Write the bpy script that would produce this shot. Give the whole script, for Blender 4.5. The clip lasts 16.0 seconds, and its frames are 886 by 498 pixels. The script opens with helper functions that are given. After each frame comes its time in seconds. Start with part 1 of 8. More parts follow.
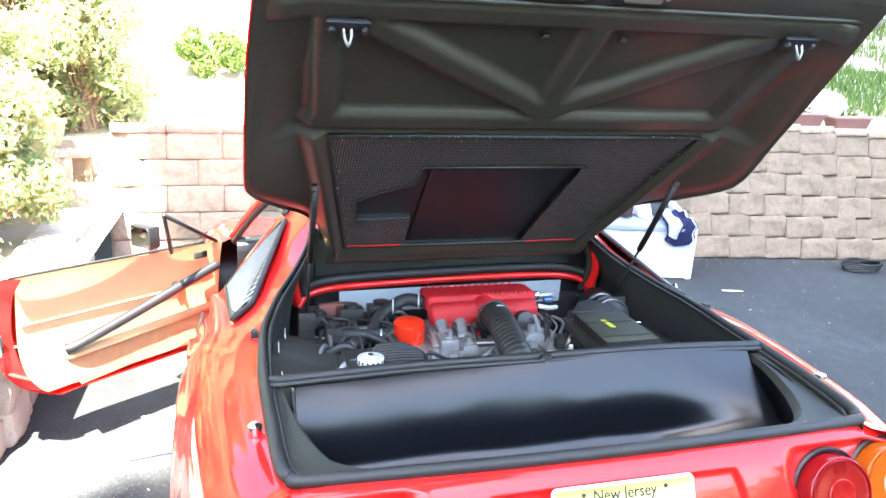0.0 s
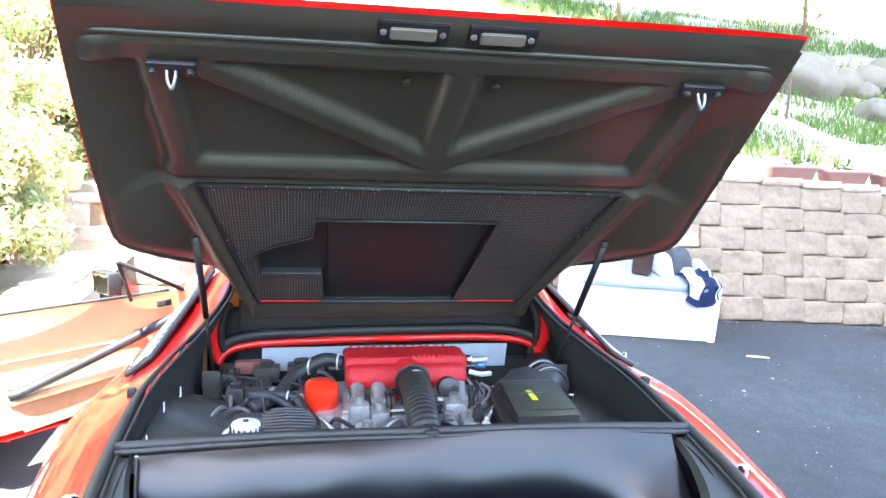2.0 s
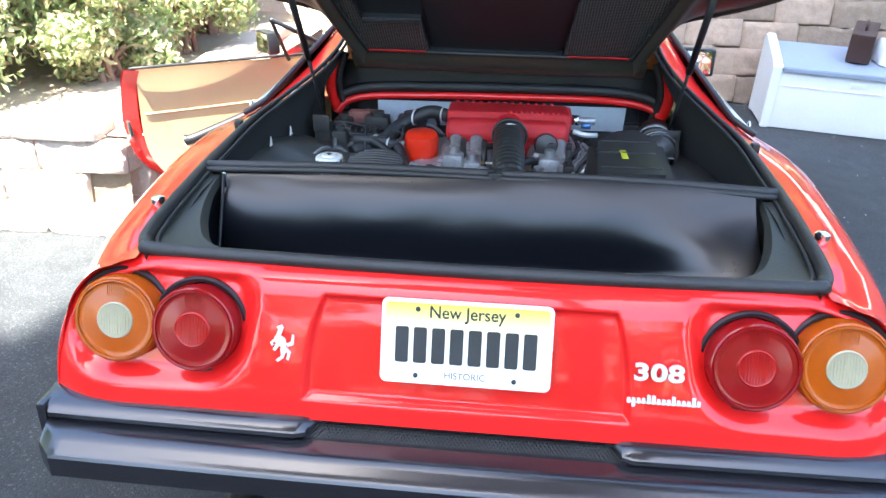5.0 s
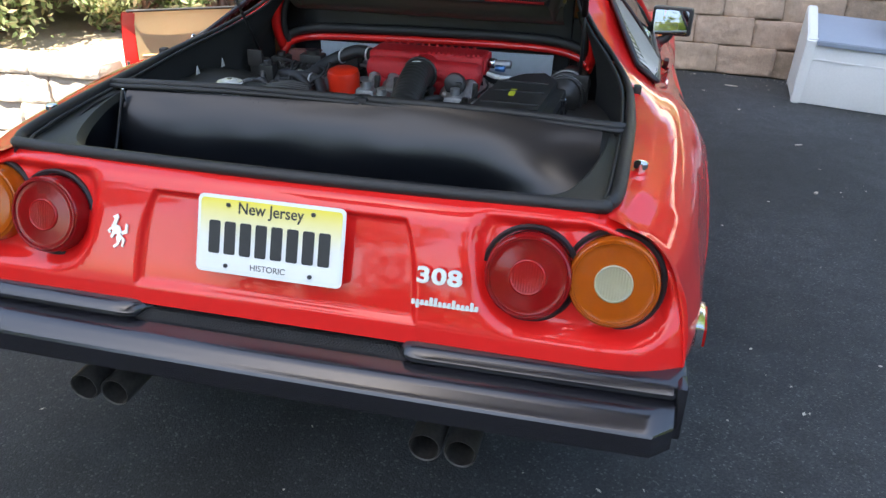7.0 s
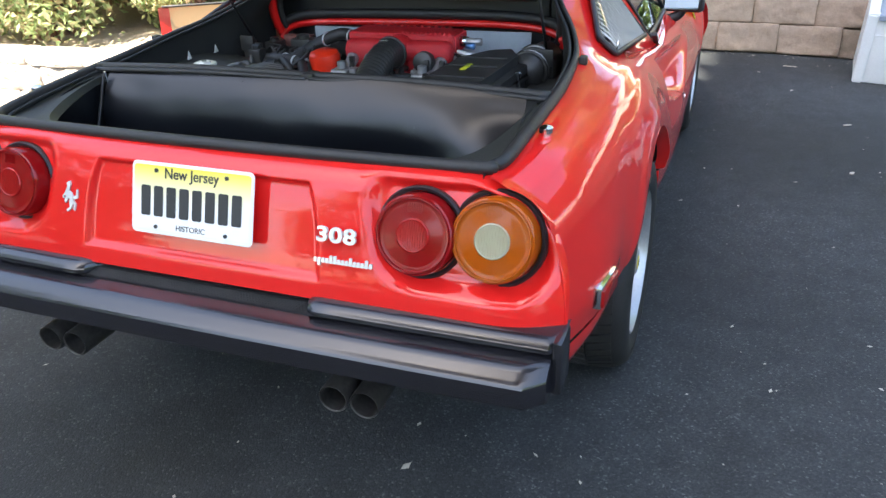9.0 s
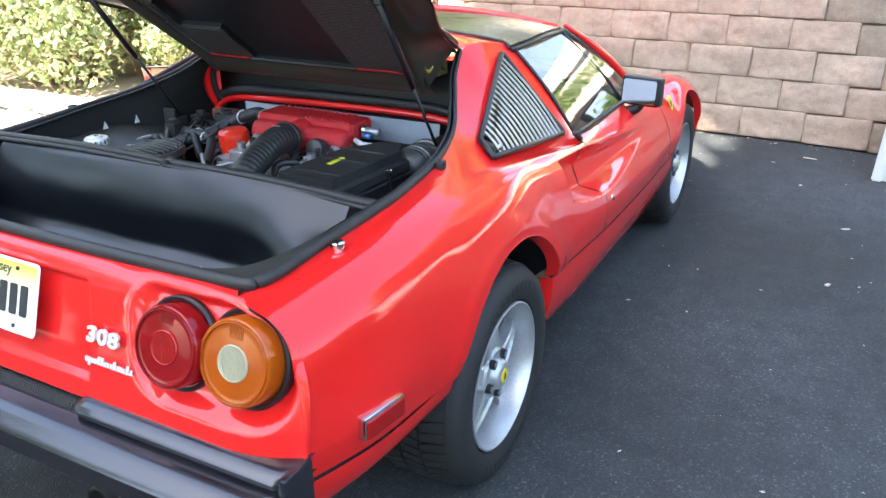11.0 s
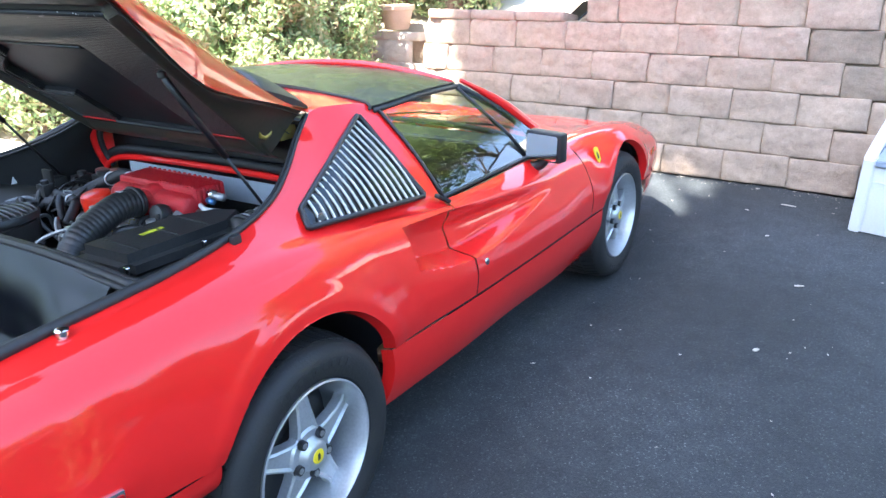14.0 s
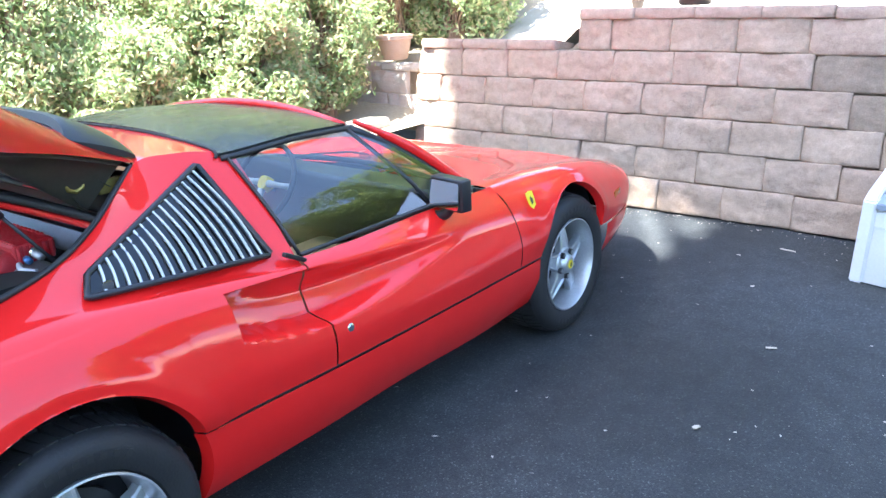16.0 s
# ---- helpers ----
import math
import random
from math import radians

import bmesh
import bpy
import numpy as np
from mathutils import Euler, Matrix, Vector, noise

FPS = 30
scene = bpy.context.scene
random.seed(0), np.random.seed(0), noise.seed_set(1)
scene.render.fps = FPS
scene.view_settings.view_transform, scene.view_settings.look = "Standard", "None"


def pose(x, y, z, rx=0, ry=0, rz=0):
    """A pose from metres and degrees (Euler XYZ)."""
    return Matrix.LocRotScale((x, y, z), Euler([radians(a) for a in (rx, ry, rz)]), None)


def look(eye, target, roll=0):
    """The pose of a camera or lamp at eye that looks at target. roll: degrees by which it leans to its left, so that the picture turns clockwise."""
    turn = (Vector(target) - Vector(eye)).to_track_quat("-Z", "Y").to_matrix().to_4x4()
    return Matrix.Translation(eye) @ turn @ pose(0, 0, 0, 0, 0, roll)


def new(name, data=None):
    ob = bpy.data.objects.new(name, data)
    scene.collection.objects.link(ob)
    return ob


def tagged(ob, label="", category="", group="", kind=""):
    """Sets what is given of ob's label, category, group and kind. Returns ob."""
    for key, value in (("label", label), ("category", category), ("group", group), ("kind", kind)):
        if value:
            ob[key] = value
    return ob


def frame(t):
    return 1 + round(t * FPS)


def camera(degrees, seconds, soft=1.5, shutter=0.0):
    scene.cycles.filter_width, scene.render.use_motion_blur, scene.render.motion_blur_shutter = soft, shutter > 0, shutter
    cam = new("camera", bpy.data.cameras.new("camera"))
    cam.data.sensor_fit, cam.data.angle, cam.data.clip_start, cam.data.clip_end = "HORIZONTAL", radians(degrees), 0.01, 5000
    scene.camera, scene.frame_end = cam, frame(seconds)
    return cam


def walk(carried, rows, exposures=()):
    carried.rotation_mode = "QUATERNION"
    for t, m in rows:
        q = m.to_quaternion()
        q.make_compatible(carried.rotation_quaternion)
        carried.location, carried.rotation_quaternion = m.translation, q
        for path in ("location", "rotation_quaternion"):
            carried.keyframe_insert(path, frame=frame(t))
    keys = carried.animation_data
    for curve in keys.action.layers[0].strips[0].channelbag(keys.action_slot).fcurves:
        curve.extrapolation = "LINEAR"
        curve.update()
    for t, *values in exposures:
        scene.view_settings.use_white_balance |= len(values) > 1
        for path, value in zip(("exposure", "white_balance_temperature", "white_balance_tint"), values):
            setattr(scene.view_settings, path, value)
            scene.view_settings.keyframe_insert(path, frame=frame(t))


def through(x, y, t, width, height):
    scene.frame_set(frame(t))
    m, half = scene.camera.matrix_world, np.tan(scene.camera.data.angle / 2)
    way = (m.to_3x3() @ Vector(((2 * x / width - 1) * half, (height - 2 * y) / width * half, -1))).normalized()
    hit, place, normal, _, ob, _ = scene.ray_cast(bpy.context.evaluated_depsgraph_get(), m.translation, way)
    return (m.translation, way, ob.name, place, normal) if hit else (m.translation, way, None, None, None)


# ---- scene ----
cam = camera(59.4, 16.0)
PATH = [
    (0, (-0.729, -2.009, 1.576), (-0.202, -0.136, 1.115), 1.8),
    (0.5, (-0.637, -2.004, 1.598), (-0.171, -0.098, 1.209), 1.7),
    (1, (-0.454, -1.977, 1.602), (-0.086, -0.044, 1.25), 2.4),
    (1.5, (-0.33, -1.961, 1.591), (0.004, -0.016, 1.263), 3.8),
    (2, (-0.278, -1.949, 1.581), (0.09, -0.013, 1.24), 2.4),
    (2.5, (-0.265, -1.944, 1.561), (0.028, -0.02, 1.101), 2.4),
    (3, (-0.202, -1.949, 1.532), (-0.042, -0.045, 0.944), 3.0),
    (3.5, (-0.106, -1.915, 1.515), (-0.015, -0.031, 0.849), 2.6),
    (4, (-0.068, -1.899, 1.498), (-0.072, -0.069, 0.689), 4.9),
    (4.2, (-0.058, -1.905, 1.491), (-0.096, -0.094, 0.644), 4.1),
    (6.3, (0.442, -2.135, 1.423), (0.099, -0.354, 0.58), 0.9),
    (6.5, (0.504, -2.112, 1.415), (0.136, -0.346, 0.552), 1.1),
    (7, (0.632, -2.061, 1.393), (0.239, -0.317, 0.498), 1.4),
    (7.5, (0.681, -2.049, 1.376), (0.284, -0.324, 0.444), 0.9),
    (8, (0.767, -2.043, 1.369), (0.22, -0.355, 0.445), -1.2),
    (8.5, (0.9, -2.035, 1.36), (0.288, -0.367, 0.442), -0.6),
    (9, (1.047, -2.037, 1.359), (0.402, -0.372, 0.457), -2.1),
    (9.5, (1.141, -1.947, 1.365), (0.508, -0.251, 0.516), -2.5),
    (10, (1.284, -1.799, 1.374), (0.562, -0.136, 0.53), -1.7),
    (10.2, (1.34, -1.752, 1.391), (0.578, -0.099, 0.563), -0.7),
    (12.3, (1.783, -1.635, 1.494), (0.815, -0.046, 0.758), -2.4),
    (12.5, (1.8, -1.617, 1.499), (0.828, -0.022, 0.784), -2.9),
    (13, (1.857, -1.508, 1.504), (0.869, 0.09, 0.819), -2.3),
    (13.5, (1.967, -1.349, 1.514), (0.895, 0.199, 0.841), -0.3),
    (14, (2.055, -1.241, 1.517), (1.047, 0.331, 0.8), -1.4),
    (14.5, (2.188, -1.09, 1.532), (1.129, 0.468, 0.862), -1.7),
    (15, (2.329, -0.956, 1.535), (1.167, 0.551, 0.922), -1.7),
    (15.5, (2.387, -0.839, 1.529), (1.221, 0.665, 0.915), -3.5),
    (16, (2.394, -0.616, 1.501), (1.226, 0.87, 0.848), -2.7),
]
EXPOSURES = [(0.0, 4.15, 6650, 8), (1.5, 4.3, 6500, 8), (2.5, 4.38, 6250, 8), (3.2, 4.42, 6150, 8), (4.0, 4.25, 6000, 8), (6.3, 2.52, 6700, 8), (7.5, 2.55, 6850, 8), (10.0, 3.1, 6950, 8), (12.5, 3.5, 6200, 8), (14.0, 3.4, 5950, 8), (15.0, 3.5, 5850, 8), (16.0, 3.25, 5800, 8)]
walk(cam, [(t, look(eye, target, roll)) for t, eye, target, roll in PATH], EXPOSURES)

# ---------------------------------------------------------------- light
SUN_EL, SUN_AZ = 64.0, 200.0          # degrees above the horizon, degrees from +y towards +x
world = bpy.data.worlds.new("sky")
scene.world = world
world.use_nodes = True
wn = world.node_tree
wn.nodes.clear()
sky = wn.nodes.new("ShaderNodeTexSky")
sky.sky_type = "NISHITA"
sky.sun_disc = False
sky.sun_elevation = radians(SUN_EL)
sky.sun_rotation = radians(SUN_AZ)
sky.air_density, sky.dust_density, sky.ozone_density = 1.0, 1.5, 1.0
back = wn.nodes.new("ShaderNodeBackground")
back.inputs["Strength"].default_value = 0.11
wout = wn.nodes.new("ShaderNodeOutputWorld")
wn.links.new(sky.outputs[0], back.inputs[0])
wn.links.new(back.outputs[0], wout.inputs[0])
sun_data = bpy.data.lights.new("sun", "SUN")
sun_data.energy, sun_data.angle, sun_data.color = 5.0, radians(0.4), (1.0, 0.95, 0.87)
sun = new("sun", sun_data)
_e, _a = radians(SUN_EL), radians(SUN_AZ)
SUN_DIR = Vector((math.cos(_e) * math.sin(_a), math.cos(_e) * math.cos(_a), math.sin(_e)))
sun.matrix_world = look(tuple(SUN_DIR * 60), (0, 0, 0))


# ---------------------------------------------------------------- materials
def surface(name, color, other=None, scale=6.0, fine=60.0, rough=0.6, metal=0.0, bump=0.0, bump_scale=None,
            coat=0.0, spread=0.5, rough_var=0.1, per_object=0.0, spec=0.5, sheen=0.0):
    """Colour that drifts between two tones at two scales, with grain in the relief and the gloss."""
    m = bpy.data.materials.new(name)
    m.use_nodes = True
    n, l = m.node_tree.nodes, m.node_tree.links
    p = n["Principled BSDF"]
    other = other or tuple(c * 0.75 for c in color)
    tc = n.new("ShaderNodeTexCoord")
    big, small = n.new("ShaderNodeTexNoise"), n.new("ShaderNodeTexNoise")
    big.inputs["Scale"].default_value, small.inputs["Scale"].default_value = scale, fine
    big.inputs["Detail"].default_value, small.inputs["Detail"].default_value = 4, 3
    for t in (big, small):
        l.new(tc.outputs["Object"], t.inputs["Vector"])
    add = n.new("ShaderNodeMath")
    add.operation = "MULTIPLY_ADD"
    add.inputs[1].default_value = 0.45
    l.new(small.outputs["Fac"], add.inputs[0])
    half = n.new("ShaderNodeMath")
    half.operation = "MULTIPLY"
    half.inputs[1].default_value = 0.55
    l.new(big.outputs["Fac"], half.inputs[0])
    l.new(half.outputs[0], add.inputs[2])
    ramp = n.new("ShaderNodeMapRange")
    ramp.inputs["From Min"].default_value, ramp.inputs["From Max"].default_value = 0.5 - spread / 2.5, 0.5 + spread / 2.5
    l.new(add.outputs[0], ramp.inputs["Value"])
    mix = n.new("ShaderNodeMix")
    mix.data_type = "RGBA"
    mix.inputs["A"].default_value, mix.inputs["B"].default_value = (*color, 1), (*other, 1)
    l.new(ramp.outputs[0], mix.inputs["Factor"])
    out = mix.outputs["Result"]
    if per_object:
        info, hsv = n.new("ShaderNodeObjectInfo"), n.new("ShaderNodeHueSaturation")
        mr = n.new("ShaderNodeMapRange")
        mr.inputs["To Min"].default_value, mr.inputs["To Max"].default_value = 1 - per_object, 1 + per_object
        l.new(info.outputs["Random"], mr.inputs["Value"])
        l.new(mr.outputs[0], hsv.inputs["Value"])
        l.new(out, hsv.inputs["Color"])
        out = hsv.outputs["Color"]
    l.new(out, p.inputs["Base Color"])
    rr = n.new("ShaderNodeMapRange")
    rr.inputs["To Min"].default_value, rr.inputs["To Max"].default_value = max(0.0, rough - rough_var), min(1.0, rough + rough_var)
    l.new(add.outputs[0], rr.inputs["Value"])
    l.new(rr.outputs[0], p.inputs["Roughness"])
    p.inputs["Metallic"].default_value = metal
    p.inputs["Specular IOR Level"].default_value = spec
    if coat:
        p.inputs["Coat Weight"].default_value, p.inputs["Coat Roughness"].default_value = coat, 0.04
    if sheen:
        p.inputs["Sheen Weight"].default_value = sheen
    if bump:
        b = n.new("ShaderNodeBump")
        b.inputs["Strength"].default_value, b.inputs["Distance"].default_value = bump, 0.01
        src = small
        if bump_scale:
            src = n.new("ShaderNodeTexNoise")
            src.inputs["Scale"].default_value, src.inputs["Detail"].default_value = bump_scale, 5
            l.new(tc.outputs["Object"], src.inputs["Vector"])
        l.new(src.outputs["Fac"], b.inputs["Height"])
        l.new(b.outputs[0], p.inputs["Normal"])
    return m


def glass(name, tint=(0.92, 0.97, 0.93), rough=0.0, see=0.85):
    """A thin pane: clear, with a mirror's gloss on its face."""
    m = bpy.data.materials.new(name)
    m.use_nodes = True
    n, l = m.node_tree.nodes, m.node_tree.links
    n.clear()
    out, mix = n.new("ShaderNodeOutputMaterial"), n.new("ShaderNodeMixShader")
    clear, gloss, fres = n.new("ShaderNodeBsdfTransparent"), n.new("ShaderNodeBsdfGlossy"), n.new("ShaderNodeLayerWeight")
    clear.inputs["Color"].default_value = (*[c * see for c in tint], 1)
    gloss.inputs["Roughness"].default_value = rough
    fres.inputs["Blend"].default_value = 0.5
    power, lift = n.new("ShaderNodeMath"), n.new("ShaderNodeMath")
    power.operation, lift.operation = "POWER", "MULTIPLY_ADD"
    power.inputs[1].default_value = 4.0
    lift.inputs[1].default_value, lift.inputs[2].default_value = 0.85, 0.13
    l.new(fres.outputs["Facing"], power.inputs[0])
    l.new(power.outputs[0], lift.inputs[0])
    l.new(lift.outputs[0], mix.inputs[0])
    l.new(clear.outputs[0], mix.inputs[1])
    l.new(gloss.outputs[0], mix.inputs[2])
    l.new(mix.outputs[0], out.inputs[0])
    return m


def lens_plastic(name, color, rough=0.12):
    m = surface(name, color, tuple(c * 0.8 for c in color), 40, 300, rough, spread=0.8, rough_var=0.04)
    p = m.node_tree.nodes["Principled BSDF"]
    p.inputs["Coat Weight"].default_value = 0.12
    p.inputs["Specular IOR Level"].default_value = 0.3
    p.inputs["Subsurface Weight"].default_value = 0.1
    p.inputs["Subsurface Radius"].default_value = (0.02, 0.006, 0.003)
    p.inputs["Subsurface Scale"].default_value = 0.5
    return m


RED = surface("red_paint", (0.72, 0.012, 0.010), (0.66, 0.010, 0.009), 1.5, 25, 0.5, coat=1.0, spread=0.9, rough_var=0.05, bump=0.004, bump_scale=7, spec=0.15)
RED_UNDER = surface("red_paint_dull", (0.50, 0.010, 0.012), (0.40, 0.01, 0.01), 8, 90, 0.45, coat=0.3)
BLACK_TRIM = surface("black_trim", (0.010, 0.010, 0.011), (0.016, 0.016, 0.018), 10, 200, 0.42, bump=0.05)
BUMPER = surface("black_bumper_rubber", (0.011, 0.0105, 0.013), (0.016, 0.0155, 0.019), 4, 90, 0.20, bump=0.006, rough_var=0.05, spec=0.85)
RUBBER = surface("rubber_seal", (0.012, 0.012, 0.012), (0.022, 0.021, 0.020), 14, 120, 0.55, bump=0.1)
TYRE = surface("tyre_rubber", (0.009, 0.009, 0.0095), (0.021, 0.0205, 0.020), 9, 140, 0.65, bump=0.15)
VINYL = surface("black_vinyl", (0.004, 0.0045, 0.006), (0.006, 0.007, 0.009), 5, 350, 0.28, bump=0.003, bump_scale=500, spec=0.52, rough_var=0.02)
GUSSET = surface("dull_black_moulding", (0.020, 0.021, 0.018), (0.032, 0.033, 0.027), 7, 140, 0.5, bump=0.06)
CARPET = surface("black_carpet", (0.008, 0.008, 0.008), (0.016, 0.016, 0.015), 9, 500, 0.9, bump=0.4)
LID_INNER = surface("lid_inner_satin_black", (0.036, 0.032, 0.023), (0.058, 0.052, 0.038), 5, 70, 0.34, bump=0.05, spread=0.7)
MESH_BLACK = surface("mesh_black_metal", (0.035, 0.034, 0.033), (0.06, 0.058, 0.055), 12, 160, 0.45, metal=0.5)
ENGINE_BLACK = surface("engine_black_plastic", (0.014, 0.014, 0.0136), (0.036, 0.0345, 0.031), 12, 110, 0.42, bump=0.08)
CRACKLE = surface("red_crackle_paint", (0.52, 0.012, 0.018), (0.42, 0.010, 0.014), 20, 320, 0.38, bump=0.5, bump_scale=320)
FILTER_RED = surface("orange_red_paint", (0.72, 0.030, 0.008), (0.62, 0.022, 0.006), 9, 120, 0.35, coat=0.3)
ALLOY = surface("cast_alloy", (0.46, 0.46, 0.45), (0.26, 0.255, 0.245), 18, 160, 0.42, metal=0.65, bump=0.12)
WHEEL_ALLOY = surface("silver_wheel_paint", (0.52, 0.53, 0.54), (0.38, 0.385, 0.39), 9, 140, 0.34, metal=0.6, coat=0.2)
BRIGHT = surface("bright_zinc", (0.64, 0.64, 0.62), (0.54, 0.54, 0.52), 14, 120, 0.36, metal=0.3)
CHROME = surface("chrome", (0.75, 0.75, 0.75), (0.68, 0.68, 0.68), 8, 60, 0.12, metal=1.0, rough_var=0.05)
STEEL = surface("grey_metal_sheet", (0.42, 0.46, 0.49), (0.36, 0.40, 0.43), 5, 60, 0.5, metal=0.25, bump=0.03)
RUST = surface("rusty_brown_metal", (0.22, 0.08, 0.06), (0.13, 0.05, 0.04), 30, 200, 0.7, bump=0.2)
TAN = surface("tan_leather", (0.60, 0.41, 0.22), (0.53, 0.35, 0.18), 5, 260, 0.5, bump=0.08, bump_scale=280)
TAN_CARPET = surface("tan_carpet", (0.58, 0.40, 0.25), (0.44, 0.29, 0.17), 24, 420, 0.95, bump=0.5)
ROOF_VINYL = surface("black_roof_vinyl", (0.016, 0.018, 0.016), (0.024, 0.026, 0.024), 6, 380, 0.27, bump=0.05, bump_scale=420)
GLASS = glass("window_glass")
SMOKED = surface("smoked_glass", (0.006, 0.007, 0.007), (0.010, 0.011, 0.011), 6, 60, 0.07, rough_var=0.03)
LAMP_RED = lens_plastic("red_lamp_lens", (0.25, 0.004, 0.006))
LAMP_RED_MID = lens_plastic("bright_red_reflector", (0.40, 0.010, 0.010), 0.2)
LAMP_RED_MARK = lens_plastic("dark_red_reflector", (0.36, 0.008, 0.008), 0.2)
LAMP_AMBER = lens_plastic("amber_lamp_lens", (0.40, 0.075, 0.004))
LAMP_CLEAR = lens_plastic("clear_lamp_lens", (0.42, 0.38, 0.25), 0.22)
PLATE_WHITE = surface("plate_white", (0.80, 0.80, 0.78), (0.76, 0.76, 0.74), 8, 80, 0.4, spread=0.9)
PLATE_INK = surface("plate_ink", (0.02, 0.02, 0.02), (0.03, 0.03, 0.03), 20, 100, 0.5)
YELLOW = surface("yellow_enamel", (0.80, 0.62, 0.02), (0.76, 0.56, 0.02), 20, 100, 0.35)
YELLOW_INK = surface("yellow_print", (0.55, 0.55, 0.03), (0.45, 0.46, 0.03), 30, 120, 0.5)
BADGE = surface("polished_badge", (0.78, 0.78, 0.78), (0.66, 0.66, 0.66), 20, 90, 0.22, metal=0.35)
GOLD = surface("brassy_zinc", (0.45, 0.36, 0.10), (0.34, 0.26, 0.08), 24, 140, 0.45, metal=0.8)



def asphalt():
    """Worn asphalt: stones of many greys in dark binder, with broad stains and pale dust."""
    m = bpy.data.materials.new("asphalt")
    m.use_nodes = True
    n, l = m.node_tree.nodes, m.node_tree.links
    p = n["Principled BSDF"]
    tc = n.new("ShaderNodeTexCoord")
    stone, fine, broad, dust = n.new("ShaderNodeTexVoronoi"), n.new("ShaderNodeTexNoise"), n.new("ShaderNodeTexNoise"), n.new("ShaderNodeTexNoise")
    stone.inputs["Scale"].default_value = 190
    for t, s, d in ((fine, 420, 2), (broad, 0.75, 6), (dust, 9, 5)):
        t.inputs["Scale"].default_value, t.inputs["Detail"].default_value = s, d
    for t in (stone, fine, broad, dust):
        l.new(tc.outputs["Object"], t.inputs["Vector"])
    sep = n.new("ShaderNodeSeparateColor")
    l.new(stone.outputs["Color"], sep.inputs[0])
    ramp = n.new("ShaderNodeValToRGB")
    r = ramp.color_ramp
    r.elements[0].color, r.elements[1].color = (0.019, 0.0215, 0.0225, 1), (0.085, 0.088, 0.084, 1)
    for at, c in ((0.55, (0.027, 0.030, 0.031, 1)), (0.93, (0.038, 0.041, 0.042, 1))):
        r.elements.new(at).color = c
    l.new(sep.outputs[0], ramp.inputs[0])

    def scaled(sock, lo, hi, a, b):
        q = n.new("ShaderNodeMapRange")
        for k, v in zip(("From Min", "From Max", "To Min", "To Max"), (lo, hi, a, b)):
            q.inputs[k].default_value = v
        l.new(sock, q.inputs["Value"])
        return q.outputs[0]

    def times(a, b):
        q = n.new("ShaderNodeMath")
        q.operation = "MULTIPLY"
        l.new(a, q.inputs[0])
        l.new(b, q.inputs[1])
        return q.outputs[0]
    k = times(times(scaled(broad.outputs["Fac"], 0.32, 0.68, 0.58, 1.35), scaled(dust.outputs["Fac"], 0.3, 0.7, 0.80, 1.22)), scaled(fine.outputs["Fac"], 0.3, 0.7, 0.7, 1.3))
    # shade behind the rear bumper, painted into the asphalt: a blotch with a ragged edge
    away, ragged, blot = n.new("ShaderNodeVectorMath"), n.new("ShaderNodeTexNoise"), n.new("ShaderNodeMath")
    place = n.new("ShaderNodeVectorMath")
    place.operation = "MULTIPLY"
    place.inputs[1].default_value = (0.8, 1.25, 0)
    l.new(tc.outputs["Object"], place.inputs[0])
    away.operation = "DISTANCE"
    away.inputs[1].default_value = (-0.25 * 0.8, -1.15 * 1.25, 0)
    l.new(place.outputs[0], away.inputs[0])
    ragged.inputs["Scale"].default_value, ragged.inputs["Detail"].default_value = 2.6, 6
    l.new(tc.outputs["Object"], ragged.inputs["Vector"])
    blot.operation = "MULTIPLY_ADD"
    blot.inputs[1].default_value = 1.6
    l.new(ragged.outputs["Fac"], blot.inputs[0])
    l.new(away.outputs["Value"], blot.inputs[2])
    tail_shade = scaled(blot.outputs[0], 1.15, 2.05, 0.58, 1.0)
    k = times(k, tail_shade)
    mix = n.new("ShaderNodeVectorMath")
    mix.operation = "SCALE"
    l.new(ramp.outputs[0], mix.inputs[0])
    l.new(k, mix.inputs["Scale"])
    l.new(mix.outputs[0], p.inputs["Base Color"])
    l.new(scaled(broad.outputs["Fac"], 0.3, 0.7, 0.72, 0.92), p.inputs["Roughness"])
    b = n.new("ShaderNodeBump")
    b.inputs["Strength"].default_value, b.inputs["Distance"].default_value = 0.45, 0.003
    l.new(stone.outputs["Distance"], b.inputs["Height"])
    b.invert = True
    l.new(b.outputs[0], p.inputs["Normal"])
    return m


ASPHALT = asphalt()


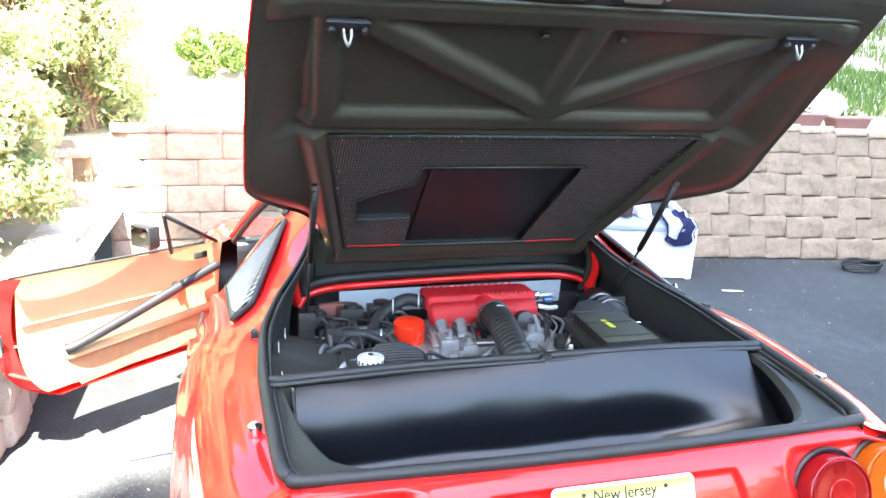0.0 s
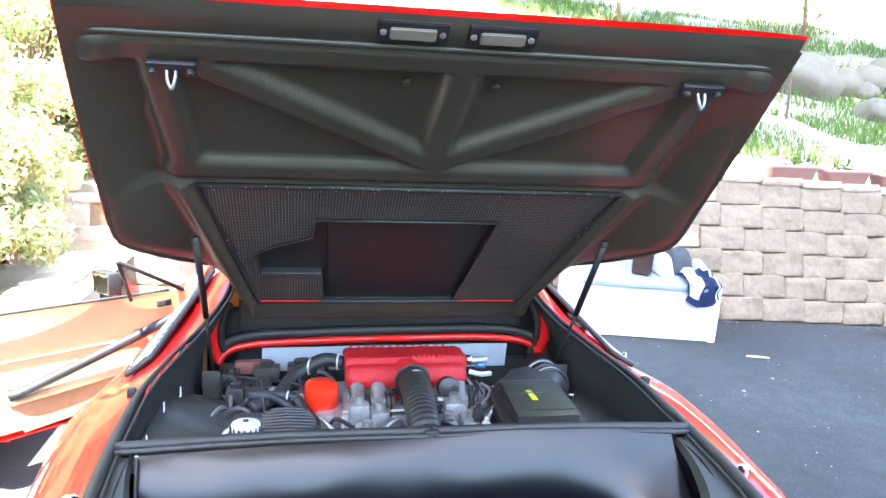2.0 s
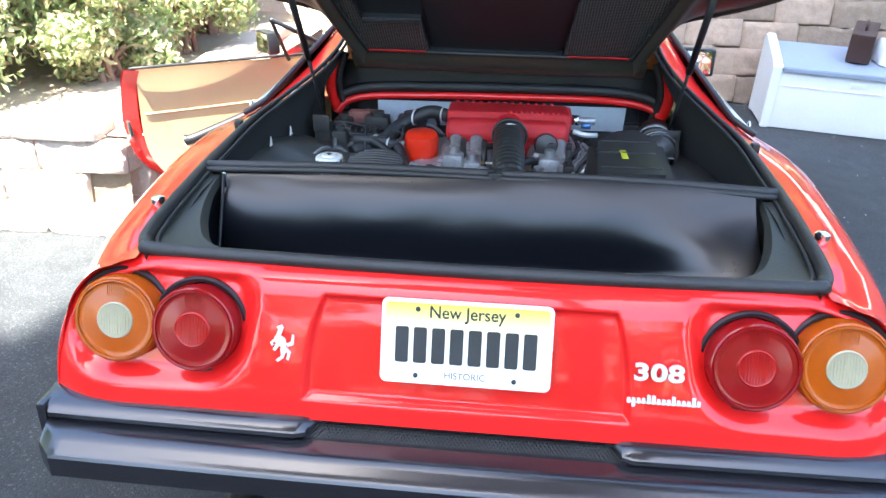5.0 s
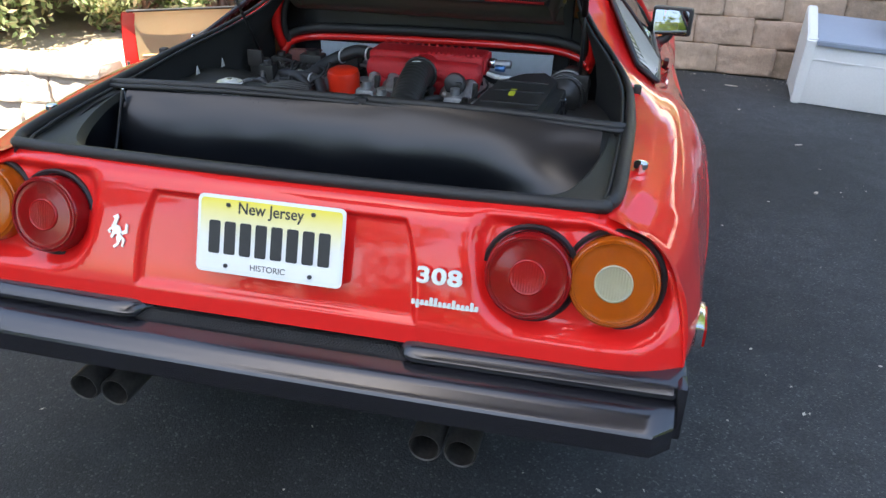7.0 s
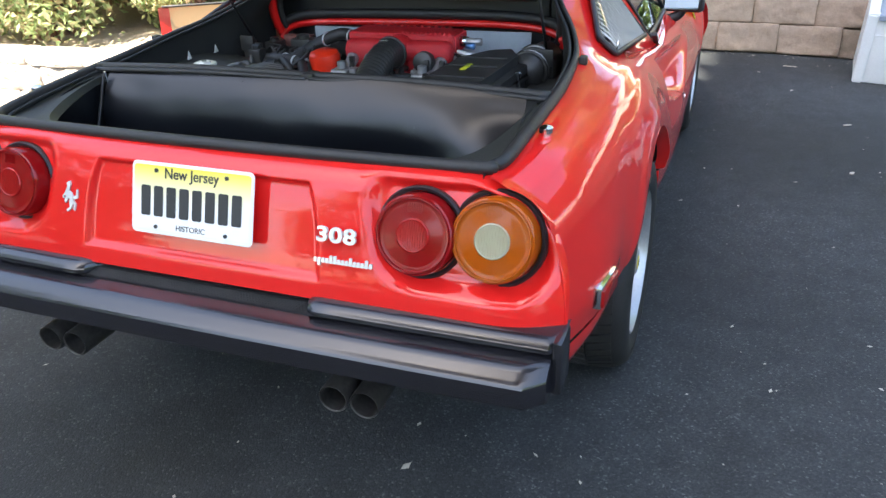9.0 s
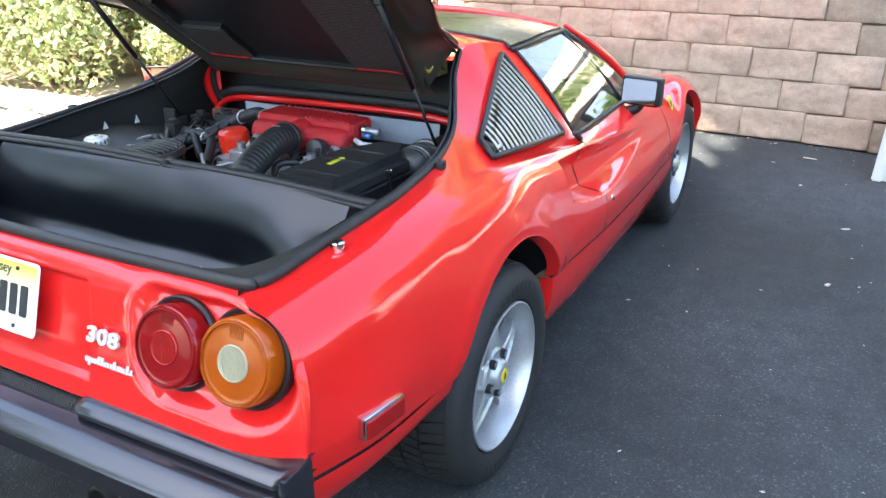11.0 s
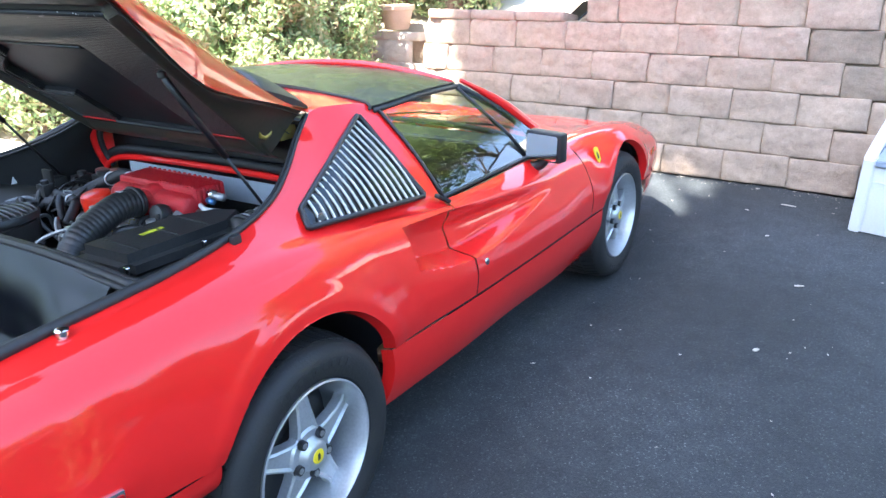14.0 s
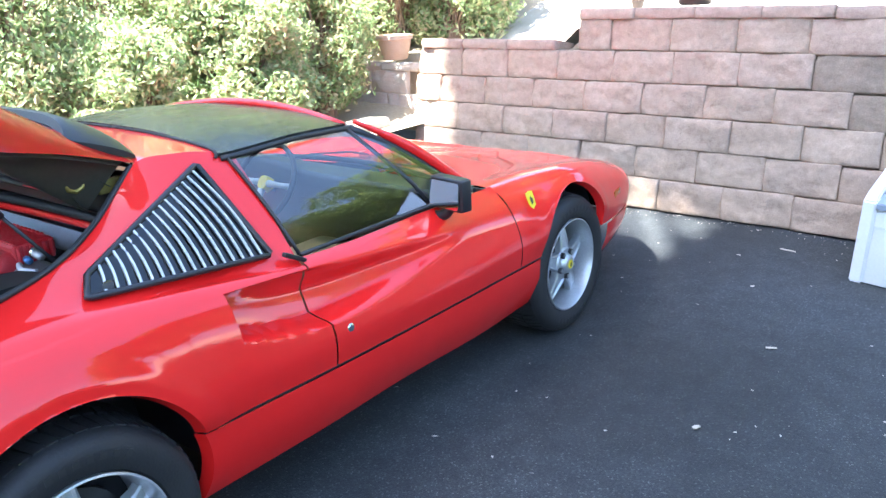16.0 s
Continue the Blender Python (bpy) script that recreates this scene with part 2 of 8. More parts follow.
def block_surface(name, tones, gain=1.0):
    """Split-faced concrete: each block of its own tone, blotched and pitted."""
    m = bpy.data.materials.new(name)
    m.use_nodes = True
    n, l = m.node_tree.nodes, m.node_tree.links
    p = n["Principled BSDF"]
    info, ramp, tc = n.new("ShaderNodeObjectInfo"), n.new("ShaderNodeValToRGB"), n.new("ShaderNodeTexCoord")
    e = ramp.color_ramp.elements
    e[0].color, e[1].color = (*tones[0], 1), (*tones[-1], 1)
    for k, c in enumerate(tones[1:-1]):
        e.new((k + 1) / (len(tones) - 1)).color = (*c, 1)
    l.new(info.outputs["Random"], ramp.inputs[0])
    shift = n.new("ShaderNodeVectorMath")
    shift.operation = "MULTIPLY_ADD"
    shift.inputs[1].default_value = (1, 1, 1)
    spread = n.new("ShaderNodeMath")
    spread.operation = "MULTIPLY"
    spread.inputs[1].default_value = 40.0
    l.new(info.outputs["Random"], spread.inputs[0])
    l.new(tc.outputs["Object"], shift.inputs[0])
    l.new(spread.outputs[0], shift.inputs[2])
    tex = []
    for sc, det in ((4.0, 5), (26.0, 8), (150.0, 4)):
        t = n.new("ShaderNodeTexNoise")
        t.inputs["Scale"].default_value, t.inputs["Detail"].default_value, t.inputs["Roughness"].default_value = sc, det, 0.62
        l.new(shift.outputs[0], t.inputs["Vector"])
        tex.append(t)
    prev = None
    for t, lo, hi in ((tex[0], 0.86, 1.10), (tex[1], 0.84, 1.12), (tex[2], 0.85, 1.15)):
        q = n.new("ShaderNodeMapRange")
        for k, v in zip(("From Min", "From Max", "To Min", "To Max"), (0.3, 0.7, lo * gain if prev is None else lo, hi * gain if prev is None else hi)):
            q.inputs[k].default_value = v
        l.new(t.outputs["Fac"], q.inputs["Value"])
        if prev is not None:
            w = n.new("ShaderNodeMath")
            w.operation = "MULTIPLY"
            l.new(prev, w.inputs[0])
            l.new(q.outputs[0], w.inputs[1])
            prev = w.outputs[0]
        else:
            prev = q.outputs[0]
    sc = n.new("ShaderNodeVectorMath")
    sc.operation = "SCALE"
    l.new(ramp.outputs[0], sc.inputs[0])
    l.new(prev, sc.inputs["Scale"])
    l.new(sc.outputs[0], p.inputs["Base Color"])
    p.inputs["Roughness"].default_value = 0.95
    p.inputs["Specular IOR Level"].default_value = 0.25
    b1, b2 = n.new("ShaderNodeBump"), n.new("ShaderNodeBump")
    for b, t, st, d in ((b1, tex[1], 0.55, 0.012), (b2, tex[2], 0.35, 0.004)):
        b.inputs["Strength"].default_value, b.inputs["Distance"].default_value = st, d
        l.new(t.outputs["Fac"], b.inputs["Height"])
    l.new(b1.outputs[0], b2.inputs["Normal"])
    l.new(b2.outputs[0], p.inputs["Normal"])
    return m


BLOCK = block_surface("split_face_block", [(0.372, 0.268, 0.196), (0.385, 0.283, 0.206), (0.365, 0.270, 0.198), (0.380, 0.272, 0.202)])
# the same tan, darker
BLOCK_GREY = block_surface("darker_tan_block", [(0.262, 0.196, 0.143), (0.275, 0.205, 0.149), (0.255, 0.190, 0.139)])
BLOCK_CAP = block_surface("wall_cap_block", [(0.36, 0.25, 0.19), (0.40, 0.29, 0.215)])
PALE_BLOCK = surface("pale_block", (0.52, 0.44, 0.37), (0.42, 0.35, 0.29), 5, 90, 0.92, bump=0.7, bump_scale=45, per_object=0.08)
SOIL = surface("dry_soil", (0.42, 0.34, 0.25), (0.30, 0.23, 0.16), 1.2, 50, 0.95, bump=0.8, bump_scale=30)
GRAVEL = surface("pale_gravel", (0.52, 0.46, 0.38), (0.40, 0.34, 0.27), 2, 120, 0.95, bump=0.9, bump_scale=90)
GRASS = surface("grass_blades", (0.10, 0.17, 0.035), (0.16, 0.22, 0.06), 3, 40, 0.7)
ROCK = surface("garden_rock", (0.17, 0.145, 0.108), (0.11, 0.098, 0.080), 4, 40, 0.9, bump=0.9, bump_scale=20)
BARK = surface("bark", (0.16, 0.11, 0.07), (0.09, 0.06, 0.04), 20, 90, 0.95, bump=0.9, bump_scale=40)
TWIG = surface("reddish_twigs", (0.34, 0.22, 0.15), (0.22, 0.14, 0.10), 20, 90, 0.95, bump=0.5, bump_scale=40)
TERRACOTTA = surface("terracotta", (0.45, 0.22, 0.13), (0.36, 0.17, 0.10), 9, 90, 0.85, bump=0.2)
PLANTER_PINK = surface("faded_pink_plastic", (0.42, 0.24, 0.22), (0.36, 0.20, 0.19), 9, 90, 0.6)
BOX_WHITE = surface("off_white_plastic", (0.68, 0.68, 0.66), (0.60, 0.60, 0.58), 4, 90, 0.5, bump=0.04)
BOX_GREY = surface("grey_blue_plastic", (0.27, 0.31, 0.37), (0.23, 0.27, 0.33), 4, 90, 0.5, bump=0.04)
NAVY = surface("navy_cloth", (0.025, 0.035, 0.12), (0.018, 0.024, 0.085), 12, 300, 0.9, bump=0.3)
WHITE_CLOTH = surface("white_cloth", (0.70, 0.72, 0.75), (0.62, 0.64, 0.68), 12, 300, 0.9, bump=0.3)
DARK_CLOTH = surface("dark_grey_cloth", (0.030, 0.034, 0.038), (0.05, 0.055, 0.06), 14, 300, 0.85, bump=0.3)
BROWN_CASE = surface("brown_leather_case", (0.06, 0.028, 0.02), (0.04, 0.02, 0.015), 9, 200, 0.45, bump=0.1)
BLUE_PAINT = surface("faded_blue_paint", (0.10, 0.12, 0.42), (0.14, 0.15, 0.40), 9, 90, 0.7, bump=0.1)


# ---------------------------------------------------------------- shaping helpers
def part(name, bm, material, parent=None, label="", flat=False):
    """Links a bmesh as one mesh object, under its thing or part."""
    me = bpy.data.meshes.new(name)
    if not flat:
        for f in bm.faces:
            f.smooth = True
        for e in bm.edges:
            if len(e.link_faces) == 2 and e.calc_face_angle(0) > radians(35):
                e.smooth = False
    bm.to_mesh(me)
    bm.free()
    me.materials.append(material)
    ob = new(name, me)
    if parent is not None:
        ob.parent = parent
    if label:
        tagged(ob, label)
    return ob


def thing(name, label, category, group="", kind="", at=(0, 0, 0)):
    ob = new(name)
    ob.location = at
    ob.empty_display_size = 0.1
    return tagged(ob, label, category, group, kind)


def curve(*pairs):
    """A smooth function through (at, value...) pairs."""
    a = np.array(pairs, float)
    xs, ys = a[:, 0], a[:, 1:]
    d = np.diff(ys, axis=0) / np.diff(xs)[:, None]
    m = np.vstack([d[:1], (d[1:] + d[:-1]) / 2, d[-1:]])

    def at(x):
        x = min(max(x, xs[0]), xs[-1])
        i = min(max(int(np.searchsorted(xs, x)) - 1, 0), len(xs) - 2)
        h = xs[i + 1] - xs[i]
        t = (x - xs[i]) / h
        v = ((2 * t**3 - 3 * t**2 + 1) * ys[i] + (t**3 - 2 * t**2 + t) * h * m[i]
             + (-2 * t**3 + 3 * t**2) * ys[i + 1] + (t**3 - t**2) * h * m[i + 1])
        return v if len(v) > 1 else float(v[0])
    return at


def spline(points, steps=6, closed=False):
    """Points along a smooth line through the given ones."""
    p = [Vector(q) for q in points]
    n, out = len(p), []
    for i in range(n if closed else n - 1):
        a, b, c, d = (p[(i + k) % n] if closed else p[min(max(i + k, 0), n - 1)] for k in (-1, 0, 1, 2))
        for s in range(steps):
            t = s / steps
            out.append(0.5 * (2 * b + (c - a) * t + (2 * a - 5 * b + 4 * c - d) * t * t + (3 * b - a - 3 * c + d) * t**3))
    if not closed:
        out.append(p[-1])
    return out


def smoothstep(a, b, x):
    t = min(max((x - a) / (b - a), 0.0), 1.0)
    return t * t * (3 - 2 * t)


def sheet(fn, us, vs, flip=False, thick=0.0, bm=None):
    """A grid of faces over fn(u, v); thick: given body behind its face."""
    own = bm is None
    bm = bm or bmesh.new()
    rows = [[bm.verts.new(fn(u, v)) for v in vs] for u in us]
    for a, b in zip(rows, rows[1:]):
        for i in range(len(vs) - 1):
            q = (a[i], a[i + 1], b[i + 1], b[i])
            bm.faces.new(q[::-1] if flip else q)
    if thick and own:
        bmesh.ops.solidify(bm, geom=bm.faces[:], thickness=thick)
    return bm


def span(a, b, n):
    return [a + (b - a) * i / n for i in range(n + 1)]


def box(sx, sy, sz, at=(0, 0, 0), bevel=0.0, segs=2, bm=None, turn=None):
    own = bmesh.new()
    bmesh.ops.create_cube(own, size=1, matrix=Matrix.Diagonal((sx, sy, sz, 1)))
    if bevel:
        bmesh.ops.bevel(own, geom=own.edges[:], offset=bevel, segments=segs, affect="EDGES", profile=0.6)
    own.transform(Matrix.Translation(at) @ (turn.to_4x4() if turn else Matrix()))
    return joined(bm, own)


def joined(bm, own):
    if bm is None:
        return own
    me = bpy.data.meshes.new("tmp")
    own.to_mesh(me)
    own.free()
    bm.from_mesh(me)
    bpy.data.meshes.remove(me)
    return bm


def tube(points, radius, sides=10, bm=None, closed=False, caps=True):
    """A round bar along a line; radius: a number, or one for each point."""
    bm = bm or bmesh.new()
    p = [Vector(q) for q in points]
    n = len(p)
    rad = radius if isinstance(radius, (list, tuple)) else [radius] * n
    rings, up = [], None
    for i in range(n):
        a, b = (p[i - 1], p[(i + 1) % n]) if closed else (p[max(i - 1, 0)], p[min(i + 1, n - 1)])
        d = (b - a).normalized()
        if up is None:
            up = d.orthogonal().normalized()
        up = (up - d * up.dot(d)).normalized()
        side = d.cross(up)
        rings.append([bm.verts.new(p[i] + (up * math.cos(k * math.tau / sides) + side * math.sin(k * math.tau / sides)) * rad[i]) for k in range(sides)])
    pairs = list(zip(rings, rings[1:])) + ([(rings[-1], rings[0])] if closed else [])
    for a, b in pairs:
        for k in range(sides):
            bm.faces.new((a[k], a[(k + 1) % sides], b[(k + 1) % sides], b[k]))
    if caps and not closed:
        bm.faces.new(rings[0][::-1])
        bm.faces.new(rings[-1])
    return bm


def lathe(profile, sides=32, m=None, bm=None):
    """Turns (radius, along) pairs round the z axis, then lays the result by m."""
    own = bmesh.new()
    rings = []
    for r, z in profile:
        if r < 1e-6:
            rings.append([own.verts.new((0, 0, z))])
        else:
            rings.append([own.verts.new((r * math.cos(k * math.tau / sides), r * math.sin(k * math.tau / sides), z)) for k in range(sides)])
    for a, b in zip(rings, rings[1:]):
        for k in range(sides):
            j = (k + 1) % sides
            if len(a) == 1 and len(b) > 1:
                own.faces.new((a[0], b[j], b[k]))
            elif len(b) == 1 and len(a) > 1:
                own.faces.new((a[k], a[j], b[0]))
            elif len(a) > 1:
                own.faces.new((a[k], a[j], b[j], b[k]))
    bmesh.ops.recalc_face_normals(own, faces=own.faces[:])
    if m:
        own.transform(m)
    return joined(bm, own)


def slab(outline, thick, m=None, bevel=0.0, bm=None, segs=2):
    """A plate of the given (x, y) outline, its face at z = 0 and its body below."""
    own = bmesh.new()
    vs = [own.verts.new((x, y, 0)) for x, y in outline]
    f = own.faces.new(vs)
    own.normal_update()
    if f.normal.z < 0:
        f.normal_flip()
    r = bmesh.ops.extrude_face_region(own, geom=[f])
    bmesh.ops.translate(own, vec=(0, 0, -thick), verts=[v for v in r["geom"] if isinstance(v, bmesh.types.BMVert)])
    bmesh.ops.recalc_face_normals(own, faces=own.faces[:])
    if bevel:
        bmesh.ops.bevel(own, geom=[e for e in own.edges if e.calc_face_angle(0) > 0.6], offset=bevel, segments=segs, affect="EDGES")
    if m:
        own.transform(m)
    return joined(bm, own)


def mirrored(bm):
    """Across the plane x = 0."""
    bm.transform(Matrix.Diagonal((-1, 1, 1, 1)))
    bmesh.ops.reverse_faces(bm, faces=bm.faces[:])
    return bm


def axes(origin, right, up):
    """A pose whose x runs along right, y along up, z out of the face."""
    x = Vector(right).normalized()
    z = x.cross(Vector(up)).normalized()
    y = z.cross(x)
    return Matrix.Translation(origin) @ Matrix((x, y, z)).transposed().to_4x4()


def rounded(w, h, r, n=5, cx=0.0, cy=0.0):
    """The outline of a rectangle with round corners."""
    out = []
    for sx, sy, a0 in ((1, 1, 0), (-1, 1, 90), (-1, -1, 180), (1, -1, 270)):
        for k in range(n + 1):
            a = radians(a0 + 90 * k / n)
            out.append((cx + sx * (w / 2 - r) + r * math.cos(a), cy + sy * (h / 2 - r) + r * math.sin(a)))
    return out


def lettering(text, size, m, material, name, parent, depth=0.001, spacing=1.0, squeeze=1.0, bold=0.0):
    """Words as a mesh, centred on the pose m."""
    fc = bpy.data.curves.new("tmp_text", "FONT")
    fc.offset = bold
    fc.body, fc.size, fc.extrude, fc.align_x, fc.align_y, fc.space_character = text, size, depth, "CENTER", "CENTER", spacing
    tmp = new("tmp_text", fc)
    dg = bpy.context.evaluated_depsgraph_get()
    me = bpy.data.meshes.new_from_object(tmp.evaluated_get(dg))
    bm = bmesh.new()
    bm.from_mesh(me)
    bpy.data.objects.remove(tmp)
    bpy.data.curves.remove(fc)
    bpy.data.meshes.remove(me)
    bm.transform(m @ Matrix.Diagonal((squeeze, 1, 1, 1)))
    return part(name, bm, material, parent, flat=True)


# ---------------------------------------------------------------- the place
def fall(x):
    """How the driveway falls away towards +x."""
    return -0.05 * max(0.0, min(x, 9.0) - 1.4) if x > 1.9 else -0.05 * max(0.0, x - 0.9) ** 2 / 2


def ground_sheet():
    bm = bmesh.new()
    xs = [-300, -60, -12, *span(-6, 8, 56), 14, 60, 300]
    ys = [-300, -60, -12, *span(-5, 5, 40), 12, 60, 300]
    sheet(lambda x, y: (x, y, fall(x) - 0.032 * math.exp(-((y - 2.27) / 0.6) ** 2) * smoothstep(1.6, 1.05, abs(x)) + 0.003 * noise.noise((x * 0.7, y * 0.7, 0)) * (abs(x) > 1.1)), xs, ys, True, bm=bm)
    return tagged(part("ground", bm, ASPHALT), "dark grey asphalt driveway, worn and speckled", "driveway", kind="structure")


ground_sheet()


def block_mesh(w, h, d, seed, rough=0.013):
    """A split-faced block: its face (-y) rough and chipped, its edges rounded."""
    bm = bmesh.new()
    rnd = random.Random(seed)
    off = Vector((rnd.random() * 50, rnd.random() * 50, rnd.random() * 50))

    ends = [(rnd.uniform(0.014, 0.050), rnd.uniform(0.004, 0.020)) for _ in range(2)]

    def face(u, v):
        x, z = (u - 0.5) * w, (v - 0.5) * h
        side = ends[0] if u < 0.5 else ends[1]
        rim = min(u, 1 - u) * w, min(v, 1 - v) * h
        chip = 0.6 + 0.8 * abs(noise.noise(Vector((z * 14, x * 14, 1)) + off))
        back_off = side[1] * chip * max(0, 1 - rim[0] / (side[0] * chip)) ** 1.3
        back_off += 0.007 * chip * max(0, 1 - rim[1] / 0.022) ** 1.6 + 0.006 * max(0, 1 - (rim[0] + rim[1]) / 0.03)
        back_off += 0.006 * max(0, noise.noise(Vector((x * 11, 4, v > 0.5)) + off)) * max(0, 1 - rim[1] / 0.03)
        lump = rough * 1.7 * noise.noise(Vector((x * 6, z * 6, 0)) + off) + rough * 0.8 * noise.noise(Vector((x * 19, z * 22, 3)) + off) + rough * 0.35 * noise.noise(Vector((x * 50, z * 50, 5)) + off)
        wob = 0.003 * noise.noise(Vector((x * 9, z * 9, 9)) + off)
        return (x * 0.996 + wob, back_off - lump, z * 0.996 + wob)
    us = [0, 0.015, 0.05, *span(0.10, 0.90, 14), 0.95, 0.985, 1]
    vs = [0, 0.04, *span(0.12, 0.88, 7), 0.96, 1]
    sheet(face, us, vs, True, bm=bm)
    bm.verts.ensure_lookup_table()
    edge = [e for e in bm.edges if e.is_boundary]
    r = bmesh.ops.extrude_edge_only(bm, edges=edge)
    for v in [g for g in r["geom"] if isinstance(g, bmesh.types.BMVert)]:
        v.co.y = d
    me = bpy.data.meshes.new("block")
    bmesh.ops.recalc_face_normals(bm, faces=bm.faces[:])
    for f in bm.faces:
        f.smooth = True
    bm.to_mesh(me)
    bm.free()
    return me


def course_path(points, step=0.05):
    """Evenly spaced places and directions along a ground line."""
    line = spline([(x, y, 0) for x, y in points], 24)
    total = [0.0]
    for a, b in zip(line, line[1:]):
        total.append(total[-1] + (b - a).length)

    def at(s):
        i = min(max(int(np.searchsorted(total, s)) - 1, 0), len(line) - 2)
        f = (s - total[i]) / max(total[i + 1] - total[i], 1e-9)
        return line[i].lerp(line[i + 1], f), (line[i + 1] - line[i]).normalized()
    return at, total[-1]


def block_wall(name, label, points, rows, base, high, w, material, cap_material, batter, seed, cap_high=0.07, cap_out=0.02, lowered=None, depth=0.22):
    """A dry-laid block wall along a line: running bond, leaning back, with a cap course. lowered: (s, rows) a lower stretch at its start."""
    at, length = course_path(points)
    core = bmesh.new()
    rnd = random.Random(seed)

    def place(s, z):
        p, d = at(s)
        n = Vector((-d.y, d.x, 0))
        return p + n * (batter * z) + Vector((0, 0, z + fall(p.x))), d, n
    zmax = base + rows * high
    ss = span(0.03, length - 0.03, max(2, int(length / 0.25)))

    def back(s, v):
        rows_here = lowered[1] if lowered and s < lowered[0] else rows
        p, d, n = place(s, base + v * (rows_here * high))
        return p + n * 0.05
    sheet(back, ss, [-0.3, 0, 0.5, 1], False, thick=0.0, bm=core)
    bmesh.ops.solidify(core, geom=core.faces[:], thickness=-0.14)
    wall = tagged(part(name, core, SOIL), label, "wall", kind="structure")
    meshes = [block_mesh(w, high, depth, seed * 10 + k) for k in range(12)]
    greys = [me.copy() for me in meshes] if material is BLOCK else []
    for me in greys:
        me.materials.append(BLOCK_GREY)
    halves = [block_mesh(w * 0.55, high, depth, seed * 10 + 50 + k) for k in range(2)]
    caps = [block_mesh(w * 0.96, cap_high, depth + 0.06, seed * 10 + 70 + k, 0.006) for k in range(4)]
    for me in (*meshes, *halves):
        me.materials.append(material)
    for me in caps:
        me.materials.append(cap_material)

    def put(me, s, z, kind, out=0.0, jig=0.006):
        p, d, n = place(s, z)
        ob = new(kind, me)
        ob.parent = wall
        ob.matrix_basis = Matrix.Translation(p - n * (out + rnd.uniform(-jig, jig))) @ Matrix.Rotation(math.atan2(d.y, d.x) + rnd.uniform(-0.012, 0.012), 4, "Z") @ Matrix.Rotation(-0.95 * batter + rnd.uniform(-0.01, 0.01), 4, "X")
    for r in range(rows):
        start = lowered[0] if lowered and r >= lowered[1] else 0.0
        shift = w * 0.5 if r % 2 else 0.0
        s = start - 0.035 * (start == 0.0) + (w * 0.275 if shift else w / 2)
        if shift:
            put(rnd.choice(halves), s, base + (r + 0.5) * high, "block")
            s += w * 0.275 + w / 2
        while s < length - w * 0.4:
            # darker blocks grow more frequent along the wall
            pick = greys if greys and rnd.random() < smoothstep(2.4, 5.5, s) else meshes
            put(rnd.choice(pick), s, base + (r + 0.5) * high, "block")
            s += w
    for start, end, z in ([(0, lowered[0], base + lowered[1] * high), (lowered[0], length, zmax)] if lowered else [(0, length, zmax)]):
        s = start + w * 0.45
        while s < end - 0.1:
            put(rnd.choice(caps), s, z + cap_high / 2, "cap_block", cap_out, 0.006)
            s += w * 0.965
    return wall


block_wall("wall_north", "split-face concrete block retaining wall, pinkish tan, dry laid",
           [(-1.56, 4.09), (0.7, 4.09), (3.0, 4.11), (8.0, 4.14)],
           6, 0.012, 0.200, 0.415, BLOCK, BLOCK_CAP, 0.19, 3, lowered=(1.36, 5))


def hillside():
    """The bank behind the wall, climbing away from the driveway."""
    line = curve((-8, 4.5), (0.7, 4.5), (8, 4.55), (60, 4.6))

    def f(x, v):
        y = line(x) + v
        z = (0.93 + 0.27 * min(max((x + 0.4) / 0.1, 0), 1)) + fall(x) + 0.30 * max(0, v - 0.4) + 0.06 * noise.noise((x * 0.8, y * 0.8, 1)) * min(1, v * 2)
        return (x, y, min(z, 9 + 0.2 * v))
    bm = sheet(f, [-1.55, *span(-1.0, 8, 40), 14, 25, 60], [0.0, 0.2, 0.4, 0.7, 1, 1.5, 2, 3, 4, 6, 8, 12, 20, 40, 90], True)
    return tagged(part("hillside", bm, GRAVEL), "pale sunlit gravel bank above the block wall", "bank", kind="structure")


hillside()


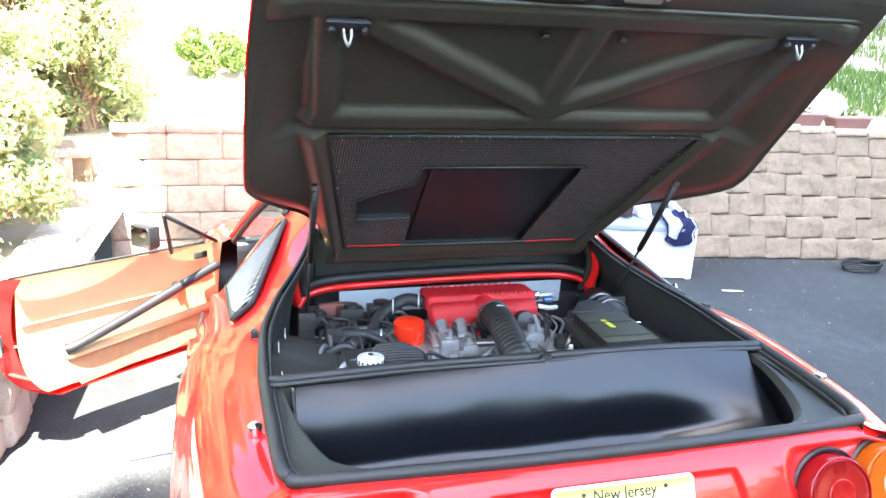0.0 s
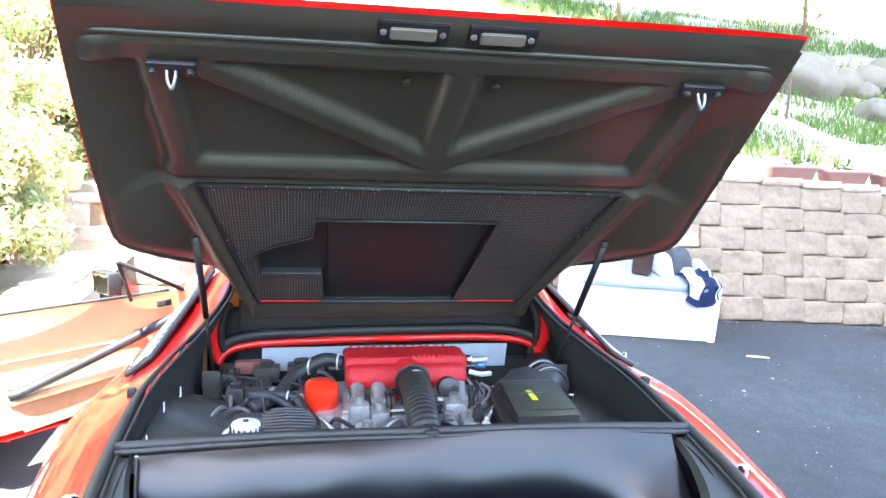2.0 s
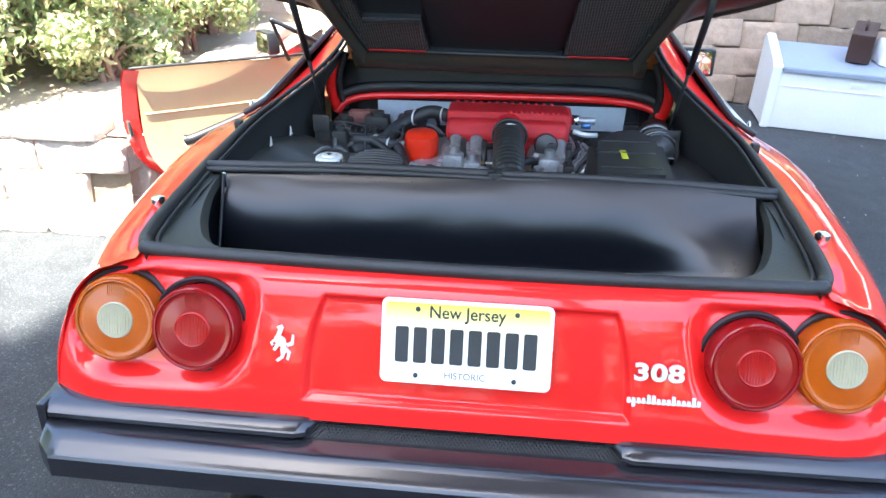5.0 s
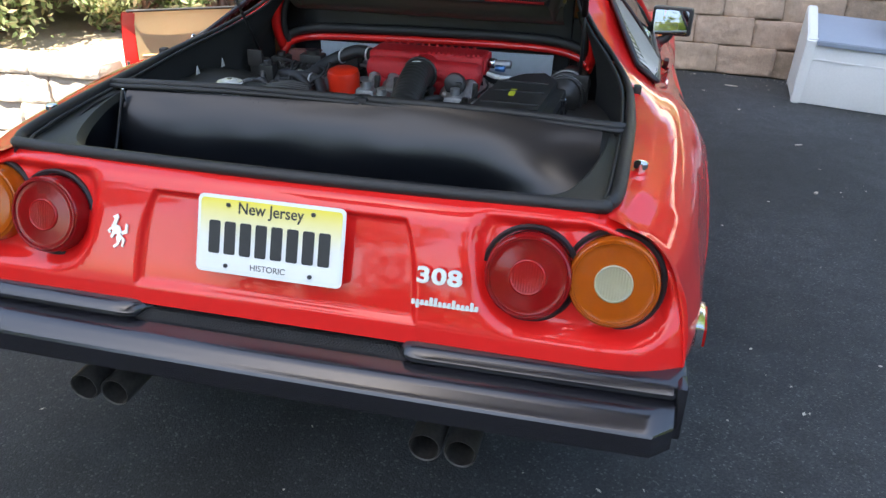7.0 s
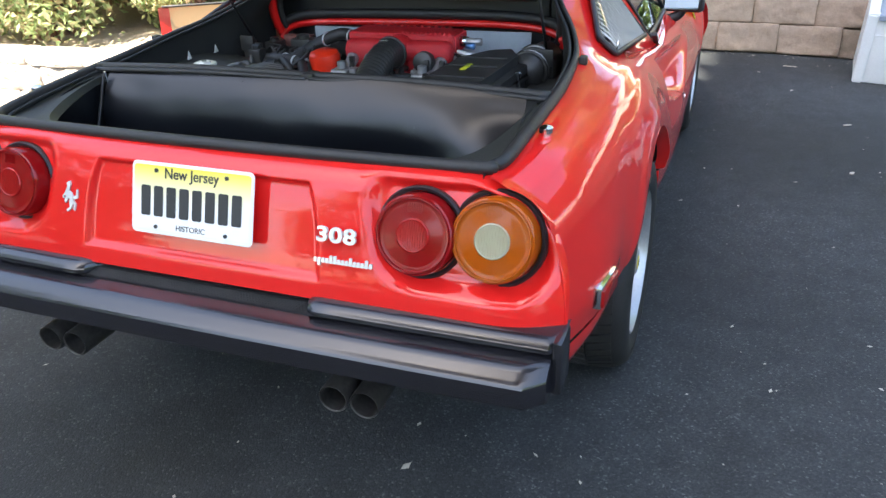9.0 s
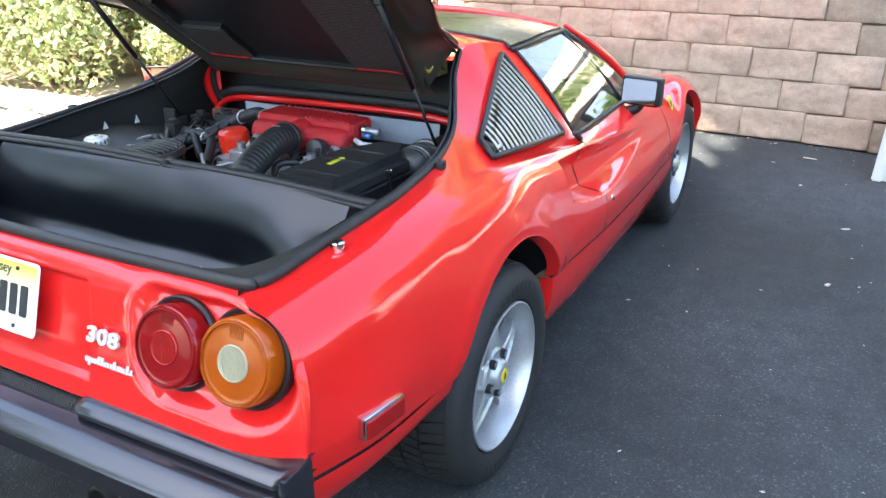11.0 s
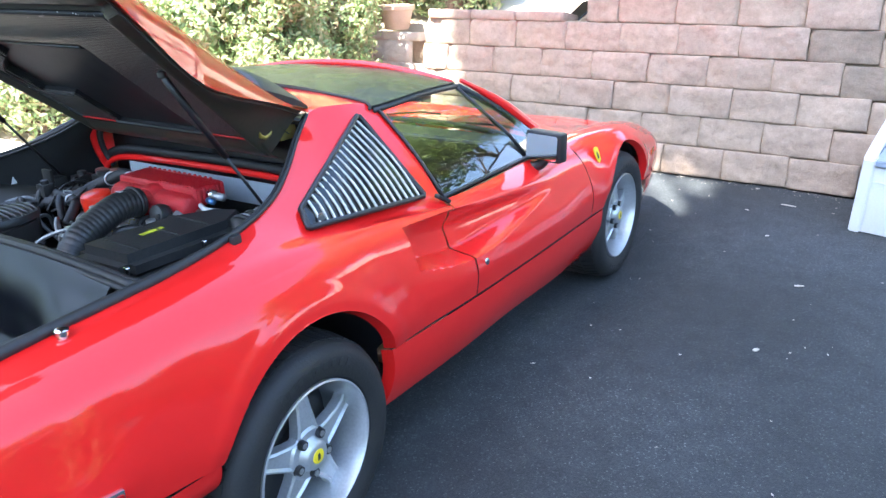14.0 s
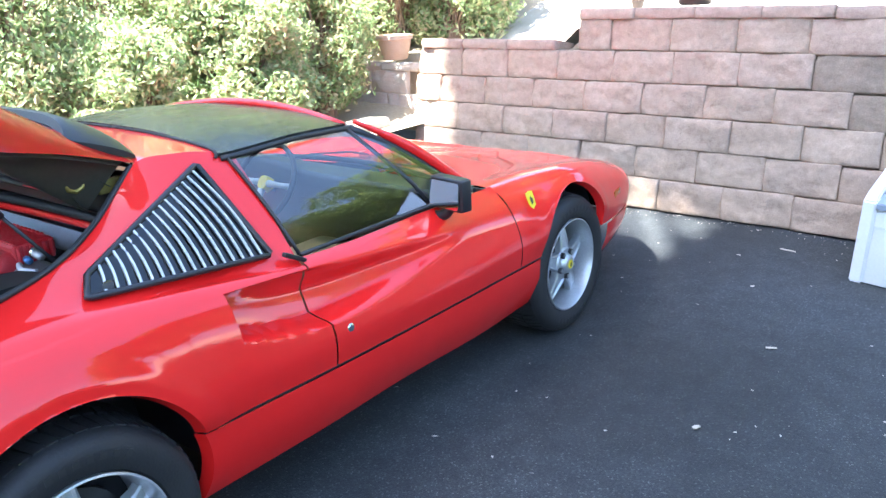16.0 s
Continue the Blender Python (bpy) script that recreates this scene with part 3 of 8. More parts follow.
# ---------------------------------------------------------------- the car's body
# The car's lines on its right side: (y, x, z), y ahead from the rear axle.
LINES = [
    curve((-0.80, 0.800, 0.500), (-0.60, 0.842, 0.486), (-0.35, 0.857, 0.477), (0.35, 0.869, 0.466), (0.79, 0.887, 0.458), (1.40, 0.880, 0.437), (1.99, 0.862, 0.415), (2.45, 0.862, 0.400), (2.80, 0.825, 0.392), (3.10, 0.730, 0.392), (3.32, 0.550, 0.400)),
    curve((-0.80, 0.806, 0.560), (-0.60, 0.850, 0.565), (-0.35, 0.864, 0.565), (0.35, 0.876, 0.555), (0.79, 0.893, 0.540), (1.40, 0.886, 0.515), (1.99, 0.870, 0.500), (2.45, 0.870, 0.490), (2.80, 0.828, 0.455), (3.10, 0.735, 0.440), (3.32, 0.550, 0.430)),
    curve((-0.80, 0.792, 0.650), (-0.50, 0.842, 0.662), (0.00, 0.861, 0.690), (0.40, 0.856, 0.672), (0.79, 0.866, 0.630), (1.40, 0.860, 0.592), (1.90, 0.855, 0.580), (2.34, 0.862, 0.598), (2.75, 0.820, 0.535), (3.10, 0.725, 0.490), (3.32, 0.540, 0.462)),
    curve((-0.79, 0.766, 0.738), (-0.50, 0.813, 0.752), (0.00, 0.838, 0.775), (0.40, 0.822, 0.752), (0.79, 0.832, 0.706), (1.40, 0.825, 0.668), (1.90, 0.816, 0.652), (2.34, 0.824, 0.662), (2.75, 0.782, 0.595), (3.10, 0.690, 0.525), (3.32, 0.520, 0.482)),
    curve((-0.77, 0.722, 0.788), (-0.50, 0.766, 0.806), (0.00, 0.791, 0.828), (0.40, 0.780, 0.795), (0.79, 0.797, 0.748), (1.40, 0.780, 0.716), (1.90, 0.765, 0.702), (2.34, 0.752, 0.704), (2.75, 0.705, 0.640), (3.10, 0.610, 0.555), (3.32, 0.480, 0.495)),
    curve((-0.75, 0.680, 0.806), (-0.50, 0.718, 0.828), (0.00, 0.738, 0.850), (0.25, 0.732, 0.830), (0.50, 0.728, 0.798), (0.79, 0.764, 0.766), (1.40, 0.742, 0.744), (1.75, 0.735, 0.736), (2.34, 0.660, 0.708), (2.75, 0.600, 0.645), (3.10, 0.480, 0.565), (3.32, 0.380, 0.500)),
]
EDGE = curve((-0.73, 0.640, 0.815), (-0.50, 0.660, 0.836), (-0.20, 0.667, 0.853), (0.00, 0.655, 0.874), (0.18, 0.610, 0.903), (0.32, 0.545, 0.950), (0.42, 0.495, 1.010), (0.50, 0.478, 1.075), (0.60, 0.500, 1.082), (0.76, 0.522, 1.062))
SAIL = curve((-0.73, 0.660, 0.812), (-0.20, 0.700, 0.852), (0.00, 0.697, 0.864), (0.18, 0.672, 0.872), (0.40, 0.630, 0.915), (0.60, 0.622, 0.935), (0.76, 0.640, 0.930))
ARCHES = ((0.012, 0.350, 0.340), (2.262, 0.378, 0.282))
WHEEL_R = 0.316


def across(lines, y, v):
    """A point of the skin at station y, v lines up from the seam."""
    p = [np.array(f(y)) for f in lines]
    i = min(int(v), len(p) - 2)
    t = v - i
    a, b, c, d = p[max(i - 1, 0)], p[i], p[i + 1], p[min(i + 2, len(p) - 1)]
    return 0.5 * (2 * b + (c - a) * t + (2 * a - 5 * b + 4 * c - d) * t * t + (3 * b - a - 3 * c + d) * t**3)


def tail_y(x, z):
    """The depth of the tail panel."""
    y = curve_tail(z)
    a = abs(x)
    y += 0.055 * max(0, (a - 0.62) / 0.18) ** 2.4
    cx, cz = 0.292, 0.685
    inside = min(cx - a, 0.094 - abs(z - cz) + 0.0)
    y += 0.013 * smoothstep(-0.004, 0.010, inside)
    # the hollow that takes each pair of lamps
    dx, dz = max(abs(a - 0.588) - 0.090, 0), max(abs(z - 0.700) - 0.014, 0)
    return y + (0.026 + 0.045 * max(0, a - 0.45)) * (1 - smoothstep(0.064, 0.097, math.hypot(dx, dz)))


curve_tail = curve((0.552, -0.838), (0.60, -0.826), (0.68, -0.800), (0.76, -0.772), (0.79, -0.757), (0.808, -0.738), (0.816, -0.715))


SCOOP_LOW = curve((0.48, 0.652), (0.62, 0.615), (0.80, 0.592), (1.10, 0.606), (1.50, 0.640))
SCOOP_TOP = curve((0.48, 0.768), (0.80, 0.742), (1.10, 0.712), (1.50, 0.668))


def scoop(y, z):
    """How deep the intake hollow is at a place on the flank."""
    if not 0.492 < y < 1.52:
        return 0.0
    lo, hi = SCOOP_LOW(y), SCOOP_TOP(y)
    deep = 0.108 * (1 - smoothstep(0.55, 1.5, y)) ** 0.9
    t = (z - lo) / (hi - lo)
    if t < -0.25 or t > 1.0:
        return 0.0
    lower = smoothstep(-0.03 - 0.15 * smoothstep(0.6, 1.5, y), 0.05 + 0.20 * smoothstep(0.6, 1.5, y), t)
    upper = 1 - smoothstep(0.45, 1.0, t)
    sharp = 1 - smoothstep(0.88, 1.0, t)
    k = 1 - smoothstep(0.5, 0.95, y)
    return deep * lower * (sharp * k + upper * (1 - k))


def skin(lines, y, v, hollow=True):
    x, z = across(lines, y, v)
    for cy, cz, cr in ARCHES:
        r = math.hypot(y - cy, z - cz)
        if z < cz + cr + 0.12:
            x += (0.019 if cy < 1 else 0.013) * (1 - 0.40 * smoothstep(cr + 0.022, cr + 0.075, r) - 0.60 * smoothstep(cr + 0.03, cr + 0.17, r)) * smoothstep(0.40, 0.52, z)
    if y < -0.60:
        xe, ze = across(lines, -0.80, v)
        y = -0.60 + (y + 0.60) / -0.20 * (tail_y(xe, max(ze, 0.552)) - 0.012 + 0.60)
    return Vector((x - (scoop(y, z) if hollow else 0.0), y, z))


def arch_cut(bm):
    """Opens the wheel arches, with a turned-in lip."""
    for cy, cz, cr in ARCHES:
        inside = lambda v: math.hypot(v.co.y - cy, v.co.z - cz) < cr - 1e-5
        dead = [f for f in bm.faces if all(inside(v) for v in f.verts)]
        if not dead:
            continue
        bmesh.ops.delete(bm, geom=dead, context="FACES")
        for v in bm.verts:
            if inside(v):
                d = Vector((v.co.y - cy, v.co.z - cz)).normalized() * cr
                v.co.y, v.co.z = cy + d.x, cz + d.y
        rim = [e for e in bm.edges if e.is_boundary and all(abs(math.hypot(v.co.y - cy, v.co.z - cz) - cr) < 1e-3 for v in e.verts)]
        r = bmesh.ops.extrude_edge_only(bm, edges=rim)
        for v in [g for g in r["geom"] if isinstance(g, bmesh.types.BMVert)]:
            v.co.x -= 0.035
            d = Vector((v.co.y - cy, v.co.z - cz)).normalized() * (cr - 0.012)
            v.co.y, v.co.z = cy + d.x, cz + d.y


def side_panel(y0, y1, lines, top, extra=(), step=0.014, per=18, hollow=True):
    ys = sorted(set([*span(y0, y1, max(3, int((y1 - y0) / step))), *[e for e in extra if y0 < e < y1]]))
    vs = span(0, top, int(top * per))
    bm = sheet(lambda y, v: skin(lines, y, v, hollow), ys, vs, True)
    arch_cut(bm)
    return bm


car = thing("sports_car", "red two-seat mid-engined sports car, engine lid open, one door open", "car")

REAR_LINES = [*LINES, SAIL, EDGE]
FRONT_LINES = [*LINES[:5], curve((1.62, 0.700, 0.742), (1.80, 0.690, 0.728), (2.34, 0.640, 0.700), (2.75, 0.590, 0.640), (3.10, 0.480, 0.562), (3.32, 0.380, 0.500)),
               curve((1.62, 0.500, 0.760), (1.80, 0.500, 0.728), (2.34, 0.450, 0.668), (2.75, 0.420, 0.605), (3.10, 0.340, 0.545), (3.32, 0.260, 0.505)),
               curve((1.62, 0.000, 0.790), (1.80, 0.000, 0.752), (2.34, 0.000, 0.690), (2.75, 0.000, 0.622), (3.10, 0.000, 0.555), (3.32, 0.000, 0.510))]
for side in (1, -1):
    turn_over = (lambda b: b) if side == 1 else mirrored
    q = part("rear_quarter", turn_over(side_panel(-0.80, 0.778, REAR_LINES, 7, (0.488, 0.494, 0.50))), RED, car, "glossy red rear quarter panel with flared arch")
    f = part("front_fender", turn_over(side_panel(1.822, 3.32, FRONT_LINES, 7)), RED, car, "glossy red front wing and nose")
    if side == 1:
        d = part("door", side_panel(0.784, 1.816, LINES, 5), RED, car, "closed red door with a pressed intake hollow")
        right_door = d


def sill_point(y, v):
    x, z = LINES[0](y)
    x0, z0 = x - 0.004, z - 0.012
    t = v
    low = 0.240 - 0.035 * smoothstep(1.0, 1.75, y) if y > -0.2 else 0.365
    return Vector((x0 - 0.055 * t**2.2, y, z0 - (z0 - low) * t))


for side in (1, -1):
    turn_over = (lambda b: b) if side == 1 else mirrored
    for a, b, nm in ((-0.795, -0.30, "rear_lower_panel"), (0.30, 2.06, "sill"), (2.62, 3.30, "front_lower_panel")):
        bm = sheet(sill_point, span(a, b, max(8, int((b - a) / 0.03))), span(0, 1, 8), False, 0.0)
        arch_cut(bm)
        bmesh.ops.reverse_faces(bm, faces=bm.faces[:])
        part(nm, turn_over(bm), RED, car)
    seam = [Vector((LINES[0](y)[0] - 0.012, y, LINES[0](y)[1] - 0.006)) for y in span(0.338, 2.0, 42)]
    part("seam_strip", turn_over(tube(seam, 0.008, 6)), BLACK_TRIM, car, "black rubber strip along the flank seam")
    for cy, cz, cr in ARCHES:
        lo_a, hi_a = (radians(0), radians(178)) if cy < 1 else (radians(-20), radians(200))
        liner = sheet(lambda a, k: Vector((0.50 + k * (0.29 + (0.072 if cy < 1 else 0.01) * smoothstep(0.20, 0.45, math.sin(a))), cy + (cr + 0.012) * math.cos(a), cz + (cr + 0.012) * math.sin(a))), span(lo_a, hi_a, 40), [0, 0.3, 0.6, 1], False)
        sheet(lambda a, r: Vector((0.50, cy + r * math.cos(a), cz + r * math.sin(a))), span(lo_a, hi_a, 28), [0.0, cr / 2, cr + 0.012], False, bm=liner)
        part("wheel_arch_liner", turn_over(liner), BLACK_TRIM, car, "matt black wheel arch liner")

# floor pan that closes the car from below
pan = box(1.40, 2.30, 0.05, (0, 1.16, 0.19), 0.01)
box(0.98, 0.62, 0.05, (0, -0.36, 0.36), 0.01, bm=pan)
box(0.98, 0.95, 0.05, (0, 2.75, 0.24), 0.01, bm=pan)
part("floor_pan", pan, BLACK_TRIM, car)


# ---------------------------------------------------------------- tail
xs = sorted({*span(-0.79, 0.79, 120), -0.30, -0.296, -0.292, -0.288, -0.284, -0.28, 0.30, 0.296, 0.292, 0.288, 0.284, 0.28})
zs = sorted({*span(0.552, 0.816, 44), 0.587, 0.591, 0.595, 0.599, 0.777, 0.781, 0.785, 0.773})


def tail_point(x, z):
    t = (z - 0.552) / (0.816 - 0.552)
    half = curve((0.0, 0.812), (0.30, 0.808), (0.55, 0.790), (0.75, 0.755), (0.90, 0.705), (1.0, 0.645))(t)
    return Vector((x / 0.79 * half, tail_y(x, z), z - 0.0 * x))


part("tail_panel", sheet(tail_point, xs, zs, True), RED, car, "glossy red tail panel with a shallow recess for the number plate")
for side in (1, -1):
    def corner(v, w):
        a = skin(REAR_LINES, -0.80, v)
        z = min(max(a.z, 0.552), 0.816)
        b = tail_point(0.79, z)
        return a.lerp(b, w) + Vector((-0.002, -0.006, 0)) * math.sin(w * math.pi)
    cb = sheet(corner, span(0, 7, 40), span(0, 1, 5), False)
    part("tail_corner", cb if side == 1 else mirrored(cb), RED, car)
under = sheet(lambda x, v: Vector((x, -0.838 + 0.16 * v, 0.545 - 0.19 * v)), span(-0.79, 0.79, 12), span(0, 1, 6), True)
part("tail_valance", under, BLACK_TRIM, car, "black valance under the bumper")


def round_lamp(x, y, z, lens, mid, mid_r, label, grow=1.0):
    m = axes((x, y, z), (1, 0.0, 0), (0, 0.30, 1)) @ Matrix.Diagonal((grow, grow, 1, 1))
    bezel = part("lamp_bezel", lathe([(0.0, -0.05), (0.094, -0.05), (0.094, 0.012), (0.090, 0.017), (0.084, 0.014), (0.083, -0.01)], 40, m), BLACK_TRIM, car, "black rubber lamp ring")
    prof = [(0.082, 0.0), (0.081, 0.046), (0.079, 0.0505), (0.076, 0.052)] + [(r, 0.050 + 0.004 * (1 - r / 0.072)) for r in (0.072, 0.060, mid_r + 0.004)] + [(mid_r + 0.002, 0.052), (0.0, 0.052)]
    part("lens", lathe(prof, 40, m), lens, bezel, label)
    inner = lathe([(mid_r, 0.045), (mid_r, 0.054), (mid_r * 0.93, 0.056), (mid_r * 0.86, 0.0545), (0.0, 0.0555)], 32, m)
    for k in range(-5, 6):
        x0 = k * mid_r * 0.15
        hgt = math.sqrt(max(0.0, (mid_r * 0.84) ** 2 - x0 * x0))
        own = box(mid_r * 0.07, 2 * hgt, 0.0012, (x0, 0, 0.0558))
        own.transform(m)
        joined(inner, own)
    part("inner_lens", inner, mid, bezel)
    ring = lathe([(0.0745, 0.0518), (0.0735, 0.0545), (0.0715, 0.0545), (0.0705, 0.0515)], 40, m)
    part("lens_ring", ring, lens, bezel)
    flutes = bmesh.new()
    for k in range(-4, 5):
        own = box(0.0016, 0.022, 0.0012, (k * 0.0036, 0.055, 0.0515))
        own.transform(m)
        joined(flutes, own)
    part("fluted_patch", flutes, lens, bezel)
    return bezel


for sx in (-1, 1):
    round_lamp(sx * 0.509, -0.756, 0.697, LAMP_RED, LAMP_RED_MID, 0.034, "round deep red tail lamp lens")
    round_lamp(sx * 0.664, -0.744, 0.700, LAMP_AMBER, LAMP_CLEAR, 0.034, "round amber lamp lens with a clear centre", 1.03)

# bumper
prof = [(-0.800, 0.530), (-0.830, 0.512), (-0.846, 0.514), (-0.856, 0.520), (-0.862, 0.525), (-0.906, 0.521), (-0.938, 0.500), (-0.942, 0.494), (-0.941, 0.452), (-0.930, 0.442), (-0.830, 0.436)]


def bumper_point(x, v):
    i = min(int(v), len(prof) - 2)
    t = v - i
    y = prof[i][0] * (1 - t) + prof[i + 1][0] * t
    z = prof[i][1] * (1 - t) + prof[i + 1][1] * t
    a = abs(x)
    return Vector((x, y + 0.012 * a * a + 0.9 * max(0, a - 0.762), z))


bm = sheet(bumper_point, sorted({*span(-0.798, 0.798, 30), -0.762, 0.762}), span(2, len(prof) - 1, (len(prof) - 3) * 3), True)
for sx in (-1, 1):
    ends = [v for v in bm.verts if abs(v.co.x - sx * 0.798) < 1e-4]
    r = bmesh.ops.extrude_edge_only(bm, edges=[e for e in bm.edges if e.is_boundary and all(v in ends for v in e.verts)])
    for v in [g for g in r["geom"] if isinstance(g, bmesh.types.BMVert)]:
        v.co.y, v.co.x = -0.78, v.co.x + sx * 0.004
bumper = part("rear_bumper", bm, BUMPER, car, "black rubber-faced impact bumper")
for sx in (-1, 1):
    pad_line = [(-0.800, 0.551), (-0.843, 0.550), (-0.864, 0.545), (-0.873, 0.535), (-0.873, 0.526), (-0.864, 0.518), (-0.830, 0.515), (-0.800, 0.515)]

    def pad_point(x, k):
        y, z = pad_line[k]
        thin = 0.35 + 0.65 * smoothstep(0.262, 0.30, x)
        return Vector((sx * x, -0.80 + (y + 0.80) * thin + 0.012 * x * x + 1.0 * max(0, x - 0.792), 0.541 + (z - 0.533) * thin))
    pad = sheet(pad_point, [0.262, 0.268, 0.276, 0.29, 0.31, *span(0.35, 0.78, 8), 0.792, 0.805, 0.815], range(8), sx > 0)
    bmesh.ops.recalc_face_normals(pad, faces=pad.faces[:])
    part("bumper_pad", pad, BUMPER, bumper)
    part("bumper_end", box(0.020, 0.080, 0.116, (sx * 0.808, -0.822, 0.500), 0.008), BUMPER, bumper)
mesh_bm = bmesh.new()
for i in range(-36, 37):
    for k in (-1, 1):
        x0 = i * 0.0075
        tube([(x0 - 0.02 * k, -0.802, 0.552), (x0 + 0.02 * k, -0.858, 0.528)], 0.0015, 4, bm=mesh_bm, caps=False)
part("vent_mesh", mesh_bm, MESH_BLACK, car, "black wire mesh vent above the bumper")
part("vent_backing", sheet(lambda x, v: Vector((x, -0.80 - 0.06 * v, 0.545 - 0.026 * v)), span(-0.3, 0.3, 2), [0, 1], True), BLACK_TRIM, car)
SOOTY = surface("sooty_steel", (0.030, 0.028, 0.026), (0.075, 0.070, 0.064), 16, 120, 0.45, metal=0.5, bump=0.05)
for x in (-0.432, -0.357, 0.339, 0.412):
    m = axes((x, -0.80, 0.342), (1, 0, 0), (0, 0, 1))
    part("exhaust_tip", lathe([(0.028, -0.1), (0.034, -0.1), (0.034, 0.084), (0.0325, 0.088), (0.0295, 0.086), (0.028, -0.06), (0.0, -0.06)], 28, m), SOOTY, car, "round black exhaust tip")

# number plate
PL = axes((0.0, -0.796, 0.717), (1, 0, 0), (0, 0.33, 1))
plate = part("number_plate", slab(rounded(0.309, 0.156, 0.012), 0.002, PL @ Matrix.Translation((0, 0, 0.010)), 0.0006), PLATE_WHITE, car, "white and yellow number plate, faded towards the bottom")


# ---------------------------------------------------------------- engine lid, raised
def lid_at(u, x, n=0.0):
    """u along the lid from its hinge, x across, n out of its painted face."""
    return Vector((x, 0.42 - 0.781 * u + 0.625 * n, 0.944 + 0.625 * u + 0.781 * n))


LID_W = curve((-0.02, 0.465), (0.20, 0.52), (0.45, 0.630), (0.56, 0.680), (0.585, 0.690), (0.61, 0.693), (0.75, 0.694), (1.00, 0.690), (1.285, 0.672))
LID_EDGE = curve((-0.02, 0.165), (0.20, 0.085), (0.45, -0.020), (0.59, -0.062), (0.80, -0.040), (1.05, -0.012), (1.285, 0.010))
LID_MID = curve((-0.02, 0.180), (0.30, 0.140), (0.60, 0.100), (1.00, 0.055), (1.285, 0.018))
PANEL_W = curve((0.10, 0.388), (0.40, 0.440), (0.745, 0.505))
FRAME_W = curve((0.05, 0.425), (0.30, 0.475), (0.50, 0.530), (0.60, 0.60), (0.78, 0.66))


def lid_outer(u, s):
    a = abs(s)
    n = LID_EDGE(u) + (LID_MID(u) - LID_EDGE(u)) * (1 - a**7)
    return lid_at(u, s * LID_W(u), n)


bm = sheet(lid_outer, span(-0.02, 1.285, 50), [-1, -0.985, *span(-0.95, 0.95, 36), 0.985, 1], True)
bmesh.ops.solidify(bm, geom=bm.faces[:], thickness=0.003)
lid = part("engine_lid", bm, RED, car, "red engine lid, raised and held by two gas struts")

RIBS = [((0.795, -0.53), (0.795, 0.53)), ((0.835, 0.015), (1.115, -0.44)), ((0.835, 0.015), (1.115, 0.46)), ((0.835, 0.015), (1.15, 0.035)),
        ((0.795, -0.515), (1.14, -0.535)), ((0.795, 0.515), (1.14, 0.545)), ((1.165, -0.64), (1.165, 0.64))]


def rib(u, x):
    """The pressed ribs that stand proud of the lid's inner skin."""
    h = 0.0
    for a, b in RIBS:
        a, b, p = Vector(a), Vector(b), Vector((u, x))
        t = min(max((p - a).dot(b - a) / (b - a).length_squared, 0), 1)
        h = max(h, 1 - smoothstep(0.020, 0.042, (p - a.lerp(b, t)).length))
    return h


def inner_rise(u, x):
    """How far the lid's inner skin lies from the lid's plane: a rolled rim round the panel, ribs above it."""
    a, wide, hold = abs(x), LID_W(u) - 0.0035, PANEL_W(u)
    v, s = (a - hold) / (wide - hold), a / wide
    low = (LID_EDGE(u) - 0.004) * smoothstep(0.25, 1, v) - 0.022 * math.exp(-((a - hold - 0.03) / 0.022) ** 2) + 0.004
    high = (LID_EDGE(u) - 0.004) * smoothstep(0.80, 1.0, s) + 0.022 * (1 - smoothstep(0.85, 1.0, s)) - 0.024 * rib(u, x) * (1 - smoothstep(0.9, 1.0, s))
    k = smoothstep(0.735, 0.775, u)
    return low * (1 - k) + high * k


liner = sheet(lambda u, s: lid_outer(u, s * 0.992) + Vector((0, 0.625, 0.781)) * -0.016, span(-0.01, 1.26, 30), span(-1, 1, 36), False)
part("lid_liner", liner, LID_INNER, lid)
part("inner_skin", sheet(lambda u, s: lid_at(u, s * (LID_W(u) - 0.0035), inner_rise(u, s * (LID_W(u) - 0.0035))), span(0.742, 1.20, 64), span(-1, 1, 150), False), LID_INNER, lid, "satin black pressed inner skin with raised ribs")
for s in (-1, 1):
    def frame_side(u, v):
        lo = PANEL_W(u)
        hi = LID_W(u) - 0.0035
        x = lo + (hi - lo) * v
        return lid_at(u, s * x, inner_rise(u, x))
    part("inner_frame", sheet(frame_side, span(0.05, 0.746, 40), span(0, 1, 24), s < 0), LID_INNER, lid)
part("inner_frame", sheet(lambda u, x: lid_at(u, x, -0.012 * math.sin((u - 0.0) / 0.11 * 3.14)), span(0.0, 0.11, 6), span(-0.44, 0.44, 10), False), LID_INNER, lid)
part("lid_back", sheet(lambda u, x: lid_at(u, x, 0.07), span(0.03, 0.74, 4), span(-0.45, 0.45, 4), False), LID_INNER, lid)
band = sheet(lambda v, s: lid_at(1.203 + 0.076 * v, s * (LID_W(1.203 + 0.076 * v) - 0.004), 0.004 + 0.004 * v - 0.006 * math.sin(v * 3.14)), span(0, 1, 8), span(-1, 1, 40), False)
part("rear_flange", band, LID_INNER, lid, "black rear flange of the lid")
tip = [lid_at(1.205, s * 0.672, 0.001) for s in span(-1, 1, 30)]
part("flange_bead", tube(tip, 0.006, 6), LID_INNER, lid)

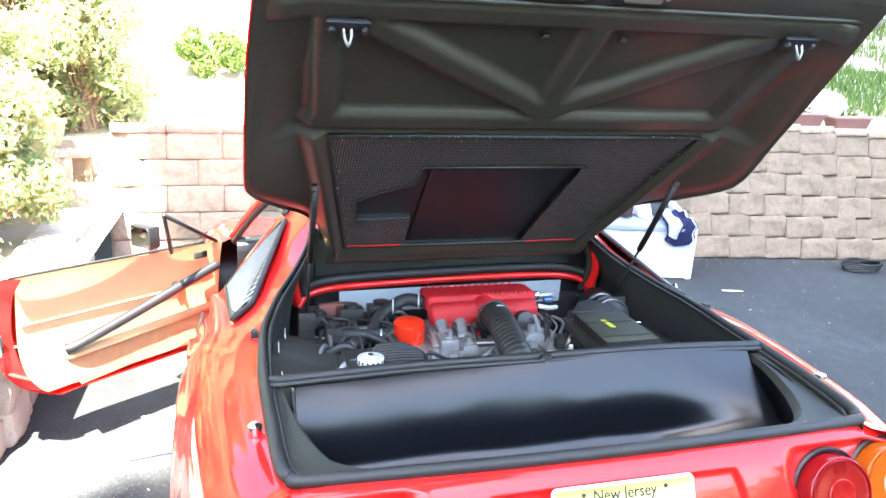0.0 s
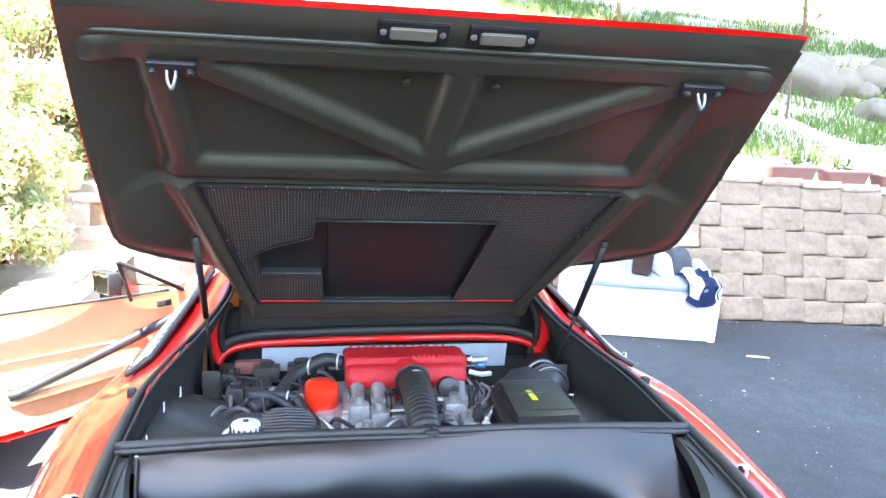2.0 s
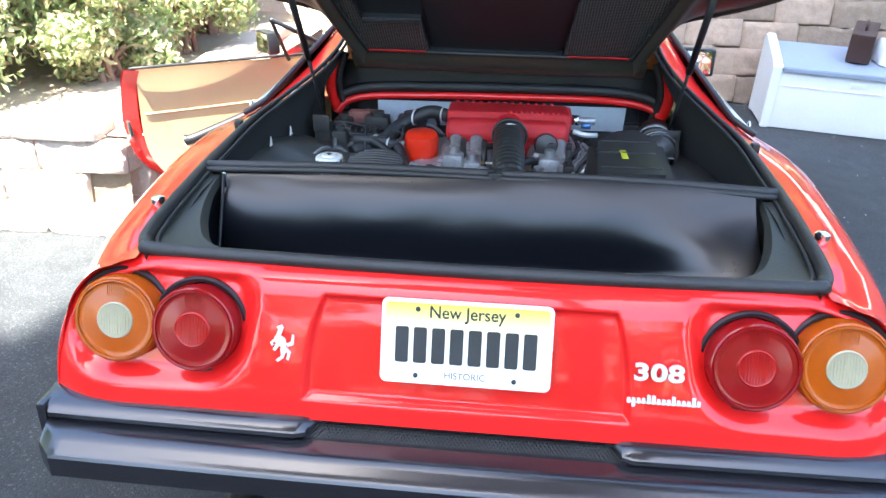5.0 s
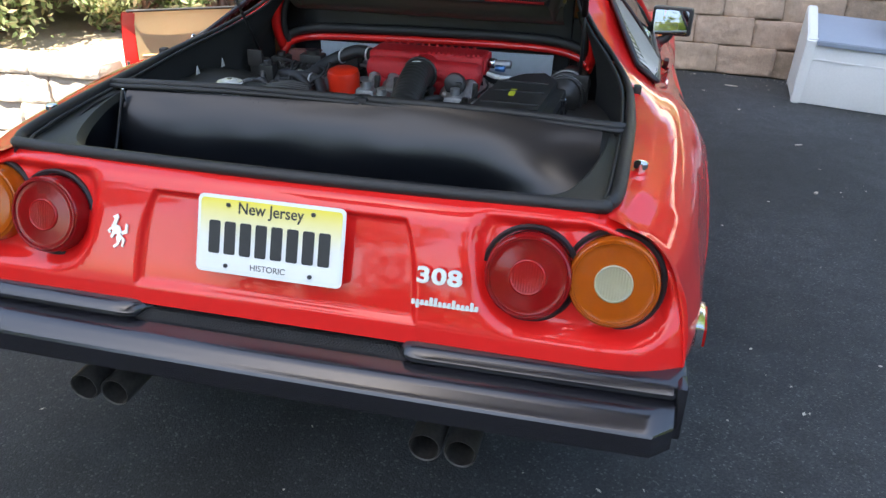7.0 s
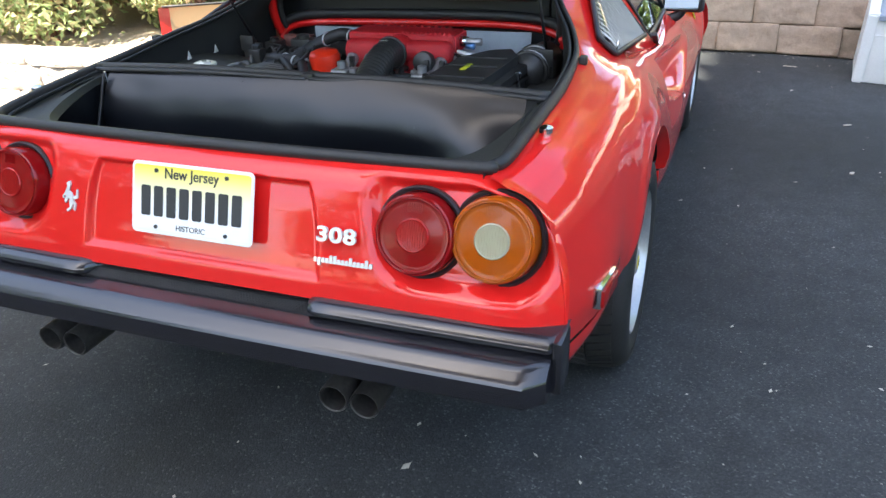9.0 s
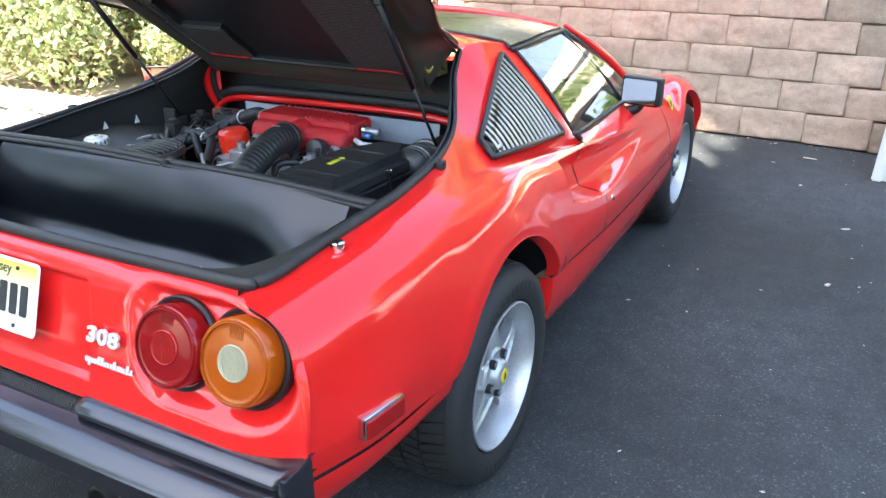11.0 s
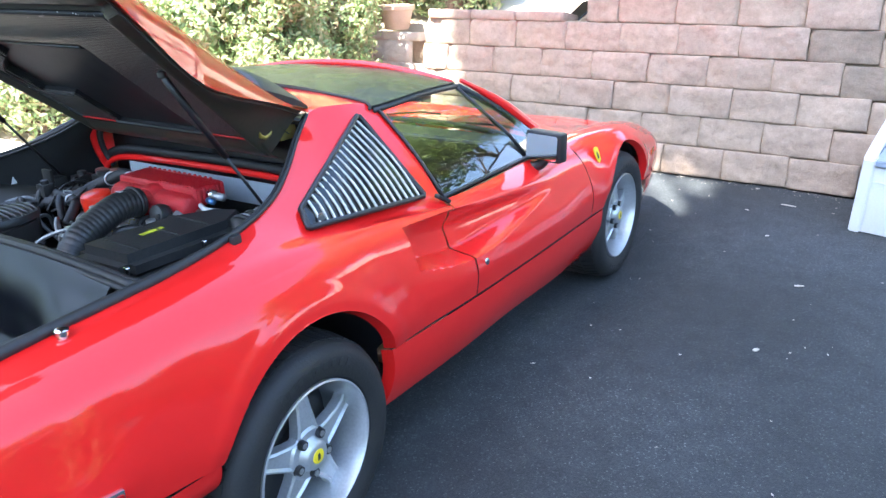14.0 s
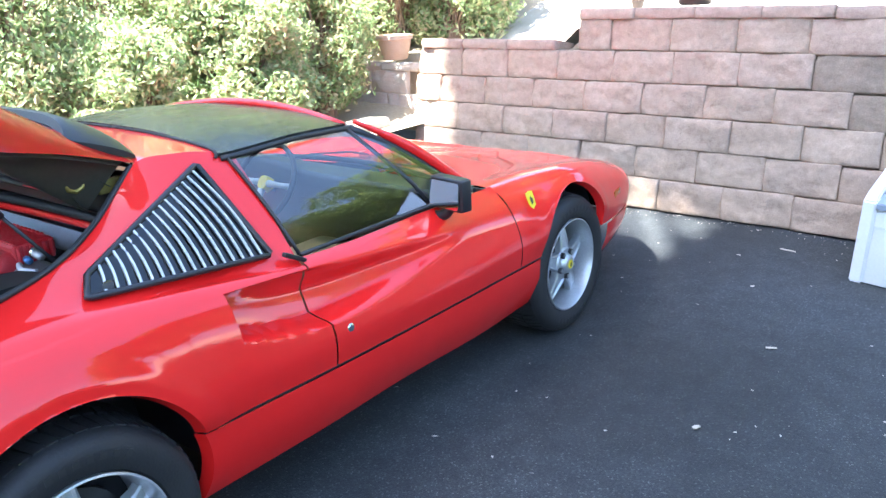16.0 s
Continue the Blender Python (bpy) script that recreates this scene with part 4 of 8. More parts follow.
# mesh panel with its stepped recess
MESH = surface("perforated_sheet", (0.185, 0.185, 0.17), (0.26, 0.256, 0.235), 8, 90, 0.34, metal=0.35)
mn, ml = MESH.node_tree.nodes, MESH.node_tree.links
mtc = mn.new("ShaderNodeTexCoord")
msep, mdot, mcom = mn.new("ShaderNodeSeparateXYZ"), mn.new("ShaderNodeVectorMath"), mn.new("ShaderNodeCombineXYZ")
mdot.operation = "DOT_PRODUCT"
mdot.inputs[1].default_value = (0, -0.781, 0.625)
ml.new(mtc.outputs["Object"], msep.inputs[0])
ml.new(mtc.outputs["Object"], mdot.inputs[0])
ml.new(msep.outputs["X"], mcom.inputs["X"])
ml.new(mdot.outputs["Value"], mcom.inputs["Y"])
mvo = mn.new("ShaderNodeTexVoronoi")
mvo.voronoi_dimensions = "2D"
mvo.inputs["Scale"].default_value, mvo.inputs["Randomness"].default_value = 135, 0.05
ml.new(mcom.outputs[0], mvo.inputs["Vector"])
# each hole of the sheet shows the dark behind it
mhole, mcol = mn.new("ShaderNodeMapRange"), mn.new("ShaderNodeMix")
mhole.inputs["From Min"].default_value, mhole.inputs["From Max"].default_value = 0.40, 0.50
ml.new(mvo.outputs["Distance"], mhole.inputs["Value"])
mcol.data_type = "RGBA"
mcol.inputs["A"].default_value = (0.014, 0.014, 0.013, 1)
ml.new(mhole.outputs[0], mcol.inputs["Factor"])
mp = mn["Principled BSDF"]
ml.new(mp.inputs["Base Color"].links[0].from_socket, mcol.inputs["B"])
ml.new(mcol.outputs["Result"], mp.inputs["Base Color"])
mb = mn.new("ShaderNodeBump")
mb.inputs["Strength"].default_value, mb.inputs["Distance"].default_value = 0.9, 0.004
ml.new(mvo.outputs["Distance"], mb.inputs["Height"])
ml.new(mb.outputs[0], mn["Principled BSDF"].inputs["Normal"])
LP = Matrix.Translation(lid_at(0, 0, 0)) @ Matrix((Vector((1, 0, 0)), Vector((0, -0.781, 0.625)), Vector((0, -0.625, -0.781)))).transposed().to_4x4()
outline = [(-0.500, 0.735), (0.502, 0.735), (0.392, 0.115), (0.190, 0.115), (0.228, 0.593), (-0.236, 0.593), (-0.243, 0.505), (-0.335, 0.458), (-0.388, 0.415), (-0.376, 0.290), (-0.212, 0.290), (-0.200, 0.115), (-0.388, 0.115)]
part("mesh_panel", slab(outline, 0.006, LP @ Matrix.Translation((0, 0, -0.004))), MESH, lid, "black perforated metal panel, dusty at its edge")
rim_pts = [LP @ Vector((x, y, -0.002)) for x, y in [outline[0], outline[1], outline[2], outline[12]]]
part("panel_beading", tube([p for a, b in zip(rim_pts, rim_pts[1:] + rim_pts[:1]) for p in (a, a.lerp(b, 0.5))], 0.0075, 8, closed=True), RUBBER, lid)
deep = [(0.228, 0.593), (0.190, 0.115), (-0.200, 0.115), (-0.212, 0.290), (-0.376, 0.290), (-0.388, 0.415), (-0.335, 0.458), (-0.243, 0.505), (-0.236, 0.593)]
rb = bmesh.new()
for a, b in zip(deep, deep[1:] + deep[:1]):
    q = [rb.verts.new(LP @ Vector((p[0], p[1], z))) for p, z in ((a, -0.004), (b, -0.004), (b, -0.024), (a, -0.024))]
    rb.faces.new(q)
rb.faces.new([rb.verts.new(LP @ Vector((x, y, -0.024))) for x, y in deep])
bmesh.ops.remove_doubles(rb, verts=rb.verts[:], dist=1e-5)
bmesh.ops.recalc_face_normals(rb, faces=rb.faces[:])
bmesh.ops.reverse_faces(rb, faces=rb.faces[:])
part("recess", rb, BLACK_TRIM, lid, "smooth black recess in the mesh panel")
part("recess_plate", slab([(-0.205, 0.555), (0.205, 0.555), (0.180, 0.120), (-0.190, 0.120)], 0.004, LP @ Matrix.Translation((0, 0, -0.017)), 0.002), BLACK_TRIM, lid)
part("recess_lip", tube([LP @ Vector((-0.236, 0.594, 0.003)), LP @ Vector((0.228, 0.594, 0.003))], 0.0035, 6), ENGINE_BLACK, lid)
part("recess_lip", tube([LP @ Vector((x, y, 0.002)) for x, y in ((-0.236, 0.593), (-0.243, 0.505), (-0.335, 0.458), (-0.388, 0.415), (-0.376, 0.290), (-0.212, 0.290))], 0.003, 6), ENGINE_BLACK, lid)
rnd = random.Random(17)
flecks = bmesh.new()
for k in range(90):
    x, u = rnd.uniform(-0.49, 0.49), 0.735 + rnd.gauss(0, 0.006)
    if k > 64:
        u = rnd.uniform(0.12, 0.735)
        x = rnd.choice((-1, 1)) * (0.375 + 0.19 * (u - 0.115)) + rnd.gauss(0, 0.006)
    slab([(-0.003, 0), (0, -0.002), (0.003, 0.001), (0, 0.003)], 0.001, LP @ Matrix.Translation((x, u, 0.0045)) @ Matrix.Scale(rnd.uniform(0.3, 0.75), 4) @ Matrix.Rotation(rnd.uniform(0, 6), 4, "Z"), 0.0, flecks)
tagged(part("dust_flecks", flecks, PLATE_WHITE, lid), "pale flakes caught along the panel edge", kind="stuff")
for a, b in ((-0.382, -0.212), (0.205, 0.382)):
    part("red_strip", slab([(a, 0.128), (b, 0.128), (b, 0.118), (a, 0.118)], 0.003, LP @ Matrix.Translation((0, 0, 0.003))), RED_UNDER, lid)
DIM_LENS = lens_plastic("dusty_lamp_lens", (0.20, 0.18, 0.145), 0.3)
for x in (-0.140, 0.138):
    lx = x + (0.058 if x < 0 else -0.058)
    lm = LP @ Matrix.Translation((lx, 1.244, -0.006)) @ Matrix.Rotation(radians(-4), 4, "X")
    base = part("lid_lamp", slab(rounded(0.128, 0.046, 0.006), 0.012, lm @ Matrix.Translation((0, 0, 0.010)), 0.002), BLACK_TRIM, lid, "small rectangular lamp under the lid")
    part("lamp_glass", slab(rounded(0.084, 0.026, 0.006), 0.006, lm @ Matrix.Translation((0, 0, 0.016)), 0.002), DIM_LENS, base)
    for sx in (-0.053, 0.053):
        part("screw", lathe([(0.006, 0), (0.006, 0.003), (0, 0.004)], 10, lm @ Matrix.Translation((sx, 0, 0.010))), ALLOY, base)
for x, u in ((-0.500, 1.135), (0.512, 1.145)):
    m = LP @ Matrix.Translation((x, u, 0.012))
    latch = part("lid_latch", box(0.088, 0.034, 0.014, (0, 0, 0.002), 0.006), BLACK_TRIM, lid, "black latch plate with a steel hook")
    latch.data.transform(m)
    hook = tube(spline([(-0.012, 0, 0.0), (-0.010, -0.008, 0.030), (0, -0.018, 0.046), (0.008, -0.008, 0.030), (0.010, 0, 0.0)], 5), 0.0045, 8)
    hook.transform(m @ Matrix.Diagonal((0.7, 1, 0.75, 1)))
    part("hook", hook, ALLOY, latch)
    for sx in (-0.032, 0.032):
        part("bolt", lathe([(0.008, 0), (0.008, 0.006), (0.005, 0.009), (0, 0.009)], 6, m @ Matrix.Translation((sx, 0, 0.008))), MESH_BLACK, latch)
for x, u in ((-0.075, 1.10), (0.105, 1.095), (0.02, 1.085)):
    part("plug", lathe([(0.010, 0), (0.010, 0.004), (0.005, 0.008), (0, 0.008)], 12, LP @ Matrix.Translation((x, u, -0.014))), ENGINE_BLACK, lid)
wing_line = [(0.205, 0.000), (0.204, 0.026), (0.190, 0.036), (0.140, 0.042), (0.085, 0.044), (0.035, 0.036), (0.012, 0.024), (0.006, 0.012), (0.010, 0.004), (0.06, -0.002)]


def wing_point(k, s):
    u, n = wing_line[k % len(wing_line)]
    return lid_at(u, s * (0.450 + 0.05 * max(0, u)), LID_EDGE(u) + (LID_MID(u) - LID_EDGE(u)) * (1 - min(1, abs(s) * 0.97) ** 7) * 0.98 + n * (1 - 0.55 * abs(s) ** 5) + 0.008)


wing = sheet(wing_point, range(len(wing_line) + 1), [-1, *span(-0.985, 0.985, 34), 1], True)
bmesh.ops.remove_doubles(wing, verts=wing.verts[:], dist=1e-5)
bmesh.ops.holes_fill(wing, edges=[e for e in wing.edges if e.is_boundary], sides=20)
bmesh.ops.recalc_face_normals(wing, faces=wing.faces[:])
part("roof_spoiler", wing, BLACK_TRIM, lid, "satin black aerofoil along the lid's front edge")
for s in (-1, 1):
    a, b = Vector((s * 0.518, -0.040, 1.262)), Vector((s * 0.512, 0.275, 0.812))
    strut = part("gas_strut", tube([a.lerp(b, 0.0), a.lerp(b, 0.52)], 0.009, 12), BLACK_TRIM, car, "thin black gas strut")
    part("strut_rod", tube([a.lerp(b, 0.5), b], 0.0045, 10), BLACK_TRIM, strut)
    part("strut_ball", lathe([(0, -0.012), (0.011, -0.006), (0.011, 0.006), (0, 0.012)], 12, Matrix.Translation(a)), MESH_BLACK, strut)
    hinge = part("lid_hinge", box(0.016, 0.07, 0.04, (s * 0.428, 0.445, 1.02), 0.005), GOLD if s > 0 else ENGINE_BLACK, car, "zinc hinge of the lid")
    part("hinge_arm", tube(spline([(s * 0.428, 0.47, 1.02), (s * 0.428, 0.42, 1.035), (s * 0.432, 0.36, 1.05)], 5), 0.007, 8), CHROME, hinge)
    spring = tube([(s * 0.440, 0.345 + 0.026 * math.cos(k / 8 * math.tau), 1.052 + 0.026 * math.sin(k / 8 * math.tau)) for k in range(9)], 0.006, 8)
    part("hinge_ring", spring, GOLD, hinge)


# ---------------------------------------------------------------- opening, luggage tray and engine bay
rim = [(0.60, -0.700, 0.822), (0.635, -0.685, 0.823), (0.652, -0.640, 0.828), (0.659, -0.50, 0.840), (0.664, -0.33, 0.850), (0.664, -0.20, 0.858),
       (0.652, 0.00, 0.880), (0.607, 0.18, 0.909), (0.542, 0.32, 0.956), (0.492, 0.42, 1.014), (0.474, 0.49, 1.070)]
left_rim = [(-x, y, z) for x, y, z in rim]
back_rim = [(-0.60, -0.700, 0.822), (-0.3, -0.712, 0.822), (0.0, -0.716, 0.822), (0.3, -0.712, 0.822)]
full = spline([*reversed(left_rim[1:]), *back_rim, *rim], 6)
part("opening_seal", tube(full, [0.014 - 0.0080 * smoothstep(-0.3, 0.2, p.y) for p in full], 10), RUBBER, car, "soft black rubber seal round the lid opening")
inner = [Vector((p.x * 0.972, p.y + 0.012 * (p.y < -0.6), p.z - 0.004)) for p in full]
part("seal_lip", tube(inner, 0.0045, 8), RUBBER, car)
# rubber channel across the opening, in two lengths
for a, b in (((-0.655, -0.305, 0.858), (0.022, -0.300, 0.868)), ((0.030, -0.300, 0.868), (0.655, -0.305, 0.858))):
    pts = spline([a, Vector(a).lerp(Vector(b), 0.5) + Vector((0, 0.006, 0.004)), b], 8)
    s = part("cross_seal", tube(pts, 0.011, 8), RUBBER, car, "ribbed rubber cross seal behind the engine")
    part("seal_rib", tube([p + Vector((0, 0.022, -0.006)) for p in pts], 0.009, 8), RUBBER, s)
    part("seal_rib", tube([p + Vector((0, -0.016, -0.006)) for p in pts], 0.007, 8), RUBBER, s)
part("seal_joiner", box(0.032, 0.045, 0.028, (0.026, -0.297, 0.862), 0.005), RUBBER, car)


def cover(u, v):
    """The padded vinyl wall of the luggage tray, sagging and creased."""
    x = -0.605 + 1.21 * u
    pull = 0.007 * noise.noise((x * 3.2, v * 1.4, 0.3)) + 0.003 * noise.noise((x * 8, v * 3.5, 2))
    edge_fade = min(1, min(u, 1 - u) * 10, v * 5)
    wave = 0.010 * math.sin(x * 4.2 + 0.6) * (1 - v)
    y = -0.316 - 0.058 * math.sin(min(1.0, v / 0.55) * math.pi / 2) - 0.012 * v - 0.085 * smoothstep(0.72, 1.0, v) + pull * edge_fade
    sweep = smoothstep(0.74, 1.0, u) * smoothstep(0.15, 1.0, v)
    return Vector((x, y - 0.12 * sweep, 0.860 - 0.266 * v ** 1.15 + wave * (1 - v) + 0.070 * sweep))


part("vinyl_cover", sheet(cover, span(0, 1, 70), span(0, 1, 26), True), VINYL, car, "glossy black vinyl cover of the luggage tray")
tray = sheet(lambda x, v: Vector((x, -0.455 - 0.25 * v, 0.596 + 0.006 * noise.noise((x * 6, v * 4, 0)))), span(-0.62, 0.62, 20), span(0, 1, 8), True)
sheet(lambda x, v: Vector((x, -0.705 - 0.004 * v, 0.596 + 0.215 * v)), span(-0.62, 0.62, 10), span(0, 1, 4), True, bm=tray)
for s in (-1, 1):
    sheet(lambda y, v: Vector((s * 0.625, y, 0.56 + (0.240 + 0.040 * smoothstep(-0.62, -0.40, y)) * v)), span(-0.69, -0.28, 8), span(0, 1, 4), s < 0, bm=tray)
part("luggage_tray", tray, VINYL, car, "black lined luggage tray")
for s in (-1, 1):
    outer = spline([(0.656, -0.318, 0), (0.660, -0.45, 0), (0.656, -0.60, 0), (0.640, -0.670, 0), (0.600, -0.700, 0), (0.50, -0.708, 0), (0.40, -0.711, 0), (0.29, -0.712, 0)], 6)
    inner_e = spline([(0.618, -0.318, 0), (0.608, -0.40, 0), (0.592, -0.47, 0), (0.572, -0.535, 0), (0.540, -0.600, 0), (0.490, -0.642, 0), (0.410, -0.664, 0), (0.29, -0.704, 0)], 6)

    def gusset_at(k, v):
        p = outer[k].lerp(inner_e[k], v)
        z = 0.818 + 0.034 * smoothstep(-0.7, -0.3, p.y) - 0.012 * smoothstep(0.05, 0.5, v) - 0.016 * smoothstep(0.86, 1.0, v)
        return Vector((s * p.x, p.y, z))
    bm = sheet(gusset_at, range(len(outer)), [0, 0.05, 0.15, 0.3, 0.5, 0.7, 0.86, 0.93, 1.0], s > 0)
    bmesh.ops.recalc_face_normals(bm, faces=bm.faces[:])
    if sum(f.normal.z for f in bm.faces) < 0:
        bmesh.ops.reverse_faces(bm, faces=bm.faces[:])
    bmesh.ops.solidify(bm, geom=bm.faces[:], thickness=0.004)
    part("tray_gusset", bm, GUSSET, car, "dull black moulded corner of the luggage tray")
    part("gusset_screw", lathe([(0.008, 0), (0.008, 0.004), (0, 0.006)], 10, Matrix.Translation((s * 0.50, -0.688, 0.820))), ALLOY, car)
zp = part("zip_puller", box(0.010, 0.006, 0.034, (-0.602, -0.345, 0.838), 0.002), CHROME, car, "metal zip puller")
part("zip_line", tube([(-0.602, -0.347, 0.85), (-0.602, -0.42, 0.70), (-0.602, -0.46, 0.60)], 0.004, 6), RUBBER, car)

# bay walls
for s in (-1, 1):
    def bay_wall(y, v):
        x, z = EDGE(y)
        x += smoothstep(0, 0.4, v) * smoothstep(0.05, 0.40, y) * max(0, 0.585 - x)
        return Vector((s * (x - 0.016 - 0.03 * v * smoothstep(0.3, -0.2, y)), y, z + 0.002 - (z - 0.56) * v))
    part("bay_side", sheet(bay_wall, span(-0.72, 0.50, 40), span(0, 1, 8), s > 0), CARPET, car, "black lined side of the engine bay")
    jamb = spline([(s * 0.520, 0.475, 0.795), (s * 0.535, 0.455, 0.86), (s * 0.530, 0.445, 0.92), (s * 0.508, 0.450, 0.98)], 6)
    part("red_jamb", tube(jamb, 0.017, 8), RED, car)
    part("jamb_seal", tube([p + Vector((-s * 0.026, 0.005, 0.004)) for p in jamb], 0.011, 8), RUBBER, car)
# reflections on the left side lining, put in as small white triangles
for x, y in ((-0.62, -0.16), (-0.615, 0.05), (-0.59, 0.16)):
    tri_bm = slab([(0, 0), (0.022, 0), (0.011, 0.026)], 0.002, axes((x + 0.003, y, 0.80), (0, -1, 0), (0, 0, 1)))
    part("white_glint", tri_bm, BOX_WHITE, car)
beam = spline([(-0.520, 0.462, 0.785), (-0.490, 0.475, 0.822), (-0.40, 0.482, 0.842), (-0.2, 0.486, 0.850), (0.0, 0.487, 0.854), (0.25, 0.486, 0.857), (0.40, 0.482, 0.853), (0.49, 0.475, 0.835), (0.530, 0.462, 0.800)], 6)
part("red_cross_member", tube(beam, 0.012, 8), RED, car, "body-coloured flange across the front of the engine bay")
part("front_seal", tube([p + Vector((0, 0.006, 0.028)) for p in beam[4:-4]], 0.016, 10), RUBBER, car, "fat black rubber seal")
part("rear_bulkhead", box(0.92, 0.03, 0.34, (0, 0.53, 0.86), 0.006), BLACK_TRIM, car)
part("bulkhead_lower", box(1.12, 0.02, 0.34, (0, 0.550, 0.775), 0.004), BLACK_TRIM, car)
part("firewall", slab([(-0.385, 0.755), (0.408, 0.760), (0.412, 0.838), (-0.385, 0.832)], 0.004, axes((0, 0.470, 0), (1, 0, 0), (0, 0, 1)), 0.0), STEEL, car, "pale grey sheet metal firewall")
part("firewall_lower", box(1.04, 0.03, 0.40, (0, 0.50, 0.58), 0.004), ENGINE_BLACK, car)
part("bay_floor", sheet(lambda x, y: Vector((x, y, 0.60 + 0.02 * noise.noise((x * 9, y * 9, 0)))), span(-0.62, 0.62, 30), span(-0.32, 0.49, 20), True), ENGINE_BLACK, car, "grimy black engine bay floor")


# ---------------------------------------------------------------- engine
engine = part("engine_block", box(0.52, 0.30, 0.16, (0.03, 0.27, 0.66), 0.02), ALLOY, car, "mid-mounted engine with red crackle-painted intake plenum")
pl = box(0.362, 0.120, 0.056, (0.042, 0.306, 0.838), 0.014, 3)
log_x = [-0.138, -0.132, -0.120, -0.05, 0.04, 0.13, 0.204, 0.216, 0.222]
tube([(x, 0.236, 0.812) for x in log_x], [0.016, 0.031, 0.037, 0.038, 0.038, 0.038, 0.037, 0.031, 0.016], 20, bm=pl)
for k in range(13):
    box(0.011, 0.010, 0.012, (-0.115 + k * 0.024, 0.354, 0.866), 0.003, 1, bm=pl)
for k in range(11):
    box(0.009, 0.008, 0.010, (0.050 + k * 0.0155, 0.258, 0.8655), 0.003, 1, bm=pl)
for k in range(6):
    box(0.010, 0.011, 0.052, (0.224, 0.262 + k * 0.018, 0.836), 0.003, 1, bm=pl)
for x in (-0.09, 0.0, 0.10, 0.19):
    tube([(x, 0.236, 0.80), (x, 0.215, 0.752)], [0.030, 0.026], 14, bm=pl)
    box(0.062, 0.044, 0.012, (x, 0.216, 0.757), 0.004, 1, bm=pl)
lathe([(0.0, -0.055), (0.048, -0.055), (0.050, 0.0), (0.040, 0.02), (0, 0.02)], 24, axes((0.045, 0.225, 0.815), (1, 0, 0), (0, 0, 1)), bm=pl)
plenum = part("intake_plenum", pl, CRACKLE, engine, "red crackle-finish intake plenum with cast lettering ribs")
flt = lathe([(0.0, 0.0), (0.030, 0.0), (0.036, 0.008), (0.045, 0.012), (0.048, 0.090), (0.044, 0.102), (0.030, 0.108), (0, 0.109)], 28, Matrix.Translation((-0.208, 0.215, 0.698)) @ Matrix.Rotation(radians(8), 4, "X") @ Matrix.Scale(1.06, 4))
part("oil_filter", flt, FILTER_RED, engine, "orange-red oil filter canister")
hose_pts = spline([(0.050, 0.175, 0.824), (0.050, 0.10, 0.826), (0.052, 0.02, 0.800), (0.056, -0.05, 0.765), (0.060, -0.10, 0.70), (0.062, -0.12, 0.64)], 44)
rad = [0.0425 + 0.0014 * abs(math.sin(i * 0.40)) for i in range(len(hose_pts))]
part("intake_hose", tube(hose_pts, rad, 24), ENGINE_BLACK, engine, "ribbed black rubber intake hose")
part("hose_sticker", slab([(-0.014, 0), (0.014, 0), (0, 0.022)], 0.001, axes((0.052, 0.105, 0.8735), (1, 0, 0), (0, 1, -0.15))), PLATE_WHITE, engine)
part("hose_clamp", tube([Vector((0.050 + 0.048 * math.cos(a), 0.155, 0.825 + 0.048 * math.sin(a))) for a in span(0, math.tau, 24)][:-1], 0.004, 6, closed=True), ENGINE_BLACK, engine)
for x0, x1 in ((-0.07, -0.13), (-0.03, -0.05), (0.12, 0.13), (0.17, 0.19)):
    for k in range(2):
        part("intake_runner", tube(spline([(x0 + k * 0.02, 0.22, 0.775), (x0 + k * 0.015, 0.17, 0.745), (x1, 0.11, 0.70), (x1, 0.06, 0.66)], 5), 0.017, 12), ALLOY, engine, "cast alloy intake runner")
for x, y, z, w in ((-0.105, 0.13, 0.735, 0.06), (-0.05, 0.10, 0.725, 0.05), (-0.09, 0.03, 0.70, 0.06), (0.165, 0.13, 0.735, 0.06), (0.135, 0.05, 0.71, 0.05), (0.20, 0.06, 0.71, 0.05)):
    cast = box(w, 0.08, 0.09, (x, y, z), 0.012)
    lathe([(0, 0), (0.014, 0), (0.014, 0.02), (0, 0.022)], 12, Matrix.Translation((x, y - 0.01, z + 0.045)), bm=cast)
    part("casting", cast, ALLOY, engine)
for x in (-0.105, -0.045, 0.145, 0.195):
    body = part("throttle_body", tube(spline([(x, 0.205, 0.792), (x, 0.165, 0.772), (x * 1.05, 0.125, 0.735), (x * 1.08, 0.105, 0.68)], 5), [0.021, 0.020, 0.019] + [0.018] * 13, 14), ALLOY, engine, "dull cast alloy throttle body")
    part("flange", box(0.052, 0.014, 0.040, (x, 0.150, 0.762), 0.004, turn=Matrix.Rotation(radians(40), 3, "X")), ALLOY, body)
    for sx in (-0.02, 0.02):
        part("flange_bolt", lathe([(0.006, 0), (0.006, 0.008), (0.003, 0.010), (0, 0.010)], 6, Matrix.Translation((x + sx, 0.143, 0.772)) @ Matrix.Rotation(radians(50), 4, "X")), ALLOY, body)
    part("injector", tube([(x + 0.024, 0.150, 0.80), (x + 0.026, 0.128, 0.762), (x + 0.026, 0.118, 0.735)], [0.008, 0.010, 0.007], 10), ENGINE_BLACK, engine, "black fuel injector")
    part("injector_plug", box(0.016, 0.014, 0.018, (x + 0.025, 0.146, 0.803), 0.003), ENGINE_BLACK, engine)
